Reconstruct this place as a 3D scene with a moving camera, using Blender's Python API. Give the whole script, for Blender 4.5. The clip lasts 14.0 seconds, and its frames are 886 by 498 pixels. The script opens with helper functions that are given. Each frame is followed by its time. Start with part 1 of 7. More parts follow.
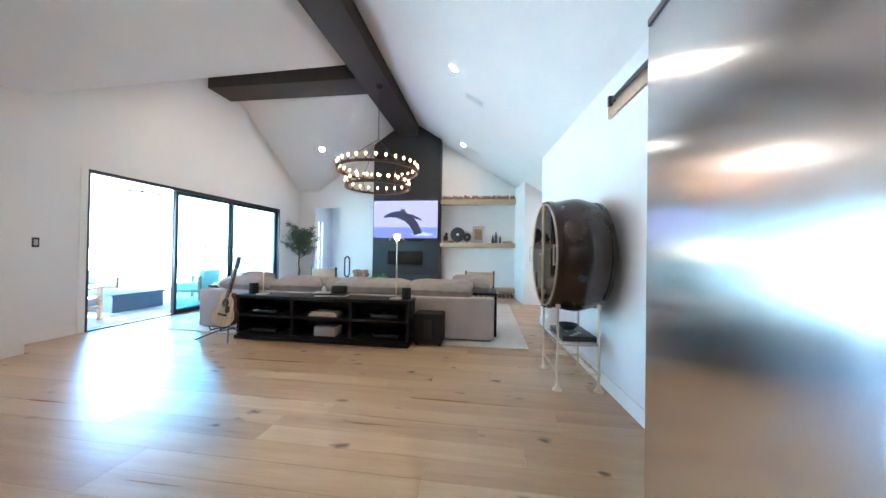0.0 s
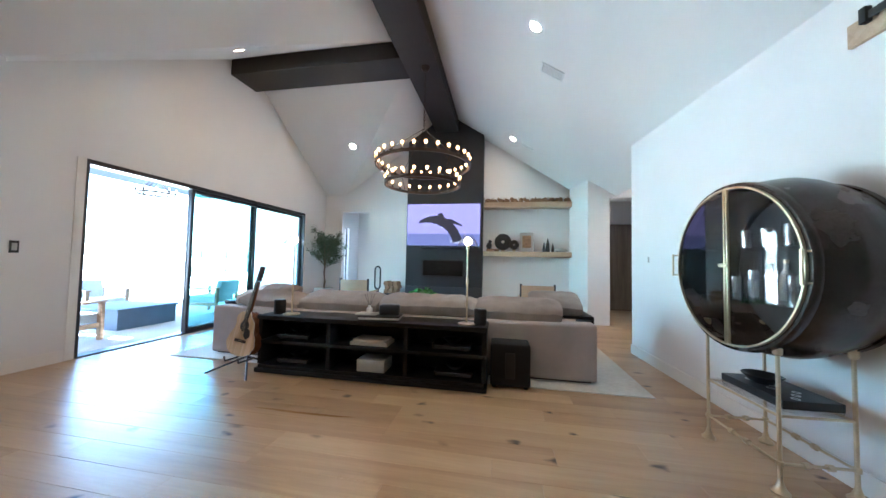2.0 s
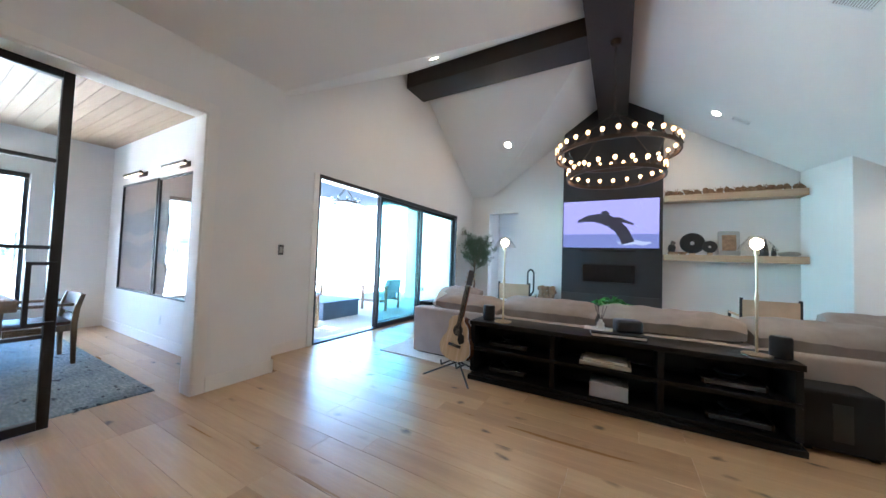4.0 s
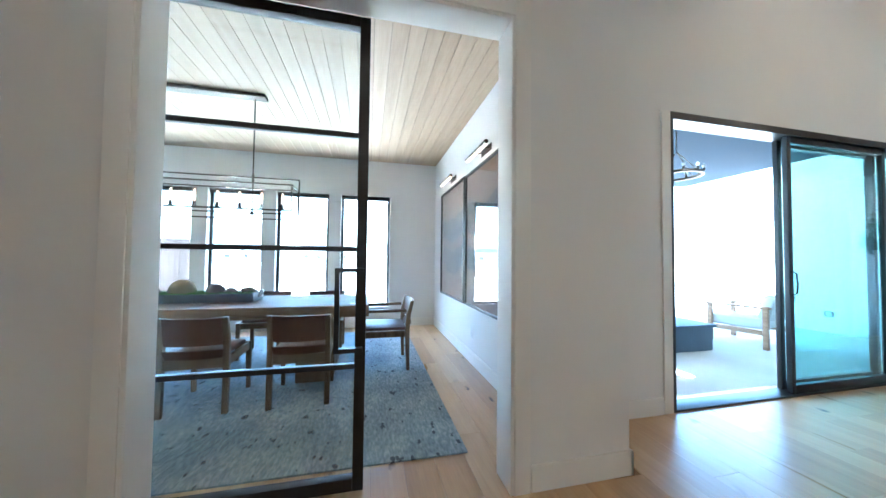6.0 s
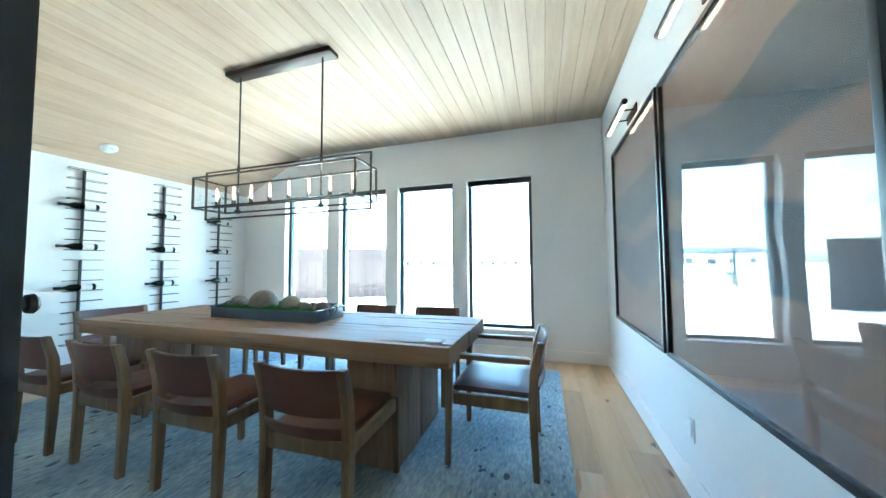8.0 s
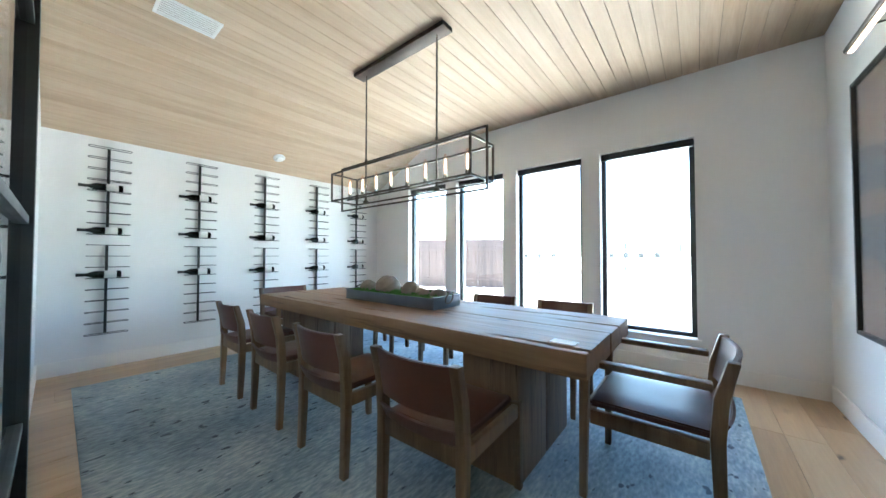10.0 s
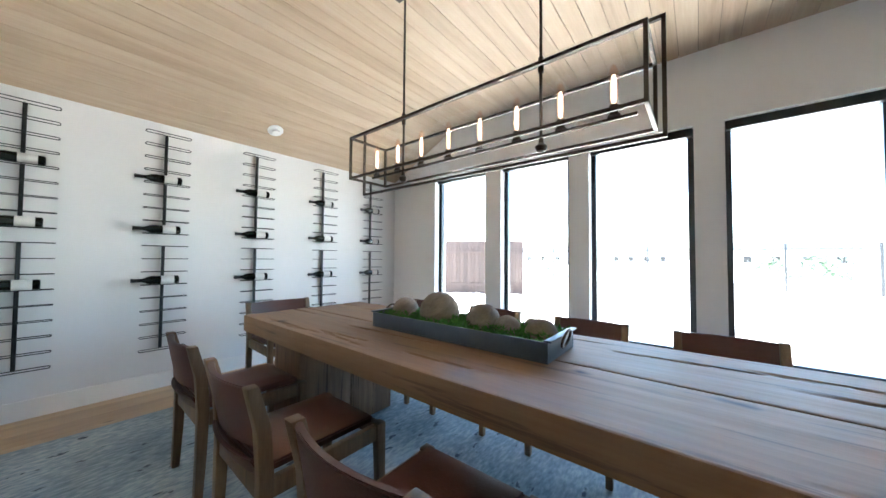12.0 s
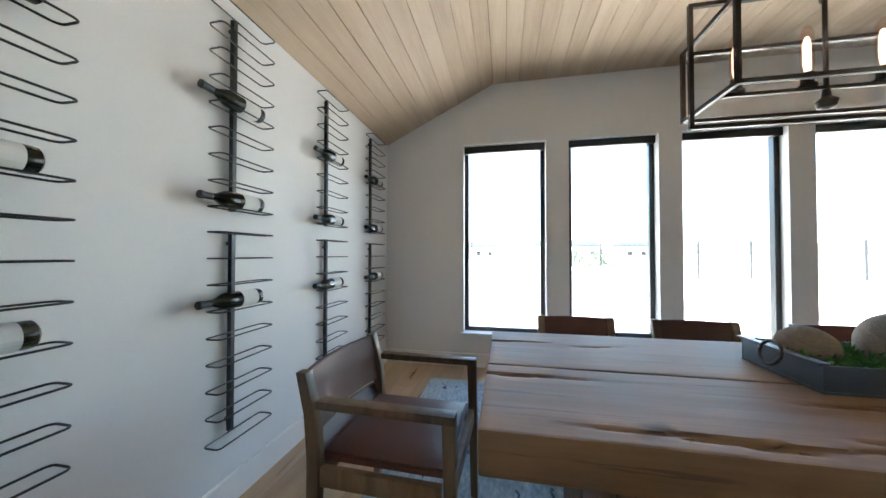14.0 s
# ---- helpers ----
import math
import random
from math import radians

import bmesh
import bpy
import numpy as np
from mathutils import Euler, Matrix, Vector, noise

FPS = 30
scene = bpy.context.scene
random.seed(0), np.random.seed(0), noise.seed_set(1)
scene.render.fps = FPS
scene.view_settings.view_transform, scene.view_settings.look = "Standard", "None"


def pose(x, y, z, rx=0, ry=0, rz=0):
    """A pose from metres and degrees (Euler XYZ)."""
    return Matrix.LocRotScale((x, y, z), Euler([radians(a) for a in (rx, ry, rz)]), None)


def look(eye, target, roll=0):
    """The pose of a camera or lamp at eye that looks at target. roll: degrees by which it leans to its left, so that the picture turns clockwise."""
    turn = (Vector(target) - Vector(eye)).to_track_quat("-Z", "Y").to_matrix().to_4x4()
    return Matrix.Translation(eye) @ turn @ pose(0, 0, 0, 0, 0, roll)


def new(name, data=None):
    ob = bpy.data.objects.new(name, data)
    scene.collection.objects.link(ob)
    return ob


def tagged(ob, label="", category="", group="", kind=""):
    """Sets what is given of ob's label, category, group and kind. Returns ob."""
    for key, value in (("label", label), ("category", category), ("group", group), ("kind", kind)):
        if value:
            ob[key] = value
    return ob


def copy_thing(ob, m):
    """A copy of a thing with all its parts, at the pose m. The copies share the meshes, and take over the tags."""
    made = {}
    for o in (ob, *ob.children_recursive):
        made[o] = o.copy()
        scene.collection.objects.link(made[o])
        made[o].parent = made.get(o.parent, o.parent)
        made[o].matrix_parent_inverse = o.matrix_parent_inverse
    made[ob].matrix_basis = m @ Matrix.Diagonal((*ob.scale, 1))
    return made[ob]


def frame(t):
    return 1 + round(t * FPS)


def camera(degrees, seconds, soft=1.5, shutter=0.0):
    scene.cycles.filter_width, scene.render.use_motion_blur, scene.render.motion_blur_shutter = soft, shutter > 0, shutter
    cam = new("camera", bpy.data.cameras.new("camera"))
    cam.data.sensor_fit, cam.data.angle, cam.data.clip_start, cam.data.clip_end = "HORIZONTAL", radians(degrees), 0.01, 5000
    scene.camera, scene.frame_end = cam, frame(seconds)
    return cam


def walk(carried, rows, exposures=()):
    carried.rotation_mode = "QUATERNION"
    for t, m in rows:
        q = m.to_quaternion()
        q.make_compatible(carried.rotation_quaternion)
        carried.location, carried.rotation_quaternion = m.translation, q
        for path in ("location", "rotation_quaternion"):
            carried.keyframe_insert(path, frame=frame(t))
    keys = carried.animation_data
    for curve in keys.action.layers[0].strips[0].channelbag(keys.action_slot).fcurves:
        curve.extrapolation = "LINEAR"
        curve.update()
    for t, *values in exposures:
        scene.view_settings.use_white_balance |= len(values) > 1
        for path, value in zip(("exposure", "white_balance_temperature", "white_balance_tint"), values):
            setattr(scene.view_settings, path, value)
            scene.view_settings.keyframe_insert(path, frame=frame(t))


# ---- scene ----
cam = camera(109.5, 14.0)
PATH = [
    (0, (0.23, 0.32, 1.292), (-0.042, 2.301, 1.313), 0.9),
    (0.5, (0.129, 0.605, 1.282), (-0.199, 2.577, 1.315), 0.8),
    (1, (-0.027, 0.898, 1.274), (-0.394, 2.863, 1.319), 0.9),
    (1.5, (-0.376, 1.095, 1.275), (-0.736, 3.061, 1.338), 1.0),
    (2, (-0.665, 1.28, 1.272), (-1.025, 3.246, 1.355), 1.2),
    (4.5, (-2.3, 1.226, 1.28), (-3.592, 2.75, 1.347), 1.9),
    (5, (-2.689, 1.404, 1.238), (-4.296, 2.592, 1.303), 1.6),
    (5.5, (-3.162, 1.62, 1.223), (-4.988, 2.434, 1.273), 1.1),
    (6, (-3.679, 1.861, 1.224), (-5.625, 2.32, 1.286), 0.6),
    (6.5, (-4.204, 2.079, 1.23), (-6.196, 2.228, 1.313), 0.0),
    (7, (-4.677, 2.27, 1.236), (-6.67, 2.141, 1.33), -0.4),
    (7.5, (-5.071, 2.321, 1.228), (-7.035, 1.955, 1.327), -0.4),
    (8, (-5.283, 2.355, 1.2), (-7.185, 1.742, 1.296), -0.4),
    (8.5, (-5.375, 2.35, 1.17), (-7.18, 1.494, 1.257), -0.4),
    (9, (-5.403, 2.305, 1.157), (-7.102, 1.252, 1.217), -0.3),
    (11.5, (-5.882, 1.665, 1.176), (-7.378, 0.338, 1.228), 0.5),
    (12, (-6.01, 1.185, 1.18), (-7.561, -0.077, 1.24), 0.4),
    (12.5, (-6.014, 0.525, 1.167), (-7.671, -0.594, 1.224), 0.2),
    (13, (-6.028, -0.135, 1.16), (-7.799, -1.063, 1.215), 0.0),
    (13.5, (-6.071, -0.75, 1.172), (-7.946, -1.447, 1.216), 0.0),
    (14, (-6.115, -1.322, 1.178), (-8.078, -1.703, 1.211), 0.0),
]
walk(cam, [(t, look(eye, target, roll)) for t, eye, target, roll in PATH],
     exposures=[(0, 5.68, 4950, 1), (2, 5.27, 5150, 2), (5, 5.18, 5100, 0), (7, 5.14, 4950, -14), (8, 4.95, 5000, -16), (9, 4.72, 5250, -11), (11.5, 4.56, 5850, 0), (12.5, 4.26, 6000, 1), (14, 3.85, 6150, 0)])

# ---- world and sun ----
SUN_EL, SUN_AZ = radians(58), radians(168)      # azimuth from +y towards +x
world = bpy.data.worlds.new("daylight")
world.use_nodes = True
scene.world = world
wn = world.node_tree
wn.nodes.clear()
sky = wn.nodes.new("ShaderNodeTexSky")
sky.sky_type = "NISHITA"
sky.sun_disc = False
sky.sun_elevation = SUN_EL
sky.sun_rotation = SUN_AZ
sky.dust_density = 2.0
bg = wn.nodes.new("ShaderNodeBackground")
bg.inputs[1].default_value = 0.15
wo = wn.nodes.new("ShaderNodeOutputWorld")
wn.links.new(sky.outputs[0], bg.inputs[0])
wn.links.new(bg.outputs[0], wo.inputs[0])
sun_data = bpy.data.lights.new("sun", "SUN")
sun_data.energy, sun_data.angle, sun_data.color = 5.0, radians(0.5), (1.0, 0.97, 0.93)
sun = new("sun", sun_data)
sd = Vector((math.sin(SUN_AZ) * math.cos(SUN_EL), math.cos(SUN_AZ) * math.cos(SUN_EL), math.sin(SUN_EL)))
sun.matrix_world = look(sd * 30, (0, 0, 0))


# ---- materials ----
def nodes_of(name):
    m = bpy.data.materials.new(name)
    m.use_nodes = True
    t = m.node_tree
    return m, t.nodes, t.links, t.nodes["Principled BSDF"]


def ramp(n, stops):
    r = n.new("ShaderNodeValToRGB")
    while len(r.color_ramp.elements) < len(stops):
        r.color_ramp.elements.new(0.5)
    for e, (p, c) in zip(r.color_ramp.elements, stops):
        e.position, e.color = p, (*c, 1)
    return r


def noise_tex(n, l, scale, detail=4, stretch=(1, 1, 1), coords="Object"):
    tc = n.new("ShaderNodeTexCoord")
    mp = n.new("ShaderNodeMapping")
    mp.inputs["Scale"].default_value = stretch
    nt = n.new("ShaderNodeTexNoise")
    nt.inputs["Scale"].default_value = scale
    nt.inputs["Detail"].default_value = detail
    l.new(tc.outputs[coords], mp.inputs[0])
    l.new(mp.outputs[0], nt.inputs[0])
    return nt


def mat(name, colour, rough=0.6, metal=0.0, vary=0.08, scale=6.0, fine=80.0, bump=0.1, stretch=(1, 1, 1), rvary=0.08, clear=0.0):
    m, n, l, b = nodes_of(name)
    big = noise_tex(n, l, scale, 5, stretch)
    small = noise_tex(n, l, fine, 3, stretch)
    lo = tuple(max(0, c * (1 - vary)) for c in colour)
    hi = tuple(min(1, c * (1 + vary)) for c in colour)
    r = ramp(n, [(0.3, lo), (0.7, hi)])
    mix = n.new("ShaderNodeMath")
    mix.operation = "MULTIPLY_ADD"
    mix.inputs[1].default_value = 0.35
    l.new(small.outputs[0], mix.inputs[0])
    sc = n.new("ShaderNodeMath")
    sc.operation = "MULTIPLY"
    sc.inputs[1].default_value = 0.65
    l.new(big.outputs[0], sc.inputs[0])
    l.new(sc.outputs[0], mix.inputs[2])
    l.new(mix.outputs[0], r.inputs[0])
    l.new(r.outputs[0], b.inputs["Base Color"])
    rr = n.new("ShaderNodeMapRange")
    rr.inputs["To Min"].default_value = max(0.02, rough - rvary)
    rr.inputs["To Max"].default_value = min(1, rough + rvary)
    l.new(big.outputs[0], rr.inputs[0])
    l.new(rr.outputs[0], b.inputs["Roughness"])
    b.inputs["Metallic"].default_value = metal
    b.inputs["Coat Weight"].default_value = clear
    if bump:
        bp = n.new("ShaderNodeBump")
        bp.inputs["Strength"].default_value = bump
        bp.inputs["Distance"].default_value = 0.004
        l.new(small.outputs[0], bp.inputs["Height"])
        l.new(bp.outputs[0], b.inputs["Normal"])
    return m


def wood(name, dark, mid, light, rough=0.45, axis="x", grain=1.0, islands="", knots=0.0, bump=0.15, tint=0.35, cracks=0.0, knot_tone=0.35, flat=1.0):
    """Wood with grain along one axis; islands: 'object' or 'island' varies the tone piece by piece."""
    m, n, l, b = nodes_of(name)
    st = {"x": (0.07, 1, 1), "y": (1, 0.07, 1), "z": (1, 1, 0.07)}[axis]
    tc = n.new("ShaderNodeTexCoord")
    src = tc.outputs["Object"]
    rnd = None
    if islands:
        if islands == "object":
            info = n.new("ShaderNodeObjectInfo")
            rnd = info.outputs["Random"]
        else:
            info = n.new("ShaderNodeNewGeometry")
            rnd = info.outputs["Random Per Island"]
        off = n.new("ShaderNodeVectorMath")
        off.operation = "MULTIPLY_ADD"
        off.inputs[1].default_value = (37, 23, 51)
        l.new(rnd, off.inputs[0])
        l.new(src, off.inputs[2])
        src = off.outputs[0]
    mp = n.new("ShaderNodeMapping")
    mp.inputs["Scale"].default_value = st
    l.new(src, mp.inputs[0])
    g1 = n.new("ShaderNodeTexNoise")
    g1.inputs["Scale"].default_value = 14 * grain
    g1.inputs["Detail"].default_value = 7
    g1.inputs["Distortion"].default_value = 0.8
    l.new(mp.outputs[0], g1.inputs[0])
    g2 = n.new("ShaderNodeTexNoise")
    g2.inputs["Scale"].default_value = 130 * grain
    g2.inputs["Detail"].default_value = 4
    l.new(mp.outputs[0], g2.inputs[0])
    a = n.new("ShaderNodeMath")
    a.operation = "MULTIPLY_ADD"
    a.inputs[1].default_value = 0.3
    l.new(g2.outputs[0], a.inputs[0])
    k = n.new("ShaderNodeMath")
    k.operation = "MULTIPLY"
    k.inputs[1].default_value = 0.7
    l.new(g1.outputs[0], k.inputs[0])
    l.new(k.outputs[0], a.inputs[2])
    val = a.outputs[0]
    if rnd is not None:
        s2 = n.new("ShaderNodeMath")
        s2.operation = "MULTIPLY_ADD"
        s2.inputs[1].default_value = tint
        l.new(rnd, s2.inputs[0])
        s3 = n.new("ShaderNodeMath")
        s3.operation = "SUBTRACT"
        s3.inputs[1].default_value = tint * 0.5
        l.new(val, s3.inputs[0])
        l.new(s3.outputs[0], s2.inputs[2])
        val = s2.outputs[0]
    r = ramp(n, [(0.5 - 0.22 * min(flat, 1.8), dark), (0.5, mid), (0.5 + 0.22 * min(flat, 1.8), light)])
    l.new(val, r.inputs[0])
    col = r.outputs[0]
    if knots:
        mk = n.new("ShaderNodeMapping")
        mk.inputs["Scale"].default_value = {"x": (0.7, 1.2, 1), "y": (1.2, 0.7, 1), "z": (1, 1, 0.5)}[axis]
        l.new(src, mk.inputs[0])
        wob = n.new("ShaderNodeTexNoise")
        wob.inputs["Scale"].default_value = 9
        l.new(mk.outputs[0], wob.inputs[0])
        addv = n.new("ShaderNodeVectorMath")
        addv.operation = "MULTIPLY_ADD"
        addv.inputs[1].default_value = (0.12, 0.12, 0.12)
        l.new(wob.outputs["Color"], addv.inputs[0])
        l.new(mk.outputs[0], addv.inputs[2])
        v = n.new("ShaderNodeTexVoronoi")
        v.inputs["Scale"].default_value = knots
        if axis != "z":
            v.voronoi_dimensions = "2D"
        l.new(addv.outputs[0], v.inputs[0])
        kr = ramp(n, [(0.025, (1, 1, 1)), (0.1, (0, 0, 0))])
        l.new(v.outputs["Distance"], kr.inputs[0])
        mx = n.new("ShaderNodeMix")
        mx.data_type = "RGBA"
        mx.inputs["B"].default_value = (dark[0] * knot_tone, dark[1] * knot_tone * 0.86, dark[2] * knot_tone * 0.8, 1)
        km = n.new("ShaderNodeMath")
        km.operation = "MULTIPLY"
        km.inputs[1].default_value = 0.85
        few = n.new("ShaderNodeSeparateColor")
        l.new(v.outputs["Color"], few.inputs[0])
        gate = n.new("ShaderNodeMapRange")
        gate.inputs["From Min"].default_value = 0.58
        gate.inputs["From Max"].default_value = 0.85
        l.new(few.outputs[0], gate.inputs[0])
        l.new(gate.outputs[0], km.inputs[1])
        l.new(kr.outputs[0], km.inputs[0])
        l.new(km.outputs[0], mx.inputs["Factor"])
        l.new(col, mx.inputs["A"])
        col = mx.outputs["Result"]
    if cracks:
        mc = n.new("ShaderNodeMapping")
        mc.inputs["Scale"].default_value = {"x": (0.035, 1, 1), "y": (1, 0.035, 1), "z": (1, 1, 0.035)}[axis]
        l.new(src, mc.inputs[0])
        cn = n.new("ShaderNodeTexNoise")
        cn.inputs["Scale"].default_value = 26
        cn.inputs["Detail"].default_value = 5
        cn.inputs["Roughness"].default_value = 0.7
        l.new(mc.outputs[0], cn.inputs[0])
        cr = ramp(n, [(0.37, (1, 1, 1)), (0.41, (0, 0, 0))])
        l.new(cn.outputs[0], cr.inputs[0])
        cm = n.new("ShaderNodeMath")
        cm.operation = "MULTIPLY"
        cm.inputs[1].default_value = cracks
        l.new(cr.outputs[0], cm.inputs[0])
        cx = n.new("ShaderNodeMix")
        cx.data_type = "RGBA"
        cx.inputs["B"].default_value = (dark[0] * 0.3, dark[1] * 0.3, dark[2] * 0.3, 1)
        l.new(cm.outputs[0], cx.inputs["Factor"])
        l.new(col, cx.inputs["A"])
        col = cx.outputs["Result"]
    l.new(col, b.inputs["Base Color"])
    rr = n.new("ShaderNodeMapRange")
    rr.inputs["To Min"].default_value = rough - 0.08
    rr.inputs["To Max"].default_value = rough + 0.1
    l.new(g1.outputs[0], rr.inputs[0])
    l.new(rr.outputs[0], b.inputs["Roughness"])
    bp = n.new("ShaderNodeBump")
    bp.inputs["Strength"].default_value = bump
    bp.inputs["Distance"].default_value = 0.003
    l.new(a.outputs[0], bp.inputs["Height"])
    l.new(bp.outputs[0], b.inputs["Normal"])
    return m


def glass(name, tint=(1, 1, 1), gloss=1.0):
    m, n, l, b = nodes_of(name)
    n.remove(b)
    out = n["Material Output"]
    tr = n.new("ShaderNodeBsdfTransparent")
    tr.inputs[0].default_value = (*tint, 1)
    gl = n.new("ShaderNodeBsdfGlossy")
    gl.inputs["Roughness"].default_value = 0.01
    lw = n.new("ShaderNodeLayerWeight")
    pw5 = n.new("ShaderNodeMath")
    pw5.operation = "POWER"
    pw5.inputs[1].default_value = 4.0
    l.new(lw.outputs["Facing"], pw5.inputs[0])
    mu = n.new("ShaderNodeMapRange")
    mu.inputs["To Min"].default_value = 0.03 * gloss
    mu.inputs["To Max"].default_value = 0.9
    l.new(pw5.outputs[0], mu.inputs[0])
    mx = n.new("ShaderNodeMixShader")
    l.new(mu.outputs[0], mx.inputs[0])
    l.new(tr.outputs[0], mx.inputs[1])
    l.new(gl.outputs[0], mx.inputs[2])
    l.new(mx.outputs[0], out.inputs[0])
    return m


def glow(name, colour, strength):
    m, n, l, b = nodes_of(name)
    b.inputs["Base Color"].default_value = (0.02, 0.02, 0.02, 1)
    b.inputs["Roughness"].default_value = 0.3
    b.inputs["Emission Color"].default_value = (*colour, 1)
    b.inputs["Emission Strength"].default_value = strength
    return m


def rug_mat(name, base, dark, light, scale=1.0, fleck=True):
    m, n, l, b = nodes_of(name)
    a = noise_tex(n, l, 1.3 * scale, 6)
    st = noise_tex(n, l, 60, 4, (0.35, 1, 1))
    add = n.new("ShaderNodeMath")
    add.operation = "MULTIPLY_ADD"
    add.inputs[1].default_value = 0.45
    l.new(st.outputs[0], add.inputs[0])
    h = n.new("ShaderNodeMath")
    h.operation = "MULTIPLY"
    h.inputs[1].default_value = 0.55
    l.new(a.outputs[0], h.inputs[0])
    l.new(h.outputs[0], add.inputs[2])
    r = ramp(n, [(0.36, dark), (0.5, base), (0.64, light)])
    l.new(add.outputs[0], r.inputs[0])
    col = r.outputs[0]
    if fleck:
        fk = noise_tex(n, l, 17, 2, (0.55, 1, 1))
        fr = ramp(n, [(0.655, (0, 0, 0)), (0.69, (1, 1, 1))])
        l.new(fk.outputs[0], fr.inputs[0])
        mx = n.new("ShaderNodeMix")
        mx.data_type = "RGBA"
        mx.inputs["B"].default_value = (dark[0] * 0.35, dark[1] * 0.35, dark[2] * 0.4, 1)
        fm = n.new("ShaderNodeMath")
        fm.operation = "MULTIPLY"
        fm.inputs[1].default_value = 0.92
        l.new(fr.outputs[0], fm.inputs[0])
        l.new(fm.outputs[0], mx.inputs["Factor"])
        l.new(col, mx.inputs["A"])
        col = mx.outputs["Result"]
    l.new(col, b.inputs["Base Color"])
    b.inputs["Roughness"].default_value = 0.95
    bp = n.new("ShaderNodeBump")
    bp.inputs["Strength"].default_value = 0.5
    bp.inputs["Distance"].default_value = 0.006
    l.new(st.outputs[0], bp.inputs["Height"])
    l.new(bp.outputs[0], b.inputs["Normal"])
    return m


def steel_mat(name):
    m, n, l, b = nodes_of(name)
    b.inputs["Base Color"].default_value = (0.72, 0.72, 0.72, 1)
    b.inputs["Metallic"].default_value = 1
    b.inputs["Anisotropic"].default_value = 0.7
    tg = n.new("ShaderNodeTangent")
    tg.direction_type, tg.axis = "RADIAL", "Z"
    l.new(tg.outputs[0], b.inputs["Tangent"])
    br = noise_tex(n, l, 90, 3, (1, 0.02, 1))
    rr = n.new("ShaderNodeMapRange")
    rr.inputs["To Min"].default_value = 0.2
    rr.inputs["To Max"].default_value = 0.215
    l.new(br.outputs[0], rr.inputs[0])
    l.new(rr.outputs[0], b.inputs["Roughness"])
    wv = noise_tex(n, l, 1.6, 1, (1, 0.25, 1.4))
    bp = n.new("ShaderNodeBump")
    bp.inputs["Strength"].default_value = 0.08
    bp.inputs["Distance"].default_value = 0.02
    l.new(wv.outputs[0], bp.inputs["Height"])
    l.new(bp.outputs[0], b.inputs["Normal"])
    return m


def art_mat():
    """Large print: broad taupe and slate bands with wavering edges."""
    m, n, l, b = nodes_of("abstract_print")
    tc = n.new("ShaderNodeTexCoord")
    sep = n.new("ShaderNodeSeparateXYZ")
    l.new(tc.outputs["Object"], sep.inputs[0])
    nz = n.new("ShaderNodeTexNoise")
    nz.inputs["Scale"].default_value = 1.1
    nz.inputs["Detail"].default_value = 2
    l.new(tc.outputs["Object"], nz.inputs[0])
    ma = n.new("ShaderNodeMath")
    ma.operation = "MULTIPLY_ADD"
    ma.inputs[1].default_value = 0.5
    l.new(nz.outputs[0], ma.inputs[0])
    l.new(sep.outputs["Z"], ma.inputs[2])
    mr = n.new("ShaderNodeMapRange")
    mr.inputs["From Min"].default_value = 0.9
    mr.inputs["From Max"].default_value = 2.55
    l.new(ma.outputs[0], mr.inputs[0])
    tau, sla = (0.21, 0.135, 0.1), (0.045, 0.052, 0.066)
    r = ramp(n, [(0.0, tau), (0.27, tau), (0.285, sla), (0.46, sla), (0.475, tau), (0.555, tau), (0.57, sla), (0.74, sla), (0.755, tau)])
    l.new(mr.outputs[0], r.inputs[0])
    l.new(r.outputs[0], b.inputs["Base Color"])
    b.inputs["Roughness"].default_value = 0.7
    return m


M_WALL = mat("white_wall_paint", (0.74, 0.72, 0.7), 0.7, vary=0.02, scale=1.5, fine=220, bump=0.06)
M_CEIL = mat("white_ceiling_paint", (0.76, 0.74, 0.72), 0.8, vary=0.02, scale=1.2, fine=180, bump=0.05)
M_TRIM = mat("white_trim_paint", (0.78, 0.75, 0.71), 0.68, vary=0.02, scale=3, fine=120, bump=0.03)
M_FLOOR = wood("oak_floor", (0.3, 0.175, 0.08), (0.44, 0.28, 0.142), (0.55, 0.38, 0.212), 0.3, "x", 0.55, "object", 2.5, 0.04, 0.34, 0, 0.16, 1.5)
M_FLOOR_FAR = wood("oak_floor_far", (0.3, 0.175, 0.08), (0.44, 0.28, 0.142), (0.55, 0.38, 0.212), 0.3, "x", 0.55, "island", 2.5, 0.04, 0.34, 0, 0.16, 1.5)
for fm in (M_FLOOR, M_FLOOR_FAR):
    fm.node_tree.nodes["Principled BSDF"].inputs["Specular IOR Level"].default_value = 0.75
M_JOINT = mat("floor_joint", (0.26, 0.165, 0.095), 0.9)
M_CBOARD = wood("whitewashed_pine", (0.36, 0.255, 0.165), (0.475, 0.355, 0.24), (0.56, 0.44, 0.315), 0.6, "x", 0.6, "island", 0, 0.1, 0.16, 0, 0.35, 1.3)
M_GROOVE = mat("board_groove", (0.2, 0.15, 0.11), 0.9)
M_TABLE = wood("weathered_beam_wood", (0.135, 0.073, 0.035), (0.215, 0.121, 0.059), (0.3, 0.183, 0.1), 0.6, "y", 0.6, "", 2.2, 0.45, 0.35, 0.45, 0.3, 1.7)
M_TABLEG = wood("weathered_beam_wood_upright", (0.1, 0.058, 0.033), (0.19, 0.117, 0.068), (0.27, 0.178, 0.11), 0.6, "z", 0.8, "", 1.5, 0.5, 0.35, 0.7)
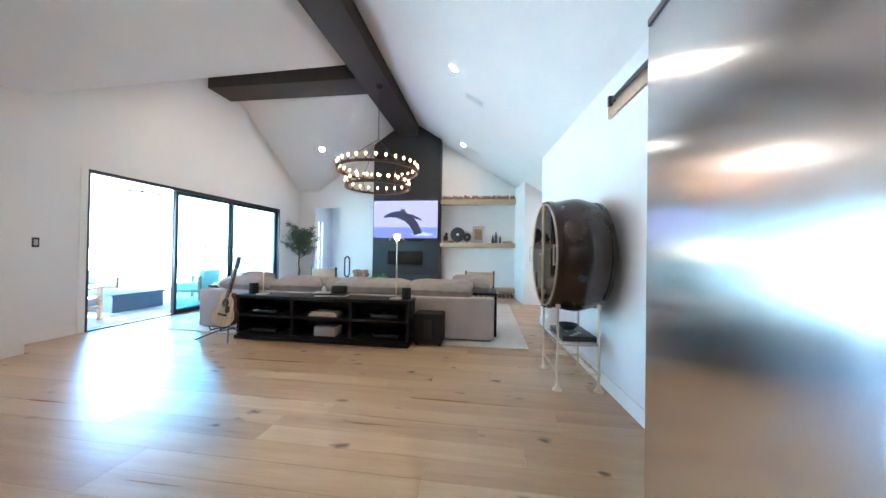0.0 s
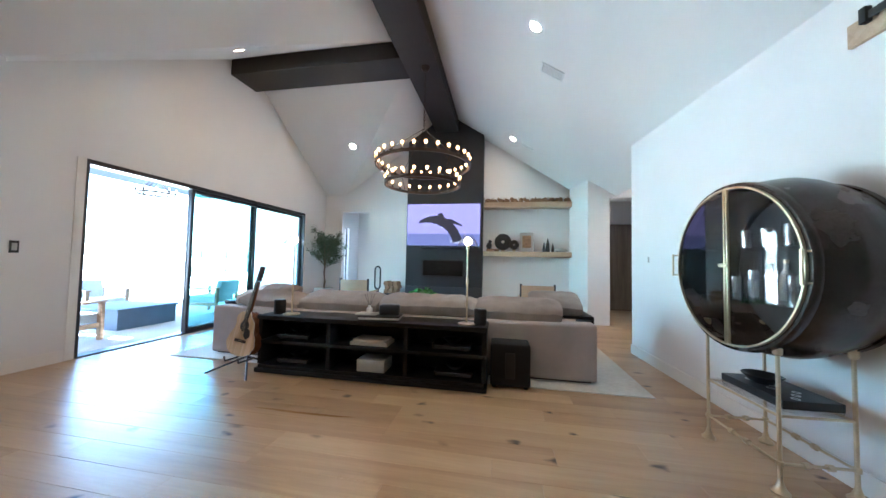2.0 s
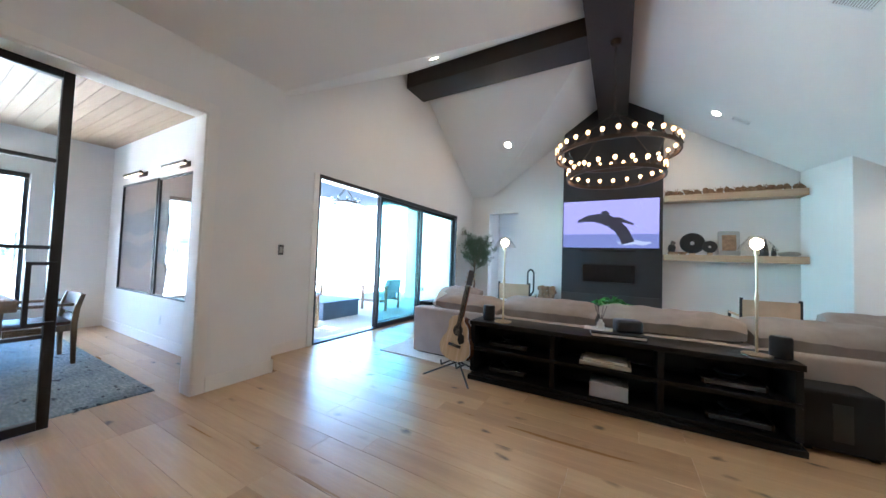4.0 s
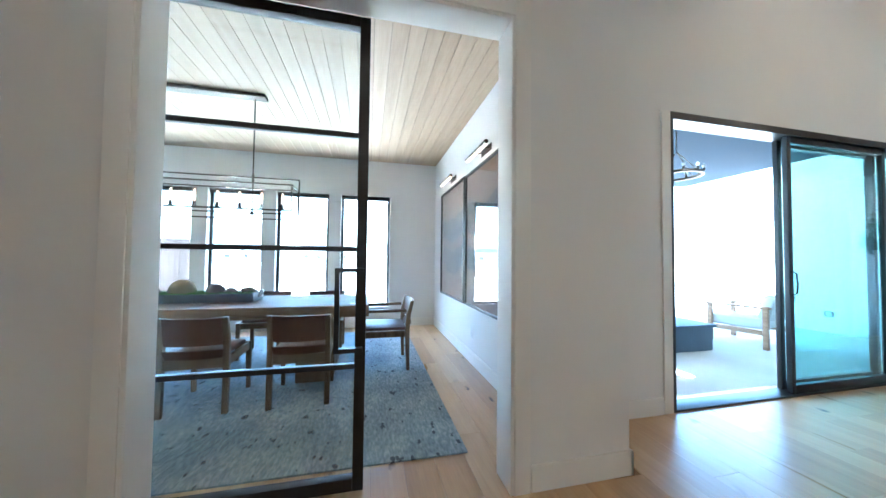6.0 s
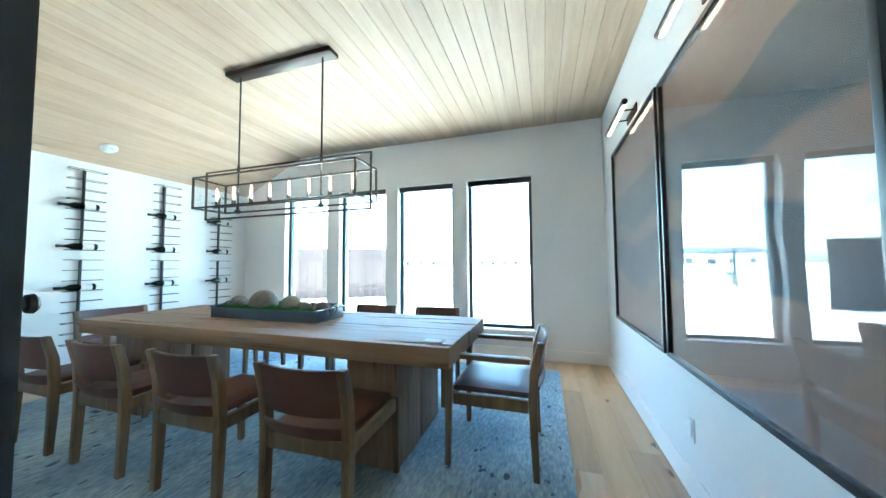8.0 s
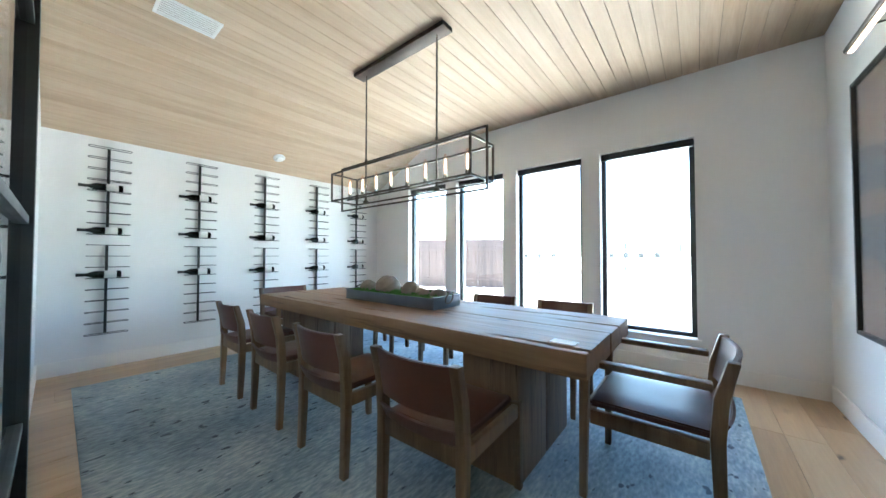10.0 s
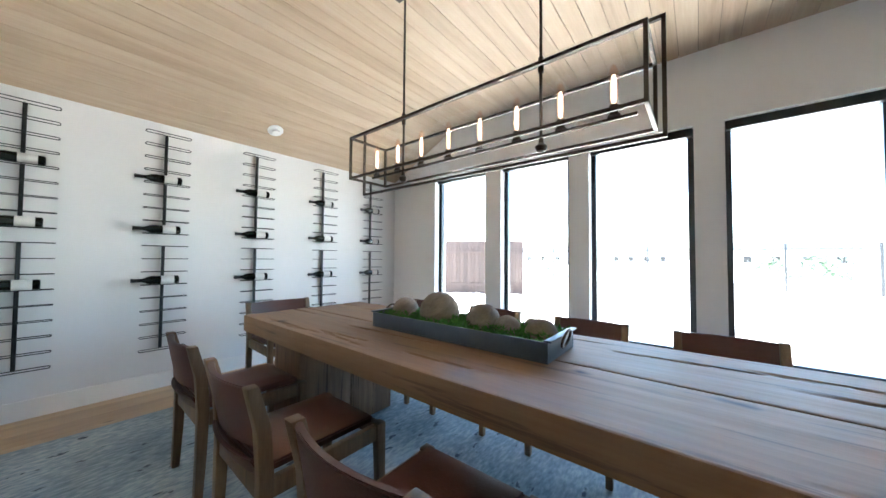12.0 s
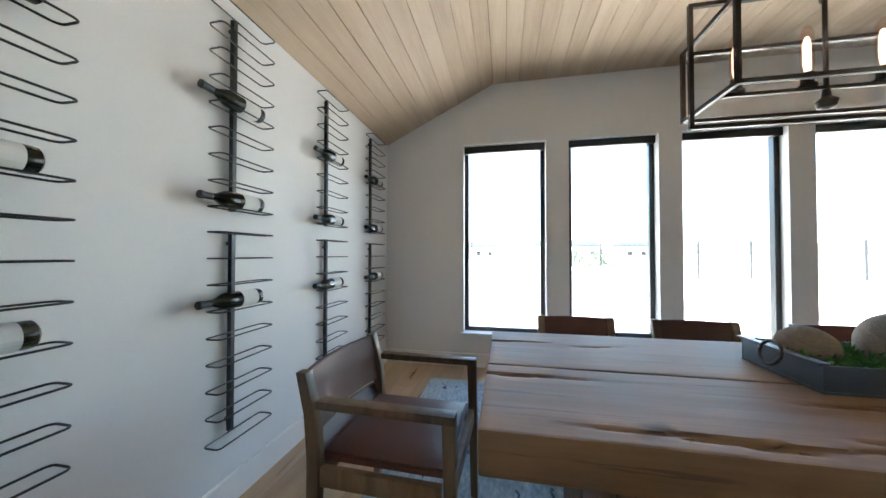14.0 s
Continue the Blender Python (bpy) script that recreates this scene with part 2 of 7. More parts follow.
M_CHAIR = wood("oak_chair_wood", (0.08, 0.046, 0.022), (0.15, 0.09, 0.045), (0.215, 0.135, 0.072), 0.48, "z", 1.4, "object", 0, 0.12, 0.2)
M_LEATHER = mat("brown_leather", (0.082, 0.027, 0.015), 0.48, vary=0.25, scale=5, fine=160, bump=0.2)
M_BEAM = mat("dark_stained_beam", (0.032, 0.027, 0.024), 0.55, vary=0.3, scale=3, fine=60, bump=0.2, stretch=(1, 0.3, 1))
M_BLACK = mat("black_powder_coat", (0.012, 0.012, 0.013), 0.4, vary=0.2, scale=8, fine=300, bump=0.08)
M_BLACKFRAME = mat("black_aluminium", (0.014, 0.015, 0.017), 0.35, 0.0, vary=0.15, scale=6, fine=200, bump=0.05)
M_BRONZE = mat("bronze_metal", (0.06, 0.045, 0.035), 0.4, 0.7, vary=0.25, scale=9, fine=150, bump=0.08)
M_BRASS = mat("aged_brass", (0.64, 0.53, 0.36), 0.32, 1.0, vary=0.1, scale=12, fine=150, bump=0.03)
M_DRUM = mat("dark_patinated_metal", (0.085, 0.07, 0.065), 0.26, 0.8, vary=0.35, scale=4, fine=60, bump=0.12)
M_CHIM = mat("charcoal_plaster", (0.02, 0.022, 0.026), 0.5, vary=0.18, scale=3, fine=90, bump=0.12)
M_TILE = mat("charcoal_stone_tile", (0.035, 0.038, 0.044), 0.35, vary=0.15, scale=3, fine=90, bump=0.08)
M_DOORWOOD = wood("brown_grey_door_wood", (0.13, 0.1, 0.075), (0.19, 0.145, 0.11), (0.25, 0.195, 0.15), 0.5, "z", 0.8)
M_SHELF = wood("pale_oak_shelf", (0.36, 0.25, 0.15), (0.47, 0.34, 0.22), (0.56, 0.43, 0.3), 0.5, "x", 1.0)
M_SOFA = mat("beige_linen", (0.44, 0.375, 0.335), 0.95, vary=0.1, scale=5, fine=260, bump=0.4)
M_CREAM = mat("cream_ruffle_cloth", (0.66, 0.62, 0.58), 0.9, vary=0.1, scale=9, fine=160, bump=0.3)
M_PILLOW = mat("taupe_pillow_cloth", (0.29, 0.235, 0.2), 0.9, vary=0.15, scale=7, fine=180, bump=0.3)
M_CUSH = mat("taupe_velvet", (0.28, 0.235, 0.205), 0.85, vary=0.2, scale=6, fine=200, bump=0.35)
M_CONSOLE = mat("black_stained_wood", (0.007, 0.0065, 0.007), 0.42, vary=0.3, scale=4, fine=90, bump=0.1, stretch=(0.3, 1, 1))
M_CONSOLE.node_tree.nodes["Principled BSDF"].inputs["Specular IOR Level"].default_value = 0.25
M_SPEAKER = mat("black_speaker_cloth", (0.008, 0.008, 0.009), 0.8, vary=0.2, scale=6, fine=400, bump=0.2)
M_RUG = rug_mat("blue_grey_rug", (0.235, 0.28, 0.3), (0.125, 0.16, 0.19), (0.41, 0.435, 0.43))
M_RUG2 = rug_mat("ivory_rug", (0.6, 0.57, 0.52), (0.5, 0.47, 0.42), (0.68, 0.65, 0.6), 1.0, False)
M_STEEL = steel_mat("brushed_steel")
M_GLASS = glass("clear_glass")
M_CABBACK = mat("cabinet_lining", (0.05, 0.055, 0.055), 0.35, vary=0.15, scale=6, fine=60, bump=0.05)
M_WARE = glass("glassware", (0.9, 0.92, 0.92), 7.0)
M_SHADEGLASS = glass("lamp_shade_glass", (0.985, 0.975, 0.95), 0.4)
M_TINT = glass("tinted_patio_glass", (0.8, 0.95, 0.95), 1.4)
M_DOORGLASS = glass("door_glass", (0.95, 0.98, 0.99), 1.2)
M_BULB = glow("warm_bulb", (1.0, 0.42, 0.15), 0.25)
M_FILAMENT = glow("amber_tube_bulb", (1.0, 0.56, 0.33), 0.3)
M_HOT = glow("bright_filament", (1.0, 0.66, 0.46), 0.26)
M_TUBEGLASS = glass("bulb_tube_glass", (1.0, 0.86, 0.78), 3.0)
M_CAN = glow("downlight_lens", (1.0, 0.7, 0.47), 12.5)
M_PLASTIC = mat("white_plastic", (0.7, 0.7, 0.69), 0.4, vary=0.02, bump=0.02)
M_BOTTLE = mat("dark_wine_glass", (0.008, 0.011, 0.007), 0.08, vary=0.2, bump=0)
M_LABEL = mat("paper_label", (0.68, 0.66, 0.62), 0.7, vary=0.04, scale=20, fine=200)
M_ART = art_mat()
M_LEAF = mat("olive_leaf", (0.07, 0.1, 0.055), 0.6, vary=0.4, scale=20, fine=60, bump=0)
M_BARK = mat("grey_bark", (0.16, 0.12, 0.09), 0.9, vary=0.3, scale=12, fine=60, bump=0.5)
M_MOSS = mat("green_moss", (0.06, 0.16, 0.025), 0.95, vary=0.5, scale=30, fine=160, bump=0.6)
M_SPHERE = mat("pale_rattan_ball", (0.2, 0.16, 0.12), 0.9, vary=0.3, scale=24, fine=140, bump=0.8, stretch=(0.5, 0.5, 2))
M_SLATE = mat("slate_grey_metal_tray", (0.07, 0.085, 0.105), 0.38, 0.3, vary=0.15, scale=8, fine=120, bump=0.06)
M_CONCRETE = mat("patio_concrete", (0.5, 0.48, 0.45), 0.85, vary=0.1, scale=2, fine=50, bump=0.2)
M_GROUND = mat("pale_gravel_ground", (0.46, 0.44, 0.41), 0.95, vary=0.2, scale=0.6, fine=18, bump=0.4)
M_FENCE = wood("cedar_fence", (0.028, 0.017, 0.013), (0.046, 0.028, 0.021), (0.066, 0.042, 0.033), 0.8, "z", 0.7, "object", 0, 0.3, 0.3)
M_STUCCO = mat("white_stucco", (0.7, 0.7, 0.68), 0.9, vary=0.05, scale=3, fine=60, bump=0.4)
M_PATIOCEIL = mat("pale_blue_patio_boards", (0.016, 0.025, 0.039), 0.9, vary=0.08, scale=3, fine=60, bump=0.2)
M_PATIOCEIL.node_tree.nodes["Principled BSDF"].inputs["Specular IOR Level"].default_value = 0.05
M_LAMPBULB = glow("lit_lamp_bulb", (1.0, 0.72, 0.4), 3.0)
M_PATIOBLUE = mat("slate_blue_firepit", (0.09, 0.12, 0.17), 0.7, vary=0.15, scale=3, fine=60, bump=0.2)
M_TEAK = wood("teak", (0.2, 0.115, 0.06), (0.32, 0.2, 0.115), (0.42, 0.28, 0.17), 0.55, "y", 1.0)
M_CANVAS = mat("outdoor_grey_canvas", (0.5, 0.52, 0.53), 0.9, vary=0.06, scale=8, fine=200, bump=0.2)
M_TAN = mat("tan_saddle_leather", (0.46, 0.31, 0.19), 0.5, vary=0.12, scale=5, fine=120, bump=0.15)
M_SPRUCE = wood("guitar_spruce", (0.56, 0.39, 0.22), (0.67, 0.49, 0.3), (0.74, 0.57, 0.38), 0.25, "z", 1.8, "", 0, 0.03)
M_MAHOG = wood("guitar_mahogany", (0.1, 0.04, 0.02), (0.17, 0.075, 0.04), (0.24, 0.11, 0.06), 0.25, "z", 1.6, "", 0, 0.03)
M_ROSEWOOD = mat("rosewood", (0.025, 0.016, 0.012), 0.45, vary=0.3, scale=20, fine=120)
M_TERRA = mat("grey_stone_pot", (0.42, 0.41, 0.39), 0.8, vary=0.1, scale=6, fine=80, bump=0.2)
M_LOG = mat("split_firewood", (0.3, 0.19, 0.11), 0.9, vary=0.4, scale=14, fine=70, bump=0.5)
M_FLOWER = mat("dried_brown_foliage", (0.26, 0.16, 0.09), 0.9, vary=0.45, scale=25, fine=90, bump=0.4)
M_GREEN = mat("bright_green_leaf", (0.06, 0.24, 0.03), 0.5, vary=0.4, scale=14, fine=60, bump=0.1)
M_BOOK = mat("cream_cover", (0.55, 0.48, 0.36), 0.6, vary=0.06, scale=8, fine=120)
M_GREYBOX = mat("grey_linen_box", (0.4, 0.38, 0.35), 0.85, vary=0.08, scale=8, fine=200, bump=0.3)
M_CERAMIC = mat("dark_ceramic", (0.02, 0.022, 0.025), 0.35, vary=0.3, scale=8, fine=90, bump=0.1)
M_SEA = glow("screen_sea", (0.2, 0.2, 0.42), 0.035)
M_SKYS = glow("screen_sky", (0.36, 0.3, 0.6), 0.042)
M_WHALE = glow("screen_dark_shape", (0.05, 0.05, 0.08), 0.015)
M_FOAM = glow("screen_pale_shape", (0.5, 0.48, 0.62), 0.035)
M_SCREEN = mat("dark_glass_screen", (0.006, 0.006, 0.008), 0.15, vary=0.1, bump=0)
M_HILL = mat("far_scrub", (0.16, 0.17, 0.1), 0.95, vary=0.3, scale=0.2, fine=2, bump=0)


# ---- builders ----
def box(bm, x0, x1, y0, y1, z0, z1):
    v = [bm.verts.new(p) for p in ((x0, y0, z0), (x1, y0, z0), (x1, y1, z0), (x0, y1, z0), (x0, y0, z1), (x1, y0, z1), (x1, y1, z1), (x0, y1, z1))]
    for f in ((3, 2, 1, 0), (4, 5, 6, 7), (0, 1, 5, 4), (1, 2, 6, 5), (2, 3, 7, 6), (3, 0, 4, 7)):
        bm.faces.new([v[i] for i in f])


def bevel(bm, w, seg=2):
    bmesh.ops.bevel(bm, geom=bm.edges[:], offset=w, segments=seg, affect="EDGES", profile=0.6)


def bbox(x0, x1, y0, y1, z0, z1, w=0.004, seg=2):
    bm = bmesh.new()
    box(bm, min(x0, x1), max(x0, x1), min(y0, y1), max(y0, y1), min(z0, z1), max(z0, z1))
    if w:
        bevel(bm, w, seg)
    return bm


def rod(bm, a, b, r, n=10, r2=None, caps=True):
    a, b = Vector(a), Vector(b)
    q = (b - a).to_track_quat("Z", "Y")
    rings = []
    for p, rad in ((a, r), (b, r if r2 is None else r2)):
        rings.append([bm.verts.new(p + q @ Vector((rad * math.cos(t), rad * math.sin(t), 0))) for t in [2 * math.pi * i / n for i in range(n)]])
    for i in range(n):
        bm.faces.new((rings[0][i], rings[0][(i + 1) % n], rings[1][(i + 1) % n], rings[1][i]))
    if caps:
        bm.faces.new(rings[0][::-1])
        bm.faces.new(rings[1])


def rods(pairs, r, n=8):
    bm = bmesh.new()
    for a, b in pairs:
        rod(bm, a, b, r, n)
    return bm


def bar(bm, a, b, w):
    """Square bar between two points along one axis."""
    lo = [min(p, q) - w / 2 for p, q in zip(a, b)]
    hi = [max(p, q) + w / 2 for p, q in zip(a, b)]
    box(bm, lo[0], hi[0], lo[1], hi[1], lo[2], hi[2])


def tube(bm, pts, r, n=6, closed=False):
    pts = [Vector(p) for p in pts]
    rings = []
    m = len(pts)
    for i, p in enumerate(pts):
        if closed:
            d = pts[(i + 1) % m] - pts[i - 1]
        else:
            d = pts[min(i + 1, m - 1)] - pts[max(i - 1, 0)]
        q = d.to_track_quat("Z", "Y")
        rr = r[i] if isinstance(r, (list, tuple)) else r
        rings.append([bm.verts.new(p + q @ Vector((rr * math.cos(t), rr * math.sin(t), 0))) for t in [2 * math.pi * k / n for k in range(n)]])
    for i in range(m if closed else m - 1):
        a, b = rings[i], rings[(i + 1) % m]
        for k in range(n):
            bm.faces.new((a[k], a[(k + 1) % n], b[(k + 1) % n], b[k]))
    if not closed:
        bm.faces.new(rings[0][::-1])
        bm.faces.new(rings[-1])


def lathe(prof, n=24, m=None):
    """Turned shape about z from (radius, height) pairs; m places it."""
    bm = bmesh.new()
    rings = []
    for r, z in prof:
        if r < 1e-5:
            rings.append([bm.verts.new((0, 0, z))])
        else:
            rings.append([bm.verts.new((r * math.cos(2 * math.pi * i / n), r * math.sin(2 * math.pi * i / n), z)) for i in range(n)])
    for a, b in zip(rings, rings[1:]):
        for i in range(n):
            j = (i + 1) % n
            if len(a) == 1 and len(b) == 1:
                continue
            if len(a) == 1:
                bm.faces.new((a[0], b[i], b[j]))
            elif len(b) == 1:
                bm.faces.new((a[i], a[j], b[0]))
            else:
                bm.faces.new((a[i], a[j], b[j], b[i]))
    if m is not None:
        bm.transform(m)
    bmesh.ops.recalc_face_normals(bm, faces=bm.faces[:])
    return bm


def ball(r, c=(0, 0, 0), squash=1.0, rough=0.0, seed=0, n=20):
    bm = bmesh.new()
    bmesh.ops.create_uvsphere(bm, u_segments=n, v_segments=max(6, n // 2), radius=r)
    for v in bm.verts:
        if rough:
            v.co *= 1 + rough * noise.noise(v.co * (2.2 / r) + Vector((seed * 7.1, seed * 3.3, 0)))
        v.co.z *= squash
        v.co += Vector(c)
    return bm


def prism(poly, z0, z1, w=0.0):
    """Upright prism over a plan polygon."""
    bm = bmesh.new()
    lo = [bm.verts.new((x, y, z0)) for x, y in poly]
    hi = [bm.verts.new((x, y, z1)) for x, y in poly]
    bm.faces.new(lo[::-1])
    bm.faces.new(hi)
    k = len(poly)
    for i in range(k):
        bm.faces.new((lo[i], lo[(i + 1) % k], hi[(i + 1) % k], hi[i]))
    bmesh.ops.recalc_face_normals(bm, faces=bm.faces[:])
    if w:
        bevel(bm, w, 2)
    return bm


def to_mesh(name, bm, material, smooth=None):
    me = bpy.data.meshes.new(name)
    bm.to_mesh(me)
    bm.free()
    me.materials.append(material)
    if smooth is None:
        smooth = len(me.polygons) > 40
    if smooth:
        me.shade_smooth()
        me.set_sharp_from_angle(angle=radians(38))
    return me


def part(name, bm, material, parent, label="", smooth=None, at=None):
    ob = new(name, to_mesh(name, bm, material, smooth))
    ob.parent = parent
    if at is not None:
        ob.matrix_basis = at
    if label:
        ob["label"] = label
    return ob


def thing(name, label, category, group="", kind="", at=None):
    ob = new(name)
    if at is not None:
        ob.matrix_basis = at
    return tagged(ob, label, category, group, kind)


def solid(name, bm, material, label, category, group="", kind="", at=None, smooth=None):
    ob = new(name, to_mesh(name, bm, material, smooth))
    if at is not None:
        ob.matrix_basis = at
    return tagged(ob, label, category, group, kind)


def structure(name, bm, material, label, category="wall"):
    return solid(name, bm, material, label, category, "", "structure")


def merge(*bms):
    out = bmesh.new()
    for b in bms:
        me = bpy.data.meshes.new("tmp")
        b.to_mesh(me)
        b.free()
        out.from_mesh(me)
        bpy.data.meshes.remove(me)
    return out


# ---- plan ----
RX = -2.1                                   # main ridge
RZ = 5.25
CY = 6.57                                   # cross ridge
WX, NY, SY, EX = -9.42, 3.06, -2.6, -5.385   # dining room faces: west, north, south, east
LX, DX, BY = -5.75, -5.22, 9.7              # living room: slider wall, dining wall, fireplace wall
KY = -4.0                                   # kitchen end
DO_S, DO_N, DO_T = 0.9, 2.615, 2.55        # opening to the dining room
STUB = -5.387                               # back of the thin wall north of it


def main_z(x):
    return RZ - (0.648 if x > RX else 0.688) * abs(x - RX)


def cross_z(y):
    return RZ - 0.664 * abs(y - CY)


# ---- walls of the living room ----
def wall_x(x0, x1, y0, y1, z1, holes=()):
    """Wall across x0..x1 that runs along y, with holes (ya, yb, za, zb)."""
    bm = bmesh.new()
    y = y0
    for ya, yb, za, zb in sorted(holes):
        box(bm, x0, x1, y, ya, 0, z1)
        if za > 0:
            box(bm, x0, x1, ya, yb, 0, za)
        box(bm, x0, x1, ya, yb, zb, z1)
        y = yb
    box(bm, x0, x1, y, y1, 0, z1)
    return bm


SL0, SL1, SLT = 4.27, 8.72, 2.47
structure("wall_west", wall_x(LX - 0.25, LX, 3.34, BY, 5.6, [(SL0, SL1, 0, SLT)]), M_WALL, "white painted gable wall over the sliding doors")
structure("wall_dining_side", merge(bbox(EX, DX, KY, DO_S, 0, 4.6, 0), bbox(EX, DX, DO_S, DO_N, DO_T, 4.6, 0),
          bbox(STUB, DX, DO_N, 3.34, 0, 4.6, 0), bbox(-5.748, STUB - 0.002, 3.2, 3.34, 0, 4.6, 0),
          bbox(EX + 0.001, STUB - 0.002, NY, 3.198, 0, 4.6, 0), bbox(EX + 0.001, STUB - 0.002, DO_N + 0.001, NY - 0.001, 2.965, 4.6, 0)), M_WALL, "white painted wall with the wide opening to the dining room")
structure("wall_north", merge(bbox(LX - 0.25, -5.2, BY, BY + 0.2, 0, 5.6, 0), bbox(-5.2, -4.37, BY, BY + 0.2, 2.66, 5.6, 0),
          bbox(-4.37, 1.6, BY, BY + 0.2, 0, 5.6, 0)), M_WALL, "white painted fireplace wall")
structure("wall_east", merge(prism([(1.255, 6.35), (1.405, 6.35), (1.66, 1.2), (1.66, -4), (1.51, -4), (1.51, 1.6)], 0, 4.2)), M_WALL, "white painted wall beside the drum cabinet")
structure("wall_niche", merge(prism([(1.06, BY), (1.19, 8.47), (1.63, 8.47), (1.63, 8.62), (1.4, 8.62), (1.4, BY)], 0, 4.2), bbox(1.632, 3.198, 8.47, 8.62, 2.72, 3.118, 0),
          bbox(2.6, 3.198, 8.47, 8.62, 0, 2.718, 0)), M_WALL, "white painted pier and doorway beside the floating shelves")
structure("wall_kitchen_end", bbox(EX, 1.66, KY - 0.2, KY, 0, 5.6, 0), M_WALL, "white painted wall closing the kitchen")
structure("wall_hall", merge(bbox(3.2, 3.35, 5.8, 11.2, 0, 3.4, 0), bbox(1.7, 3.2, 11.0, 11.2, 0, 3.4, 0), bbox(1.42, 3.2, 6.0, 6.2, 0, 3.4, 0),
          bbox(1.45, 1.65, 8.622, 11.0, 0, 3.4, 0)), M_WALL, "white painted walls of the side hall")
structure("wall_back_passage", merge(bbox(-6.2, -4.2, 11.4, 11.55, 0, 2.9, 0), bbox(-4.37, -4.2, BY + 0.2, 11.4, 0, 2.9, 0)), M_WALL, "white painted walls of the back passage")
structure("ceiling_back_passage", bbox(-6.3, -4.2, BY + 0.2, 11.55, 2.9, 3.0, 0), M_CEIL, "white ceiling of the back passage", "ceiling")
structure("ceiling_hall", bbox(1.27, 3.35, 6.36, 11.2, 3.12, 3.25, 0), M_CEIL, "white hall ceiling", "ceiling")


def ceiling_slab(polys):
    bm = bmesh.new()
    for poly in polys:
        lo = [bm.verts.new(p) for p in poly]
        hi = [bm.verts.new((p[0], p[1], p[2] + 0.12)) for p in poly]
        bm.faces.new(lo)
        bm.faces.new(hi[::-1])
        k = len(poly)
        for i in range(k):
            bm.faces.new((lo[i], hi[i], hi[(i + 1) % k], lo[(i + 1) % k]))
    bmesh.ops.recalc_face_normals(bm, faces=bm.faces[:])
    return bm


def on_main(x, y):
    return (x, y, main_z(x))


def on_cross(x, y):
    return (x, y, cross_z(y))


VY = CY - 0.688 * (RX - DX) / 0.664
VX = RX - 0.664 * (BY - CY) / 0.688
structure("ceiling", ceiling_slab([
    [on_main(RX, KY), on_main(RX, BY), on_main(1.76, BY), on_main(1.76, KY)],
    [on_main(RX, KY), on_main(RX, CY), on_main(DX, VY), on_main(DX - 0.02, KY)],
    [on_main(RX, CY), on_main(RX, BY), on_main(VX, BY)],
    [on_cross(RX, CY), on_cross(LX, CY), on_cross(LX, 3.3), on_cross(DX, 3.3), on_cross(DX, VY)],
    [on_cross(RX, CY), on_cross(LX, CY), on_cross(LX, BY), on_cross(VX, BY)],
]), M_CEIL, "white painted cross-vaulted ceiling", "ceiling")

# beams
bm = bbox(-2.4, -1.8, KY, 9.4, 4.74, 5.3, 0.012)
solid("ridge_beam", bm, M_BEAM, "dark stained boxed ridge beam under the vault", "beam", "", "structure")
bm = bbox(LX + 0.002, -2.402, 6.26, 6.88, 4.745, 5.3, 0.012)
solid("cross_beam", bm, M_BEAM, "dark stained boxed cross beam under the vault", "beam", "", "structure")


# baseboards
def baseboard(name, poly_pairs):
    bm = bmesh.new()
    for x0, x1, y0, y1 in poly_pairs:
        box(bm, x0, x1, y0, y1, 0, 0.13)
        box(bm, x0 + 0.002, x1 - 0.002, y0 + 0.002, y1 - 0.002, 0.13, 0.136)
    structure(name, bm, M_TRIM, "white painted baseboard", "baseboard")


baseboard("baseboard_living", [(LX, LX + 0.015, 3.36, SL0 - 0.1), (LX, LX + 0.015, SL1 + 0.1, BY), (DX, DX + 0.015, DO_N + 0.1, 3.355), (DX, DX + 0.015, KY, DO_S - 0.1),
                               (LX, DX + 0.015, 3.34, 3.355), (LX, -5.2, BY - 0.015, BY), (-4.37, -3.2, BY - 0.015, BY), (-1.1, 1.05, BY - 0.015, BY),
                               ])
baseboard("baseboard_dining", [(WX, WX + 0.015, SY, NY), (WX + 0.016, EX - 0.001, NY - 0.015, NY), (WX + 0.016, EX - 0.001, SY, SY + 0.015),
                               (EX - 0.015, EX, SY + 0.016, DO_S - 0.1), (STUB - 0.015, STUB, DO_N + 0.1, NY - 0.016)])
bm = prism([(1.235, 6.35), (1.25, 6.35), (1.5, 1.6), (1.485, 1.6)], 0, 0.13)
structure("baseboard_east", bm, M_TRIM, "white painted baseboard", "baseboard")

# ---- dining room shell ----
WINS = [(-1.74, -0.9), (-0.68, 0.13), (0.33, 1.17), (1.37, 2.22)]
WZ0, WZ1 = 0.35, 2.335
structure("wall_dining_west", wall_x(WX - 0.24, WX, SY - 0.2, NY + 0.2, 3.2, [(a, b, WZ0, WZ1) for a, b in WINS]), M_WALL, "white painted wall with four tall windows")
structure("wall_dining_north", bbox(WX, EX, NY, NY + 0.2, 0, 3.2, 0), M_WALL, "white painted wall hung with two large prints")
structure("wall_dining_south", bbox(WX, EX, SY - 0.2, SY, 0, 3.2, 0), M_WALL, "white painted wall hung with wine racks")

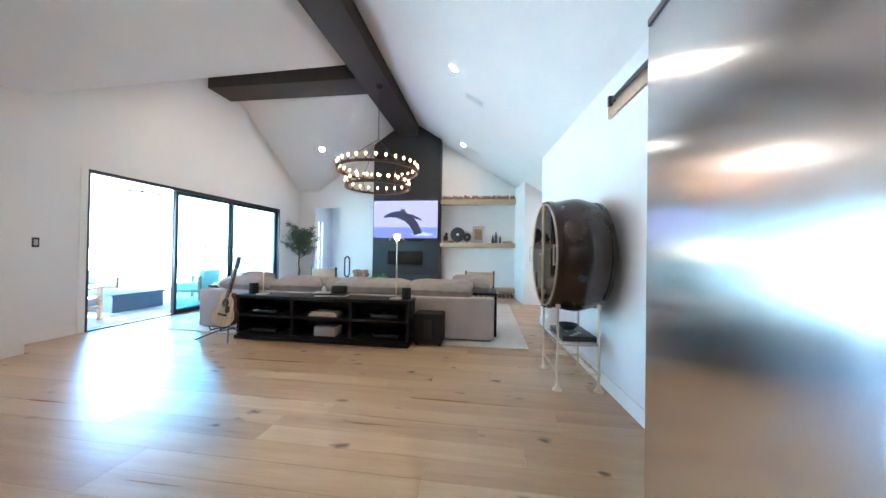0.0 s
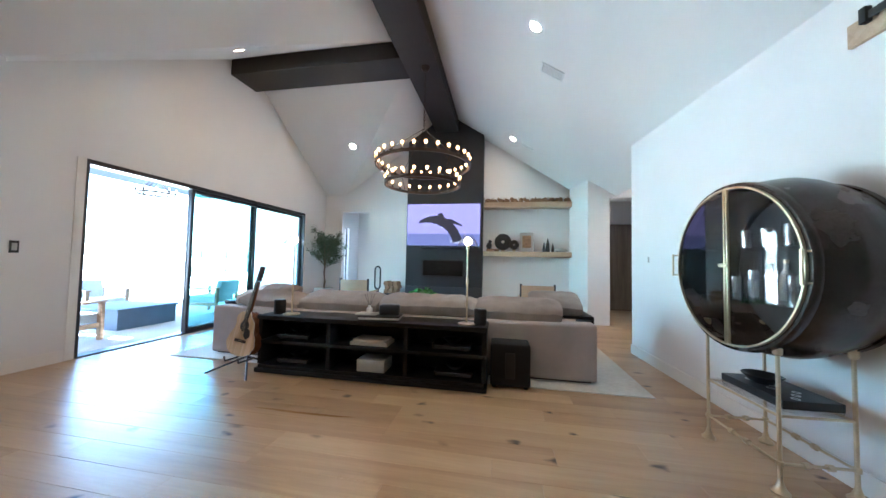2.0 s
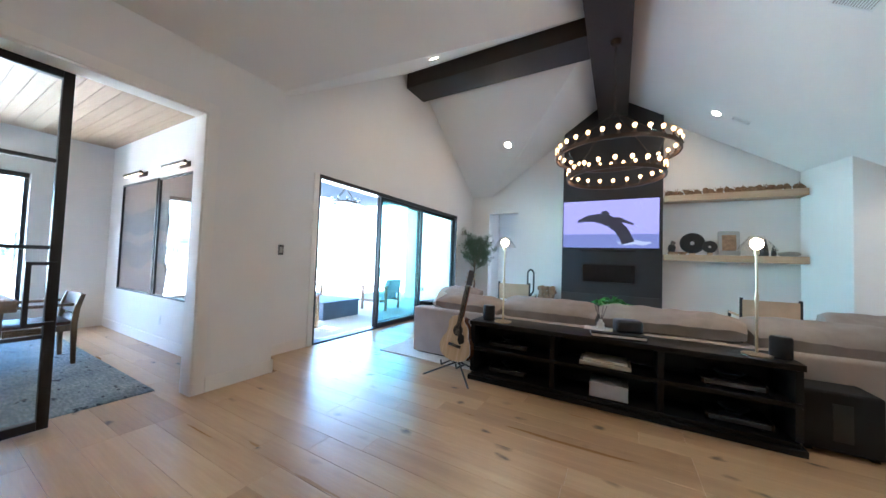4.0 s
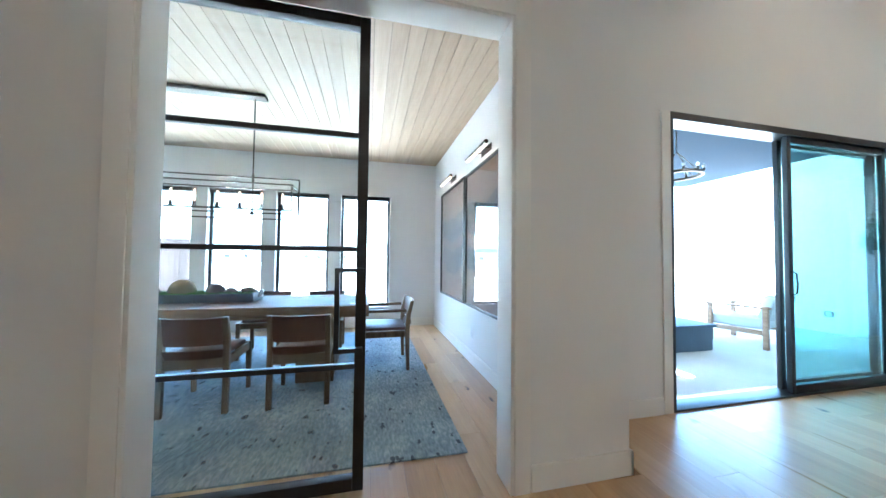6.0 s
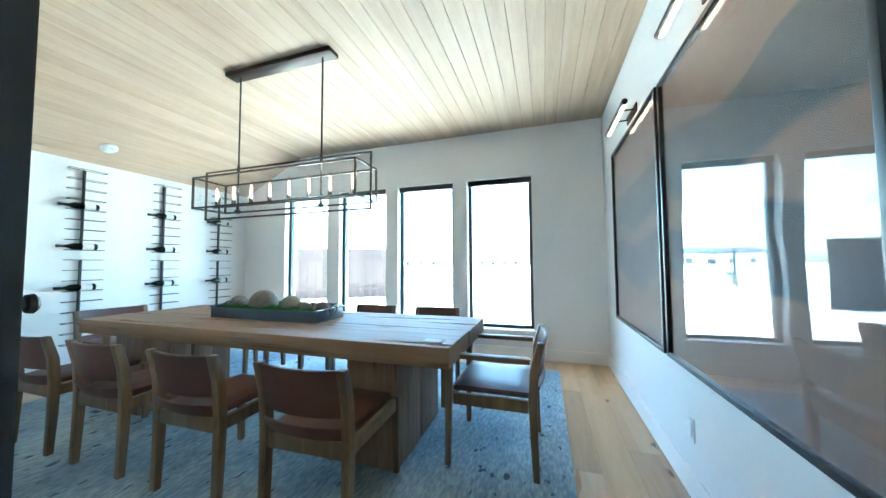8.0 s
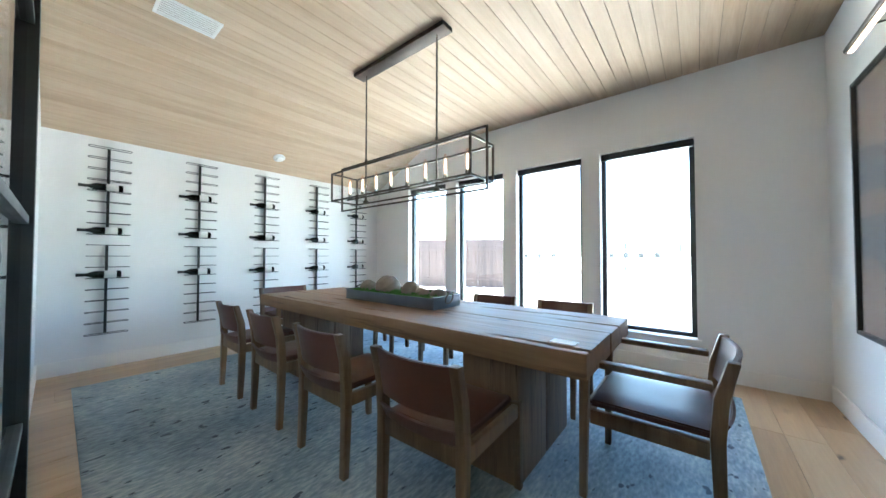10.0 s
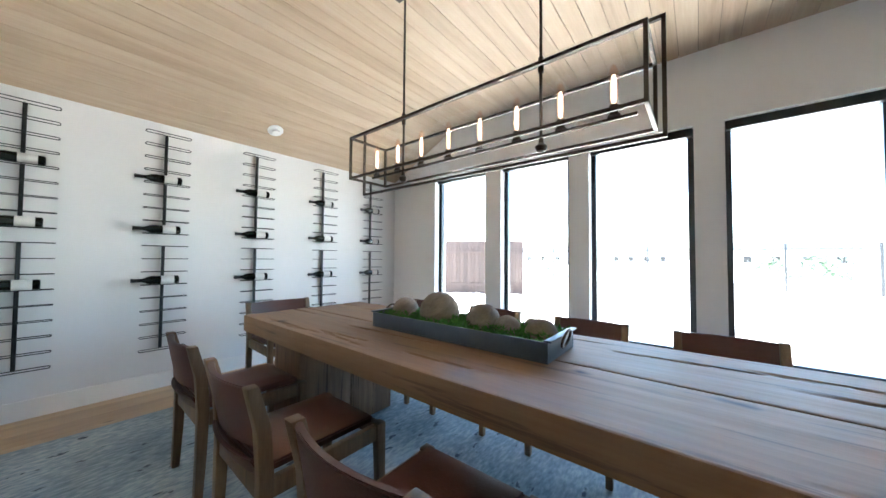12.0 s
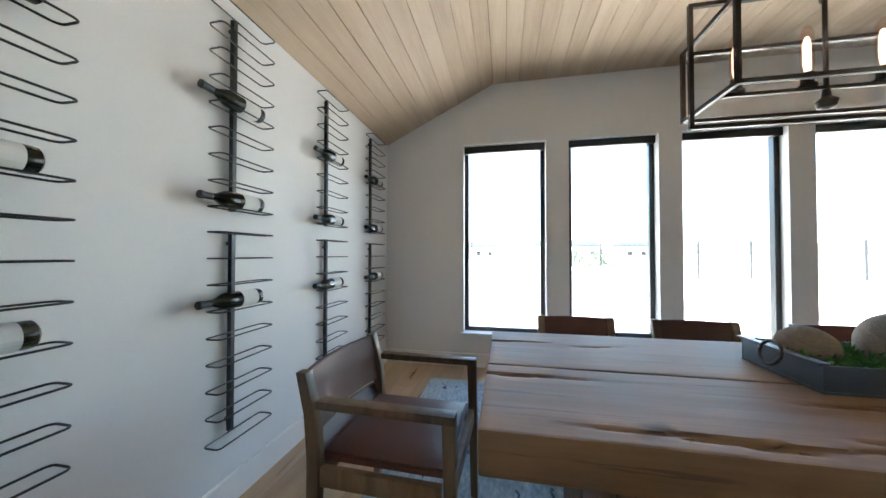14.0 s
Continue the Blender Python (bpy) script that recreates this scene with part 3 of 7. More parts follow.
CB = 2.965                     # flat part of the boarded ceiling
BRK = -1.43
bm = bmesh.new()
bw = 0.132
y = NY
while y > BRK + 0.01:
    y1 = max(y - bw, BRK)
    v0, v1 = y - 0.0022, y1 + 0.0022
    box(bm, WX, EX, v1, v0, CB, CB + 0.03)
    y = y1
sl = math.atan2(CB - 2.39, BRK - SY)
ln = math.hypot(CB - 2.39, BRK - SY)
s = 0.0
while s < ln - 0.02:
    s1 = min(s + bw, ln)
    vs = []
    for dz in (0, 0.03):
        for ss in (s + 0.0022, s1 - 0.0022):
            yy, zz = BRK - ss * math.cos(sl), CB - ss * math.sin(sl) + dz
            vs += [bm.verts.new((WX, yy, zz)), bm.verts.new((EX, yy, zz))]
    for f in ((0, 1, 3, 2), (4, 6, 7, 5), (0, 4, 5, 1), (2, 3, 7, 6), (0, 2, 6, 4), (1, 5, 7, 3)):
        bm.faces.new([vs[i] for i in f])
    s = s1
bmesh.ops.recalc_face_normals(bm, faces=bm.faces[:])
structure("ceiling_dining", bm, M_CBOARD, "whitewashed pine board ceiling with a sloped edge", "ceiling")
bm = bbox(WX - 0.2, EX + 0.08, BRK, NY + 0.2, CB + 0.012, CB + 0.2, 0)
structure("ceiling_dining_backing", merge(bm, prism([(WX - 0.2, SY - 0.2), (EX + 0.08, SY - 0.2), (EX + 0.08, BRK), (WX - 0.2, BRK)], 3.0, 3.2),
          ceiling_slab([[(WX, BRK, CB + 0.012), (EX, BRK, CB + 0.012), (EX, SY, 2.402), (WX, SY, 2.402)]])), M_GROOVE, "dark grooves behind the ceiling boards", "ceiling")


# windows of the dining room
def dining_window(name, ya, yb):
    w = thing(name, "tall fixed window with a black aluminium frame and white sill", "window", "dining room windows", "structure")
    xf = WX - 0.10
    bm = bmesh.new()
    f = 0.045
    box(bm, xf - 0.06, xf, ya, ya + f, WZ0, WZ1)
    box(bm, xf - 0.06, xf, yb - f, yb, WZ0, WZ1)
    box(bm, xf - 0.06, xf, ya + f, yb - f, WZ0, WZ0 + f)
    box(bm, xf - 0.06, xf, ya + f, yb - f, WZ1 - f - 0.02, WZ1)
    part("window_frame", bm, M_BLACKFRAME, w)
    part("pane", bbox(xf - 0.034, xf - 0.028, ya + f, yb - f, WZ0 + f, WZ1 - f - 0.02, 0), M_GLASS, w)
    part("window_sill", bbox(xf, WX + 0.03, ya - 0.03, yb + 0.03, WZ0 - 0.025, WZ0 + 0.004, 0.004), M_TRIM, w, "white painted sill")
    part("roller_shade", bbox(xf + 0.002, xf + 0.055, ya + 0.005, yb - 0.005, WZ1 - 0.075, WZ1 - 0.002, 0.006), M_BLACKFRAME, w, "black roller shade cassette")


for i, (ya, yb) in enumerate(WINS):
    dining_window("window_%d" % (i + 1), ya, yb)


# ---- door casing and sliding steel door to the dining room ----
def casing():
    c = thing("door_casing", "pale painted casing round the dining room opening", "door frame", "", "structure")
    for name, bm in (("jamb", bbox(STUB - 0.006, DX + 0.012, DO_N - 0.02, DO_N + 0.001, 0, DO_T, 0.003)),
                     ("jamb", bbox(EX - 0.006, DX + 0.012, DO_S - 0.001, DO_S + 0.02, 0, DO_T, 0.003)),
                     ("head_jamb", bbox(EX - 0.006, DX + 0.012, DO_S + 0.02, DO_N - 0.02, DO_T - 0.02, DO_T, 0.003))):
        part(name, bm, M_TRIM, c)
    for x0, x1 in ((DX + 0.001, DX + 0.018), (EX - 0.011, EX - 0.001)):
        off = 0 if x0 > DX else STUB - EX
        part("casing_side", bbox(x0 + off, x1 + off, DO_N, DO_N + 0.09, 0, DO_T + 0.09, 0.003), M_TRIM, c)
        part("casing_side", bbox(x0, x1, DO_S - 0.09, DO_S, 0, DO_T + 0.09, 0.003), M_TRIM, c)
        part("casing_head", bbox(x0, x1, DO_S, DO_N, DO_T, DO_T + 0.09, 0.003), M_TRIM, c)


casing()


def steel_door(name, y0, y1, x, z1, rails, pull, label, kind="structure", pull_z=(0.735, 1.17), gl=None):
    d = thing(name, label, "door", "", kind)
    st, w = 0.055, 0.055
    xa, xb = x - w / 2, x + w / 2
    part("stile", bbox(xa, xb, y0, y0 + st, 0.012, z1, 0.003), M_BLACK, d)
    part("stile", bbox(xa, xb, y1 - st, y1, 0.012, z1, 0.003), M_BLACK, d)
    part("bottom_rail", bbox(xa, xb, y0 + st, y1 - st, 0.012, 0.075, 0.003), M_BLACK, d)
    part("top_rail", bbox(xa, xb, y0 + st, y1 - st, z1 - 0.055, z1, 0.003), M_BLACK, d)
    zs = [0.075] + list(rails) + [z1 - 0.055]
    for z in rails:
        part("glazing_bar", bbox(x - 0.018, x + 0.018, y0 + st, y1 - st, z - 0.013, z + 0.013, 0.003), M_BLACK, d)
    for a, b in zip(zs, zs[1:]):
        part("pane", bbox(x - 0.004, x + 0.004, y0 + st, y1 - st, a + 0.012, b - 0.012, 0), gl or M_DOORGLASS, d)
    if pull is not None:
        for sx in pull:
            bm = bmesh.new()
            za, zb = pull_z
            xc = x + sx * 0.05
            ya = y1 - st / 2
            yb = ya - 0.118
            box(bm, xc - 0.018, xc + 0.018, yb - 0.012, yb + 0.012, za, zb)
            for z in (za, zb - 0.022):
                box(bm, xc - 0.018, xc + 0.018, yb + 0.012, ya + 0.012, z, z + 0.022)
                box(bm, *sorted((x + sx * 0.0275, xc - sx * 0.018)), ya - 0.012, ya + 0.012, z, z + 0.022)
            part("pull_handle", bm, M_BLACK, d, "black square-bar pull")
    return d


steel_door("door_1", 0.60, 1.85, -5.43, 2.535, [0.65, 1.27, 1.885], (1,), "half-open black steel and glass sliding door")

# ---- sliding patio doors ----
def slider():
    s = thing("sliding_door", "three-panel black aluminium sliding patio door, one panel open", "sliding door", "", "structure")
    xo = LX - 0.16
    bm = bmesh.new()
    box(bm, xo, LX + 0.006, SL0 - 0.001, SL0 + 0.035, 0, SLT)
    box(bm, xo, LX + 0.006, SL1 - 0.035, SL1 + 0.001, 0, SLT)
    box(bm, xo, LX + 0.006, SL0 + 0.035, SL1 - 0.035, SLT - 0.06, SLT + 0.001)
    part("door_frame", bm, M_BLACKFRAME, s)
    part("threshold", bbox(xo, LX + 0.004, SL0 + 0.035, SL1 - 0.035, 0.0, 0.016, 0.003), M_BLACKFRAME, s, "black sill track")
    for i, (a, b, dx) in enumerate(((5.66, 7.08, 0.04), (7.0, 8.68, 0.095), (5.7, 7.1, 0.135))):
        x = LX - dx
        f = 0.05
        p = part("door_panel", merge(bbox(x - 0.02, x + 0.02, a, a + f, 0.017, SLT - 0.061, 0.002), bbox(x - 0.02, x + 0.02, b - f, b, 0.017, SLT - 0.061, 0.002),
                 bbox(x - 0.02, x + 0.02, a + f, b - f, 0.017, 0.09, 0.002), bbox(x - 0.02, x + 0.02, a + f, b - f, SLT - 0.12, SLT - 0.061, 0.002)), M_BLACKFRAME, s)
        part("pane", bbox(x - 0.005, x + 0.005, a + f, b - f, 0.09, SLT - 0.12, 0), M_TINT, p)
        if i == 0:
            bm = bmesh.new()
            tube(bm, [(x + 0.02, a + 0.025, 0.92), (x + 0.055, a + 0.025, 0.94), (x + 0.06, a + 0.025, 1.03), (x + 0.055, a + 0.025, 1.12), (x + 0.02, a + 0.025, 1.14)], 0.008)
            part("pull_handle", bm, M_BLACK, p, "black bow handle")


slider()


def trim_line(name, segs, label):
    t = thing(name, label, "trim", "", "structure")
    for a in segs:
        part("casing", bbox(*a, 0.003), M_TRIM, t)


trim_line("trim_slider", [(LX + 0.001, LX + 0.014, SL0 - 0.09, SL0 - 0.002, 0, SLT + 0.0), (LX + 0.001, LX + 0.014, SL1 + 0.002, SL1 + 0.07, 0, SLT)], "flat white casing beside the sliding doors")


# ---- kitchen end: fridge and barn door ----
def fridge():
    f = thing("refrigerator", "large brushed stainless steel refrigerator", "refrigerator")
    part("cabinet", bbox(0.745, 1.49, 0.2, 1.347, 0.0, 2.0, 0.004), M_STEEL, f)
    part("door", bbox(0.711, 0.743, 0.2, 1.346, 0.1, 1.985, 0.006), M_STEEL, f)
    part("top_grille", bbox(0.709, 0.76, 0.2, 1.345, 1.989, 2.012, 0.003), M_BLACK, f, "black top trim")
    part("toe_kick", bbox(0.75, 0.76, 0.2, 1.345, 0.0, 0.095, 0), M_BLACK, f)


fridge()

skew = pose(1.405, 2.55, 0, 0, 0, 3.0)


def barn_door():
    t = thing("barn_door_track", "black steel barn door rail on a pale wood board", "door track", "", "structure")
    t.matrix_basis = skew
    part("board", bbox(0.025, 0.052, -2.0, 0.97, 2.6, 2.74, 0.003), M_SHELF, t, "pale wood backing board")
    part("rail", bbox(-0.01, 0.0, -2.0, 0.86, 2.69, 2.735, 0.002), M_BLACK, t)
    for y in (0.82, 0.3, -0.3, -0.9):
        bm = bmesh.new()
        rod(bm, (0.0, y, 2.71), (0.025, y, 2.71), 0.012, 10)
        part("standoff", bm, M_BLACK, t)
    part("end_stop", bbox(-0.025, 0.012, 0.83, 0.865, 2.675, 2.765, 0.004), M_BLACK, t)
    d = steel_door("door_2", -0.95, 0.0, 0.0, 2.65, [0.55, 1.25, 1.95], None, "black steel and glass barn door on a wall rail")
    d.matrix_basis = skew


barn_door()

# ---- fireplace ----
CH0, CH1, CHY = -3.16, -1.12, 9.40
bm = prism([(CH0, CHY), (CH1, CHY), (CH1, BY), (CH0, BY)], 0, 5.3)
structure("chimney_breast", bm, M_CHIM, "charcoal plastered chimney breast up to the vault", "chimney")


def fireplace():
    f = thing("fireplace", "black linear fireplace set in the charcoal breast", "fireplace")
    x0, x1, z0, z1, y = -2.72, -1.58, 0.87, 1.345, CHY - 0.003
    for a in ((x0, x1, y - 0.02, y, z0, z0 + 0.04), (x0, x1, y - 0.02, y, z1 - 0.04, z1), (x0, x0 + 0.04, y - 0.02, y, z0 + 0.04, z1 - 0.04), (x1 - 0.04, x1, y - 0.02, y, z0 + 0.04, z1 - 0.04)):
        part("surround", bbox(*a, 0.002), M_BLACK, f)
    part("firebox_glass", bbox(x0 + 0.04, x1 - 0.04, y - 0.008, y - 0.001, z0 + 0.04, z1 - 0.04, 0), M_SCREEN, f, "dark firebox glass")


fireplace()
solid("hearth_slab", bbox(CH0, CH1, CHY - 0.02, CHY - 0.004, 0.0, 0.62, 0.003), M_TILE, "charcoal stone facing below the fireplace", "hearth", "", "structure")


def television():
    t = thing("television", "wall-mounted flat television showing a leaping sea animal", "television")
    x0, x1, z0, z1, y = -3.15, -1.17, 1.685, 2.82, CHY - 0.03
    part("body", bbox(x0, x1, y, CHY - 0.002, z0, z1, 0.004), M_BLACK, t)
    yy = y - 0.003
    zh = z0 + 0.33
    part("screen", bbox(x0 + 0.015, x1 - 0.015, yy, y - 0.0005, zh, z1 - 0.015, 0), M_SKYS, t, "lilac sky on the screen")
    part("screen", bbox(x0 + 0.015, x1 - 0.015, yy, y - 0.0005, z0 + 0.015, zh, 0), M_SEA, t, "purple sea on the screen")
    bm = bmesh.new()
    ctl = ((x0 + 0.34, z0 + 0.63), (x0 + 0.74, z0 + 0.84), (x0 + 1.24, z0 + 0.7), (x0 + 1.4, z0 + 0.13))
    up, lo = [], []
    for i in range(25):
        u = i / 24
        w = ((1 - u) ** 3, 3 * u * (1 - u) ** 2, 3 * u * u * (1 - u), u ** 3)
        dw = (-3 * (1 - u) ** 2, 3 * (1 - u) * (1 - 3 * u), 3 * u * (2 - 3 * u), 3 * u * u)
        px, pz = (sum(a * c[k] for a, c in zip(w, ctl)) for k in (0, 1))
        dx, dz = (sum(a * c[k] for a, c in zip(dw, ctl)) for k in (0, 1))
        ln = math.hypot(dx, dz)
        th = 0.02 + 0.12 * min(1, u * 2.2) ** 0.7 + 0.006 * math.sin(u * 40)
        up.append(bm.verts.new((px - dz / ln * th * 0.75, yy - 0.002, pz + dx / ln * th * 0.75)))
        lo.append(bm.verts.new((px + dz / ln * th, yy - 0.002, pz - dx / ln * th)))
    for i in range(24):
        bm.faces.new((lo[i], lo[i + 1], up[i + 1], up[i]))
    for fin in (((0.86, 0.78), (0.84, 0.86), (0.95, 0.88), (1.02, 0.8), (0.98, 0.74)), ((1.06, 0.72), (1.2, 0.72), (1.5, 0.56), (1.48, 0.53), (1.2, 0.62))):
        bm.faces.new([bm.verts.new((x0 + a, yy - 0.0025, z0 + b)) for a, b in fin])
    part("picture_shape", bm, M_WHALE, t, "dark leaping shape on the screen", False)
    bm = bmesh.new()
    bm.faces.new([bm.verts.new((x0 + 1.5 + 0.33 * math.cos(a), yy - 0.0015, z0 + 0.13 + 0.05 * math.sin(a) * (1 + 0.4 * math.sin(5 * a)))) for a in [i * 2 * math.pi / 24 for i in range(24)]])
    part("picture_foam", bm, M_FOAM, t, "pale spray on the screen", False)
    solid("soundbar", bbox(-2.72, -1.62, CHY - 0.09, CHY - 0.003, 1.6, 1.655, 0.012), M_SPEAKER, "long black soundbar under the television", "soundbar")


television()


def floating_shelf(z):
    return solid("floating_shelf", bbox(-1.1, 1.055, 9.36, BY - 0.002, z - 0.13, z, 0.006), M_SHELF, "thick pale oak floating shelf", "shelf", "floating shelves")


floating_shelf(2.83)
floating_shelf(1.575)
floating_shelf(0.305)


def kindling():
    r = random.Random(15)
    x = -1.0
    while x < 0.98:
        bm = bmesh.new()
        q = r.uniform(0.045, 0.075)
        rod(bm, (0, -0.12, 0), (0, 0.12, 0), q, 7, q * 0.95)
        bevel(bm, 0.005, 1)
        x += q
        solid("firewood_log", bm, M_LOG, "split firewood log under the low shelf", "firewood", "firewood under the low shelf", "", pose(x, 9.53, q + 0.002))
        x += q + 0.006


kindling()
rnd = random.Random(4)


def coral_piece(x, z):
    bms = []
    for i in range(7):
        a = rnd.uniform(0, 6.28)
        bms.append(ball(rnd.uniform(0.025, 0.055), (rnd.uniform(-0.06, 0.06), rnd.uniform(-0.05, 0.05), rnd.uniform(0.03, 0.1)), rnd.uniform(0.6, 1.2), 0.5, rnd.random() * 9, 10))
    for i in range(6):
        b2 = bmesh.new()
        rod(b2, (rnd.uniform(-0.05, 0.05), 0, 0.03), (rnd.uniform(-0.11, 0.11), rnd.uniform(-0.07, 0.07), rnd.uniform(0.09, 0.17)), 0.012, 6, 0.004)
        bms.append(b2)
    return solid("dried_artichoke_cluster", merge(*bms), M_FLOWER, "brown dried natural cluster on the upper shelf", "dried decor", "dried clusters on the shelf", "", pose(x, 9.52, z - 0.006))


for i in range(13):
    coral_piece(-1.0 + i * 0.163, 2.83)


def shelf_things():
    zt = 1.576
    d = thing("stone_disc", "large dark ring disc on a stand", "decor disc", "discs on the shelf", "", pose(-0.6, 9.5, zt))
    prof = [(0.04, -0.02), (0.2, -0.02), (0.215, -0.008), (0.215, 0.008), (0.2, 0.02), (0.04, 0.02), (0.04, -0.02)]
    part("disc", lathe(prof, 32, pose(0, 0, 0.245, 90)), M_CERAMIC, d)
    part("stand", bbox(-0.05, 0.05, -0.05, 0.05, 0, 0.035, 0.004), M_SHELF, d)
    d = thing("stone_disc", "small dark ring disc on a stand", "decor disc", "discs on the shelf", "", pose(-0.32, 9.47, zt))
    prof = [(0.025, -0.018), (0.115, -0.018), (0.125, 0), (0.115, 0.018), (0.025, 0.018), (0.025, -0.018)]
    part("disc", lathe(prof, 28, pose(0, 0, 0.17, 90)), M_CERAMIC, d)
    part("stand", bbox(-0.04, 0.04, -0.04, 0.04, 0, 0.05, 0.004), M_SHELF, d)
    b = thing("wooden_panel", "grey carved wooden panel leaning on the wall", "decor panel", "", "", pose(0.0, 9.55, zt, -7))
    part("board", bbox(-0.17, 0.17, -0.02, 0.02, 0.0, 0.5, 0.03), M_GREYBOX, b)
    part("inset", bbox(-0.11, 0.11, -0.028, -0.021, 0.1, 0.42, 0.004), M_LOG, b, "paler inset field")
    for x, h, r in ((0.42, 0.27, 0.045), (0.51, 0.36, 0.055), (0.63, 0.24, 0.04)):
        bm = lathe([(0, 0), (r * 0.9, 0), (r, 0.03), (r * 0.75, h * 0.5), (r * 0.3, h * 0.85), (0, h)], 14)
        solid("cone_ornament", bm, M_CERAMIC, "dark green pointed ceramic cone tree", "ornament", "cone trees on the shelf", "", pose(x, 9.5, zt))
    solid("stone_loaf", ball(0.1, (0, 0, 0.045), 0.5, 0.2, 3), M_GREYBOX, "low rounded grey stone", "stone", "", "", pose(0.84, 9.5, zt - 0.002) @ Matrix.Diagonal((1.5, 0.8, 1, 1)))
    f = thing("small_figure_group", "small brown carved animal ornament", "ornament", "", "", pose(-0.93, 9.48, zt))
    part("base", bbox(-0.09, 0.09, -0.05, 0.05, 0, 0.06, 0.012), M_LOG, f)
    part("carving", merge(ball(0.07, (-0.02, 0, 0.13), 1.3, 0.3, 5, 14), ball(0.045, (0.0, 0, 0.25), 1.0, 0.3, 6, 12)), M_CERAMIC, f)
    solid("small_bowl", lathe([(0, 0), (0.05, 0), (0.09, 0.05), (0.085, 0.055), (0.045, 0.012), (0, 0.012)], 18), M_LOG, "small brown wooden bowl", "bowl", "", "", pose(-0.77, 9.46, zt))


shelf_things()


def wood_pile():
    for i in range(9):
        r = 0.05 + 0.02 * rnd.random()
        col, row = i % 3, i // 3
        bm = bmesh.new()
        rod(bm, (0, -0.17, 0), (0, 0.17, 0), r, 7, r * 0.95)
        bevel(bm, 0.006, 1)
        solid("firewood_log", bm, M_LOG, "split firewood log in a stack on the hearth", "firewood", "stacked firewood", "", pose(-3.62 + col * 0.125 + 0.03 * (row % 2), 9.32, 0.42 + 0.055 + row * 0.1))
    solid("log_bench", bbox(-3.74, -3.2, 9.1, 9.5, 0.0, 0.42, 0.006), M_CONSOLE, "low black box under the firewood", "log box")


wood_pile()


def ring_tool():
    t = thing("bladeless_fan", "black oval-ring bladeless fan on the floor", "fan", "", "", pose(-3.85, 9.15, 0))
    bm = bmesh.new()
    pts = []
    for i in range(32):
        a = 2 * math.pi * i / 32
        pts.append((0.075 * max(-1, min(1, 1.25 * math.cos(a))), 0, 0.82 + 0.2 * max(-1, min(1, 1.0 * math.sin(a))) + (0.1 if math.sin(a) > 0 else -0.1) * min(1, abs(math.sin(a)) * 2)))
    tube(bm, pts, 0.022, 8, True)
    part("ring", bm, M_BLACK, t)
    part("base", lathe([(0, 0), (0.1, 0), (0.1, 0.3), (0.06, 0.36), (0.04, 0.52), (0, 0.52)], 20), M_BLACK, t)


ring_tool()


def sling_chair(x, y, rz):
    c = thing("sling_chair", "tan leather sling chair with black posts", "chair", "sling chairs by the fireplace", "", pose(x, y, 0, 0, 0, rz))
    for sx in (-0.33, 0.33):
        part("back_post", bbox(sx - 0.02, sx + 0.02, -0.02, 0.02, 0.0, 0.86, 0.006), M_BLACK, c)
        part("front_post", bbox(sx - 0.02, sx + 0.02, 0.58, 0.62, 0.0, 0.58, 0.006), M_BLACK, c)
        part("arm_strap", bbox(sx - 0.02, sx + 0.02, 0.02, 0.58, 0.545, 0.575, 0.006), M_TAN, c)
        part("side_rail", bbox(sx - 0.015, sx + 0.015, 0.02, 0.58, 0.28, 0.32, 0.004), M_BLACK, c)
    bm = bmesh.new()
    n = 10
    rows_v = []
    for k in range(5):
        z = 0.5 + 0.33 * k / 4
        rows_v.append([(-0.32 + 0.64 * i / n, -0.02 - 0.045 * math.sin(math.pi * i / n), z) for i in range(n + 1)])
    for off in (0, 0.012):
        vs = [[bm.verts.new((a, b + off, z)) for a, b, z in r] for r in rows_v]
        for r0, r1 in zip(vs, vs[1:]):
            for i in range(n):
                bm.faces.new((r0[i], r0[i + 1], r1[i + 1], r1[i]))
    part("back_sling", bm, M_TAN, c)
    bm = bbox(-0.31, 0.31, 0.0, 0.6, 0.32, 0.36, 0.015)
    part("seat_sling", bm, M_TAN, c)


sling_chair(-3.9, 7.9, 0)
sling_chair(0.09, 7.9, 0)


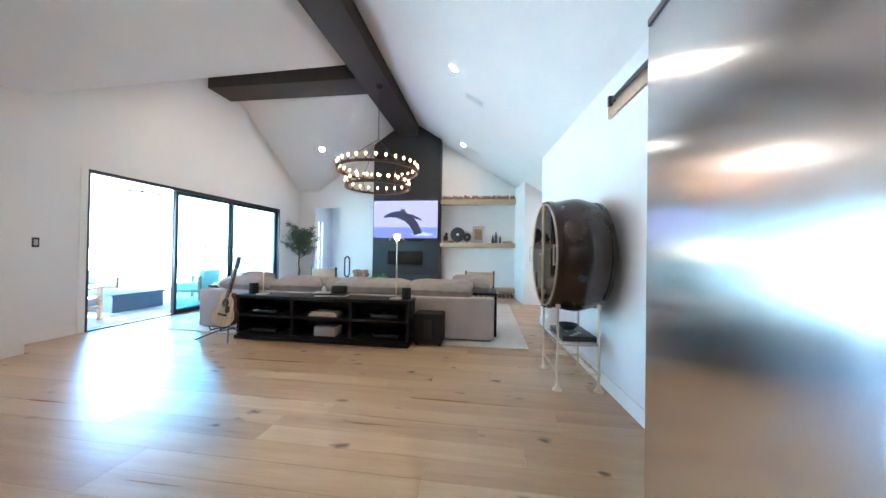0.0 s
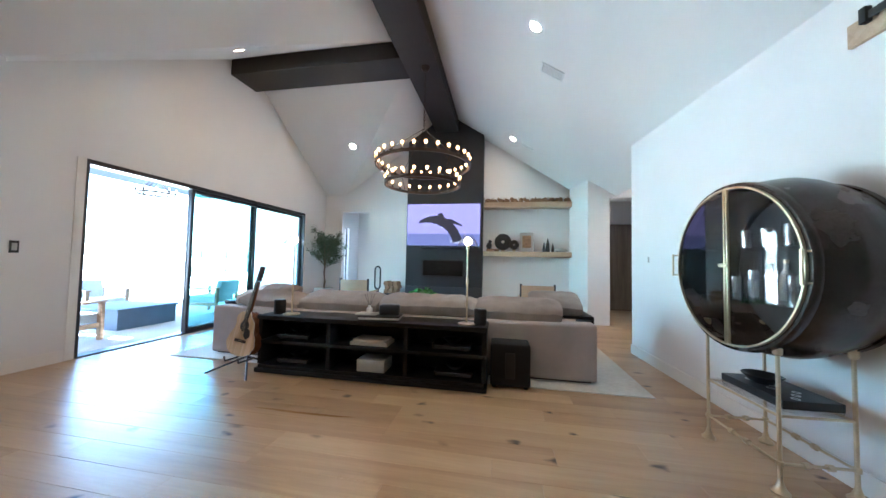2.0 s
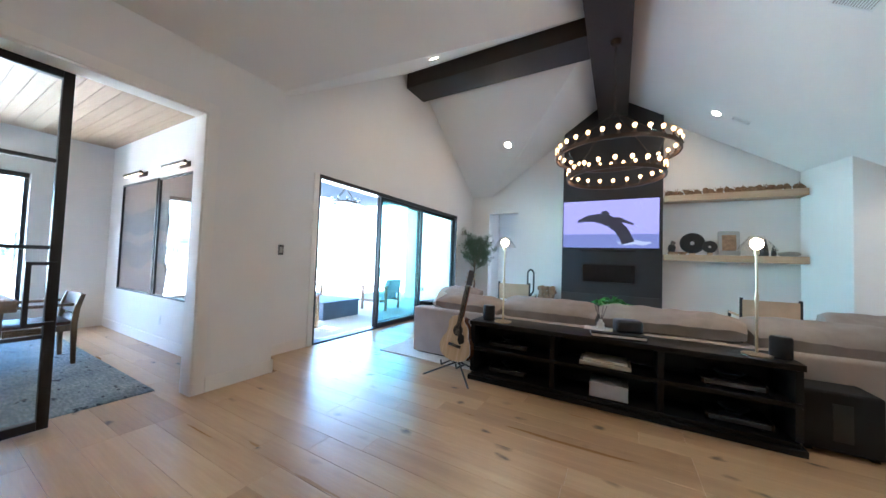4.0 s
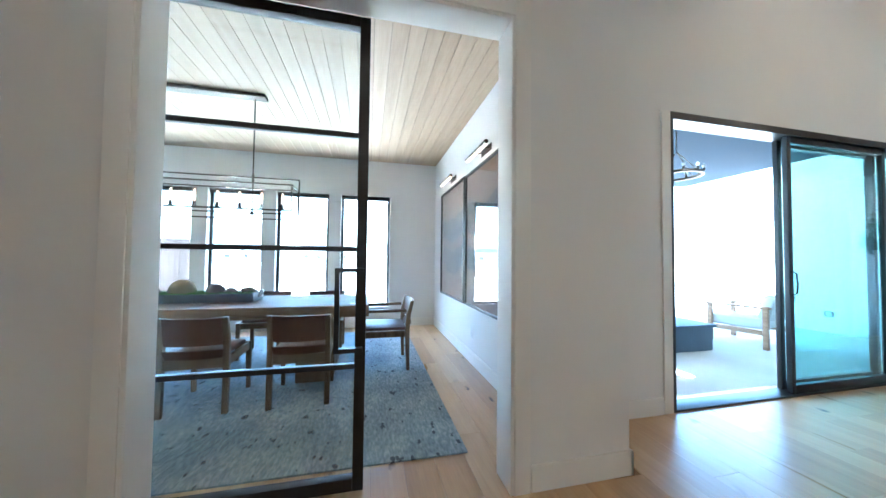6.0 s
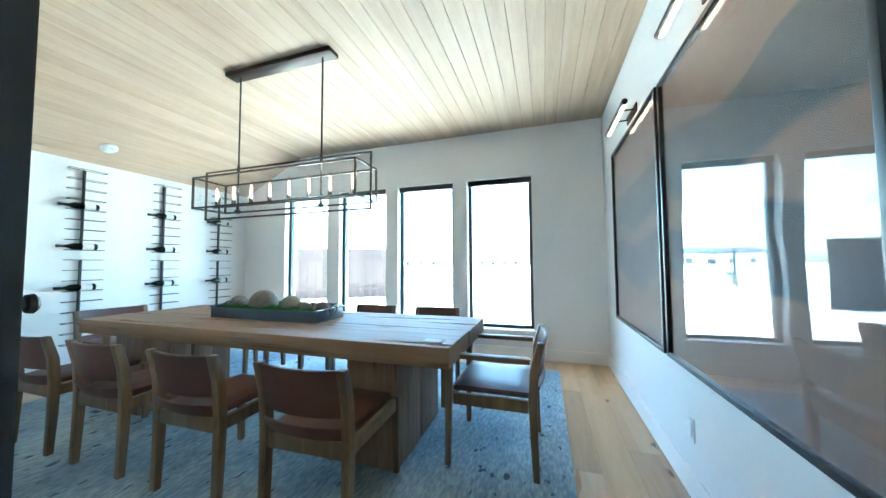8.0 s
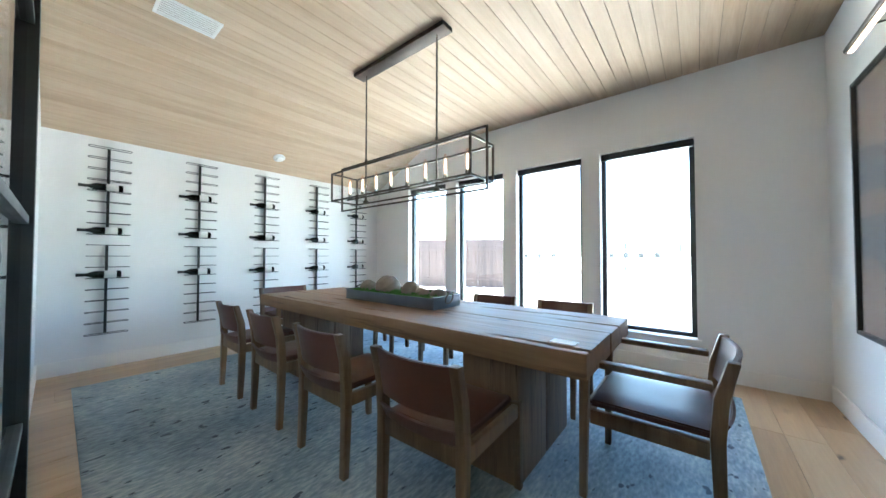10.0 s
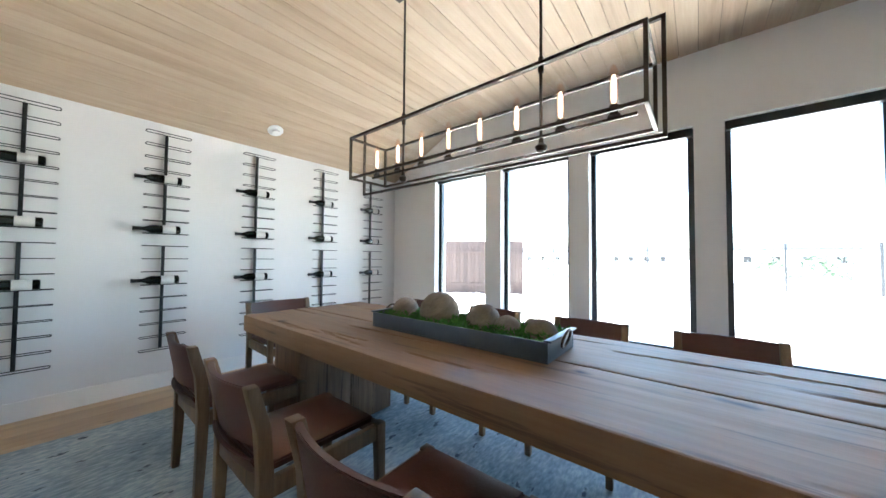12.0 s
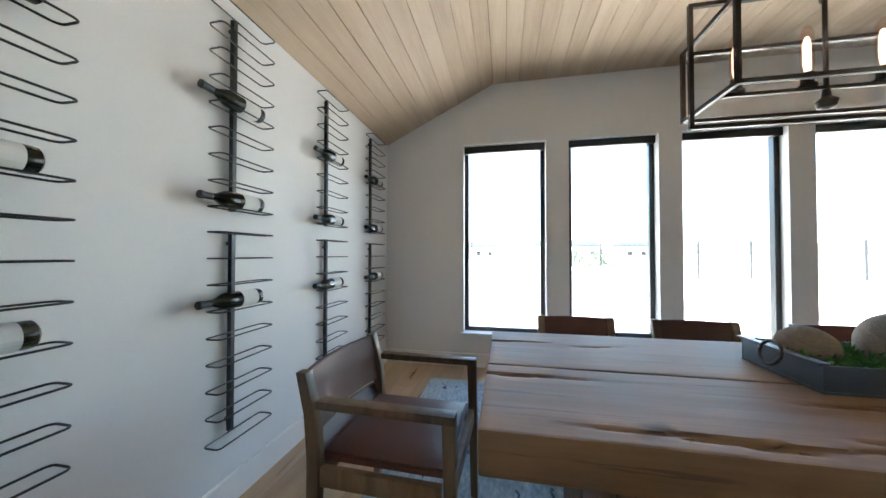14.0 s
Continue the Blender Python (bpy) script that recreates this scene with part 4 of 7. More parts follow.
def coffee_table():
    t = thing("coffee_table", "low dark coffee table behind the sofa", "coffee table", "", "", pose(-2.1, 6.95, 0))
    part("tabletop", bbox(-0.7, 0.7, -0.4, 0.4, 0.45, 0.51, 0.01), M_CONSOLE, t)
    for sx in (-0.6, 0.6):
        for sy in (-0.32, 0.32):
            part("leg", bbox(sx - 0.04, sx + 0.04, sy - 0.04, sy + 0.04, 0.012, 0.45, 0.006), M_CONSOLE, t)
    b = thing("salad_bowl", "wide dark bowl heaped with green leaves", "bowl", "", "", pose(-2.03, 6.84, 0.51))
    part("bowl", lathe([(0, 0), (0.1, 0), (0.14, 0.02), (0.3, 0.16), (0.285, 0.165), (0.13, 0.035), (0, 0.03)], 28), M_CERAMIC, b)
    bms = []
    r2 = random.Random(9)
    for i in range(70):
        a, rr = r2.uniform(0, 6.28), 0.26 * math.sqrt(r2.random())
        bb = bmesh.new()
        q = [bb.verts.new(p) for p in ((0, -0.05, 0), (0.035, 0, 0.012), (0, 0.06, 0.0), (-0.035, 0, 0.012))]
        bb.faces.new(q)
        bb.transform(pose(rr * math.cos(a), rr * math.sin(a), 0.15 + 0.13 * (1 - (rr / 0.27) ** 2) * r2.uniform(0.4, 1), r2.uniform(-60, 60), r2.uniform(-60, 60), r2.uniform(0, 360)))
        bms.append(bb)
    part("leaves", merge(ball(0.2, (0, 0, 0.13), 0.5, 0.4, 2, 14), *bms), M_GREEN, b, "green leaf heap")


coffee_table()


# ---- big ring chandelier ----
def ring_chandelier():
    c = thing("ring_chandelier", "two-tier iron ring chandelier with many lit candle bulbs", "chandelier", "", "", pose(-2.02, 6.57, 0))
    def ring(name, r, z, count, phase):
        prof = [(r - 0.012, z - 0.05), (r + 0.012, z - 0.05), (r + 0.012, z + 0.0), (r - 0.012, z + 0.0), (r - 0.012, z - 0.05)]
        rg = part(name, lathe(prof, 56), M_BRONZE, c)
        for i in range(count):
            a = 2 * math.pi * (i + phase) / count
            x, y = r * math.cos(a), r * math.sin(a)
            s = part("socket", lathe([(0, 0), (0.026, 0), (0.026, 0.012), (0.013, 0.02), (0.013, 0.06), (0, 0.06)], 10), M_BRONZE, rg, "", True, pose(x, y, z))
            part("bulb", lathe([(0, 0.06), (0.014, 0.062), (0.026, 0.09), (0.027, 0.106), (0.02, 0.122), (0, 0.131)], 12), M_BULB, rg, "", True, pose(x, y, z))
    ring("upper_ring", 0.82, 2.98, 28, 0.3)
    ring("lower_ring", 0.65, 2.64, 20, 0.1)
    bm = bmesh.new()
    for i in range(4):
        a = math.pi / 4 + i * math.pi / 2
        rod(bm, (0.82 * math.cos(a), 0.82 * math.sin(a), 2.97), (0, 0, 3.62), 0.006, 6)
        rod(bm, (0.82 * math.cos(a), 0.82 * math.sin(a), 2.95), (0.65 * math.cos(a), 0.65 * math.sin(a), 2.62), 0.006, 6)
    part("suspension_rods", bm, M_BRONZE, c)
    bm = bmesh.new()
    z = 3.62
    i = 0
    while z < 4.66:
        pts = []
        for k in range(10):
            a = 2 * math.pi * k / 10
            h, v = 0.014 * math.cos(a), 0.03 * math.sin(a)
            pts.append((h, 0, z + 0.03 + v) if i % 2 else (0, h, z + 0.03 + v))
        tube(bm, pts, 0.004, 5, True)
        z += 0.046
        i += 1
    part("chain", bm, M_BRONZE, c)
    part("canopy", lathe([(0, 4.66), (0.05, 4.665), (0.075, 4.7), (0.08, 4.738), (0, 4.738)], 20), M_BRONZE, c)


ring_chandelier()


# downlights and vents on the slopes
def downlight(x, y, plane):
    z = main_z(x) if plane == "main" else cross_z(y)
    if plane == "main":
        nrm = Vector((-0.648 if x > RX else 0.68, 0, -1)).normalized()
    else:
        nrm = Vector((0, -0.664 if y > CY else 0.664, -1)).normalized()
    m = Matrix.Translation((x, y, z)) @ nrm.to_track_quat("Z", "Y").to_matrix().to_4x4()
    d = thing("recessed_downlight", "round white recessed downlight, lit", "downlight", "recessed downlights", "", m)
    part("trim_ring", lathe([(0.062, -0.01), (0.09, -0.01), (0.088, 0.006), (0.066, 0.008), (0.062, -0.01)], 28), M_PLASTIC, d)
    part("lens", lathe([(0, 0.002), (0.063, 0.002), (0.063, -0.008), (0, -0.008)], 24), M_CAN, d, "glowing lens")


for x, y, p in ((-0.29, 5.0, "main"), (-0.41, 8.58, "main"), (-4.27, 8.35, "cross"), (-4.3, 4.95, "cross"), (-0.29, 1.4, "main"), (-3.9, 1.4, "main")):
    downlight(x, y, p)


# Unseen downlight added to warm the pier and the hall; its place is assumed.
d = thing("recessed_downlight", "round white hall downlight added out of view, lit", "downlight", "recessed downlights", "", pose(2.1, 7.3, 3.12, 180))
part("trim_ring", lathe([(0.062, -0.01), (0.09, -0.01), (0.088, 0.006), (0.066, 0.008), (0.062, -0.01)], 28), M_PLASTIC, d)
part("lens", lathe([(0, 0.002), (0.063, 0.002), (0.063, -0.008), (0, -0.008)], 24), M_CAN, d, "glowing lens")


def vent(x, y, w, h):
    nrm = Vector((-0.648, 0, -1)).normalized()
    m = Matrix.Translation((x, y, main_z(x))) @ nrm.to_track_quat("Z", "Y").to_matrix().to_4x4()
    v = thing("ceiling_vent", "white louvred ceiling air vent", "vent", "ceiling vents", "", m)
    part("backing", bbox(-w / 2, w / 2, -h / 2, h / 2, -0.004, 0.001, 0), M_GREYBOX, v)
    for a in ((-w / 2, w / 2, -h / 2, -h / 2 + 0.02, 0.001, 0.01), (-w / 2, w / 2, h / 2 - 0.02, h / 2, 0.001, 0.01), (-w / 2, -w / 2 + 0.02, -h / 2 + 0.02, h / 2 - 0.02, 0.001, 0.01), (w / 2 - 0.02, w / 2, -h / 2 + 0.02, h / 2 - 0.02, 0.001, 0.01)):
        part("frame", bbox(*a, 0.002), M_PLASTIC, v)
    k = int((h - 0.05) / 0.022)
    for i in range(k):
        yy = -h / 2 + 0.03 + i * 0.022
        part("slat", bbox(-w / 2 + 0.02, w / 2 - 0.02, yy, yy + 0.012, 0.001, 0.007, 0), M_PLASTIC, v)


vent(0.0, 5.63, 0.2, 0.34)
vent(-0.08, 8.55, 0.16, 0.3)


def wall_plate(name, m, w, h, dark, label, cat):
    p = thing(name, label, cat, "", "", m)
    part("plate", bbox(-w / 2, w / 2, -0.006, 0, -h / 2, h / 2, 0.002), M_BLACK if dark else M_PLASTIC, p)
    part("rocker", bbox(-w * 0.28, w * 0.28, -0.011, -0.006, -h * 0.3, h * 0.3, 0.002), M_PLASTIC if not dark else M_GREYBOX, p)
    return p


wall_plate("wall_keypad", pose(LX + 0.002, 3.73, 1.34, 0, 0, 90), 0.07, 0.13, True, "black and grey wall keypad by the sliding doors", "keypad")
wall_plate("light_switch", pose(1.29, 5.88, 1.36, 0, 0, -87), 0.08, 0.13, True, "dark wall switch plate", "light switch")
wall_plate("light_switch", pose(1.445, 2.68, 1.37, 0, 0, -87), 0.12, 0.12, False, "white wall switch plate by the barn door", "light switch")
wall_plate("wall_outlet", pose(1.435, 2.82, 0.48, 0, 0, -87), 0.075, 0.12, False, "white wall outlet above the baseboard", "outlet")
wall_plate("wall_outlet", pose(-7.245, NY - 0.001, 0.35, 0, 0, 0), 0.075, 0.12, False, "white wall outlet under the prints", "outlet")
p = thing("light_switch", "clear-covered white multi-switch plate beside the prints", "light switch", "", "", pose(-6.02, NY - 0.001, 1.262, 0, 0, 0) @ Matrix.Scale(0.84, 4))
part("plate", bbox(-0.066, 0.066, -0.006, 0, -0.062, 0.062, 0.002), M_PLASTIC, p)
for x in (-0.042, 0.0, 0.042):
    part("rocker", bbox(x - 0.017, x + 0.017, -0.012, -0.0062, -0.036, 0.036, 0.003), M_LABEL, p)
part("cover", bbox(-0.068, 0.068, -0.03, -0.026, -0.064, 0.064, 0.002), M_GLASS, p, "clear cover plate")
for x in (-0.062, 0.062):
    part("cover_pin", bbox(x - 0.004, x + 0.004, -0.0262, -0.0058, -0.004, 0.004, 0), M_GREYBOX, p)


# ---- console behind the sofa ----
def console():
    c = thing("console_table", "long low black open console behind the sofa", "console", "", "", pose(-2.07, 4.62, 0))
    w = 1.29
    part("top", bbox(-w, w, -0.2, 0.2, 0.585, 0.63, 0.005), M_CONSOLE, c)
    part("shelf", bbox(-w + 0.02, w - 0.02, -0.19, 0.19, 0.32, 0.355, 0.004), M_CONSOLE, c)
    part("base", bbox(-w, w, -0.22, 0.22, 0.0, 0.05, 0.005), M_CONSOLE, c)
    part("plinth_shelf", bbox(-w + 0.03, w - 0.03, -0.2, 0.2, 0.05, 0.085, 0.004), M_CONSOLE, c)
    for x in (-w + 0.03, -0.42, 0.45, w - 0.03):
        for za, zb in ((0.085, 0.32), (0.355, 0.585)):
            part("divider", bbox(x - 0.022, x + 0.022, -0.18, 0.19, za, zb, 0.003), M_CONSOLE, c)
    part("back_panel", bbox(-w + 0.03, w - 0.03, 0.19, 0.2, 0.05, 0.585, 0), M_CONSOLE, c)


console()


def box_thing(name, x0, x1, y0, y1, z0, z1, m, label, cat, w=0.006, group=""):
    return solid(name, bbox(x0, x1, y0, y1, z0, z1, w), m, label, cat, group)


def console_things():
    b = thing("book_stack", "two cream books stacked on the console shelf", "books")
    part("book", bbox(-2.25, -1.83, 4.47, 4.72, 0.357, 0.395, 0.004), M_BOOK, b)
    part("book", bbox(-2.22, -1.86, 4.48, 4.71, 0.396, 0.42, 0.004), M_BOOK, b)
    box_thing("storage_box", -2.16, -1.85, 4.46, 4.7, 0.087, 0.215, M_GREYBOX, "grey fabric storage box on the lower shelf", "box")
    for x, z in ((-2.95, 0.357), (-2.95, 0.087), (-1.15, 0.357), (-1.12, 0.087)):
        d = thing("media_box", "dark glossy media player on the console shelf", "media player", "media players", "", pose(x, 4.62, z))
        part("case", bbox(-0.2, 0.2, -0.13, 0.13, 0.012, 0.062, 0.005), M_SCREEN, d)
        part("front_panel", bbox(-0.18, 0.18, -0.135, -0.131, 0.02, 0.055, 0.001), M_CERAMIC, d)
        for sx in (-0.15, 0.15):
            for sy in (-0.1, 0.1):
                part("foot", bbox(sx - 0.015, sx + 0.015, sy - 0.015, sy + 0.015, 0, 0.012, 0.002), M_BLACK, d)
        part("bowl_ornament", lathe([(0, 0.063), (0.05, 0.063), (0.1, 0.105), (0.094, 0.108), (0.045, 0.075), (0, 0.07)], 18), M_CERAMIC, d)
    for x in (-3.2, -0.86):
        s = thing("wireless_speaker", "small black upright wireless speaker", "speaker", "speakers on the console", "", pose(x, 4.58, 0.631))
        part("body", lathe([(0, 0), (0.06, 0), (0.064, 0.01), (0.064, 0.15), (0.058, 0.16), (0, 0.16)], 22), M_SPEAKER, s)
        part("top_cap", lathe([(0, 0.161), (0.05, 0.161), (0.05, 0.165), (0, 0.165)], 20), M_BLACK, s)
    bk = thing("coffee_table_book", "large dark book with white page edge", "book", "", "", pose(-1.95, 4.6, 0.631, 0, 0, 8))
    part("cover", bbox(-0.22, 0.22, -0.15, 0.15, 0, 0.012, 0.002), M_BLACK, bk)
    part("pages", bbox(-0.215, 0.215, -0.145, 0.145, 0.012, 0.034, 0), M_LABEL, bk)
    part("cover", bbox(-0.22, 0.22, -0.15, 0.15, 0.034, 0.046, 0.002), M_BLACK, bk)
    solid("incense_tray", bbox(-2.22, -1.98, 4.5, 4.66, 0.679, 0.69, 0.004), M_LABEL, "white patterned tray on the book", "tray")
    d = thing("reed_diffuser", "glass reed diffuser with dark sticks", "diffuser", "", "", pose(-2.08, 4.57, 0.691))
    part("bottle", lathe([(0, 0), (0.032, 0), (0.034, 0.05), (0.018, 0.065), (0.014, 0.085), (0, 0.085)], 18), M_LABEL, d)
    bm = bmesh.new()
    for a in (-0.05, -0.025, 0.02, 0.05):
        rod(bm, (a * 0.15, 0, 0.08), (a, a * 0.4, 0.21), 0.0025, 5)
    part("reeds", bm, M_BLACK, d)
    bm = bbox(-0.11, 0.11, -0.08, 0.08, 0, 0.115, 0.03, 3)
    solid("black_faceted_vase", bm, M_CERAMIC, "low black faceted vessel on the book", "vase", "", "", pose(-1.86, 4.62, 0.678, 0, 0, 14))


console_things()


def table_lamp(x, lit):
    l = thing("table_lamp", "tall slim brass table lamp with clear cone shade, " + ("lit" if lit else "unlit"), "table lamp", "lamps on the console", "", pose(x, 4.56, 0.631))
    part("base", lathe([(0, 0), (0.09, 0), (0.092, 0.012), (0.03, 0.022), (0, 0.022)], 28), M_BRASS, l)
    part("stem", lathe([(0.009, 0.02), (0.009, 0.4), (0.014, 0.42), (0.014, 0.46), (0.008, 0.48), (0.008, 0.79), (0, 0.79)], 14), M_BRASS, l)
    part("socket", lathe([(0, 0.78), (0.017, 0.78), (0.017, 0.82), (0, 0.82)], 14), M_BRASS, l)
    part("bulb", lathe([(0, 0.82), (0.014, 0.823), (0.034, 0.84), (0.041, 0.862), (0.034, 0.888), (0.016, 0.903), (0, 0.906)], 16), M_LAMPBULB if lit else M_PLASTIC, l)
    part("shade", lathe([(0.118, 0.81), (0.12, 0.814), (0.045, 0.925), (0.041, 0.925), (0.112, 0.812), (0.118, 0.81)], 32), M_SHADEGLASS, l, "clear conical glass shade")


table_lamp(-1.0, True)
table_lamp(-3.03, True)


def subwoofer():
    s = thing("subwoofer", "black box subwoofer standing beside the console", "speaker", "", "", pose(-0.55, 4.78, 0))
    part("cabinet", bbox(-0.2, 0.2, -0.2, 0.2, 0.02, 0.44, 0.02, 3), M_SPEAKER, s)
    part("slot", bbox(-0.05, 0.05, -0.208, -0.2005, 0.1, 0.36, 0.004), M_BLACK, s)
    for sx in (-0.16, 0.16):
        for sy in (-0.16, 0.16):
            part("foot", bbox(sx - 0.02, sx + 0.02, sy - 0.02, sy + 0.02, 0, 0.02, 0.003), M_BLACK, s)


subwoofer()


def cushion(w, d, h, seed, droop=0.0, taper=0.55):
    bm = bbox(-w / 2, w / 2, -d / 2, d / 2, -h / 2, h / 2, 0)
    bmesh.ops.subdivide_edges(bm, edges=bm.edges[:], cuts=17, use_grid_fill=True)
    for v in bm.verts:
        u, s, t = v.co.x / (w / 2), v.co.y / (d / 2), v.co.z / (h / 2)
        k = 1 - 0.3 * max(abs(u), abs(t)) ** 6
        v.co.y *= max(0.25, (1 - taper * abs(u) ** (4 if taper > 0.5 else 8)) * (1 - 0.55 * abs(t) ** 4))
        v.co.x *= 1 - 0.05 * abs(t) ** 2
        v.co.z *= 1 - 0.06 * abs(u) ** 2
        nn = noise.noise(Vector((v.co.x * 5 + seed * 3, v.co.y * 4, v.co.z * 6)))
        fold = noise.noise(Vector((v.co.x * 13 + seed, v.co.y * 5, v.co.z * 9 + 0.3 * math.sin(v.co.x * 9))))
        v.co += Vector((0, 0.02 * nn + 0.016 * fold, 0.022 * nn + 0.006 * fold))
        v.co.z -= droop * abs(u) ** 2
    return bm


def sofa():
    s = thing("sofa", "large beige linen sectional sofa seen from behind", "sofa", "", "", pose(0, 0, 0))
    x0, x1, y0 = -4.41, 0.36, 4.86
    part("back_panel", bbox(x0, x1, y0, y0 + 0.22, 0.03, 0.635, 0.04, 4), M_SOFA, s)
    part("base", bbox(x0 + 0.02, x1 - 0.02, y0 + 0.22, y0 + 1.02, 0.06, 0.3, 0.03, 3), M_SOFA, s)
    part("arm", bbox(x0, x0 + 0.25, y0 + 0.2, y0 + 2.3, 0.04, 0.6, 0.04, 4), M_SOFA, s)
    part("chaise_base", bbox(x0 + 0.25, x0 + 1.2, y0 + 1.02, y0 + 2.3, 0.06, 0.3, 0.03, 3), M_SOFA, s)
    n = 4
    for i in range(n):
        a = x0 + 0.27 + i * (x1 - x0 - 0.3) / n
        b = a + (x1 - x0 - 0.3) / n - 0.01
        part("seat_cushion", bbox(a, b, y0 + 0.24, y0 + 1.05, 0.3, 0.47, 0.05, 4), M_SOFA, s)
    part("plinth", bbox(x0 + 0.05, x1 - 0.05, y0 + 0.05, y0 + 0.95, 0.012, 0.05, 0), M_BLACK, s)
    return s


sofa()


def back_cushion(x, y, z, w, h, tilt, rz, seed, m=None):
    return solid("back_cushion", cushion(w, 0.21, h, seed, 0, 0.4), m or M_CUSH, "slumped taupe velvet cushion over the sofa back", "cushion", "sofa cushions", "", pose(x, y, z, tilt, 0, rz))


for x, w, z, tl, sd_ in ((-2.66, 1.08, 0.735, -76, 2), (-1.53, 1.2, 0.74, -79, 3), (-0.45, 0.98, 0.735, -74, 4), (0.0, 0.62, 0.79, -70, 5)):
    back_cushion(x, 5.12 if sd_ < 5 else 5.4, z, w, 0.44, tl, 0, sd_)


def ruffle(w, d, h):
    """Gathered cloth edge round one end of a pillow, 6 mm thick."""
    bm = bmesh.new()
    rings = []
    n = 56
    for i in range(n):
        a = 2 * math.pi * i / n
        wv = 0.009 * math.sin(a * 9) + 0.005 * math.sin(a * 17 + 1)
        ring = []
        for k, g in ((0.05, 0.8), (-0.02, 0.95), (-0.026, 0.93), (0.05, 0.77)):
            g += wv * (1.6 if k < 0 else 0.2)
            ring.append(bm.verts.new((-w / 2 + k + (wv if k < 0 else 0), d * 0.3 * g * math.cos(a), h * 0.46 * g * math.sin(a))))
        rings.append(ring)
    for i in range(n):
        p, q = rings[i], rings[(i + 1) % n]
        for k in range(4):
            bm.faces.new((p[k], p[(k + 1) % 4], q[(k + 1) % 4], q[k]))
    bmesh.ops.recalc_face_normals(bm, faces=bm.faces)
    return bm


def ruffled_pillow(m, w, h, seed):
    p = thing("throw_pillow", "taupe throw pillow with a cream ruffled end on the sofa", "pillow", "ruffled pillows", "", m)
    part("pillow_body", cushion(w, 0.22, h, seed), M_PILLOW, p)
    part("ruffle", ruffle(w, 0.34, h * 1.08), M_CREAM, p, "cream gathered edge")


ruffled_pillow(pose(-3.66, 5.12, 0.705, -80, 2, 0), 0.92, 0.4, 21)
ruffled_pillow(pose(-4.1, 5.72, 0.74, -74, 0, -6), 0.62, 0.42, 22)


def side_table(x0, x1, y0, y1, outer):
    t = thing("waterfall_side_table", "black waterfall side table straddling the sofa end", "side table")
    part("tabletop", bbox(x0, x1, y0, y1, 0.642, 0.676, 0.003), M_CONSOLE, t)
    a, b = (x1 - 0.035, x1) if outer > 0 else (x0, x0 + 0.035)
    part("side_panel", bbox(a, b, y0, y1, 0.012, 0.642, 0.003), M_CONSOLE, t)


side_table(-0.05, 0.405, 5.155, 5.9, 1)
side_table(-4.47, -3.98, 5.09, 5.6, -1)

solid("area_rug", bbox(-4.82, 0.82, 4.66, 8.4, 0.0, 0.011, 0.004), M_RUG2, "large pale ivory rug under the sofa", "rug")


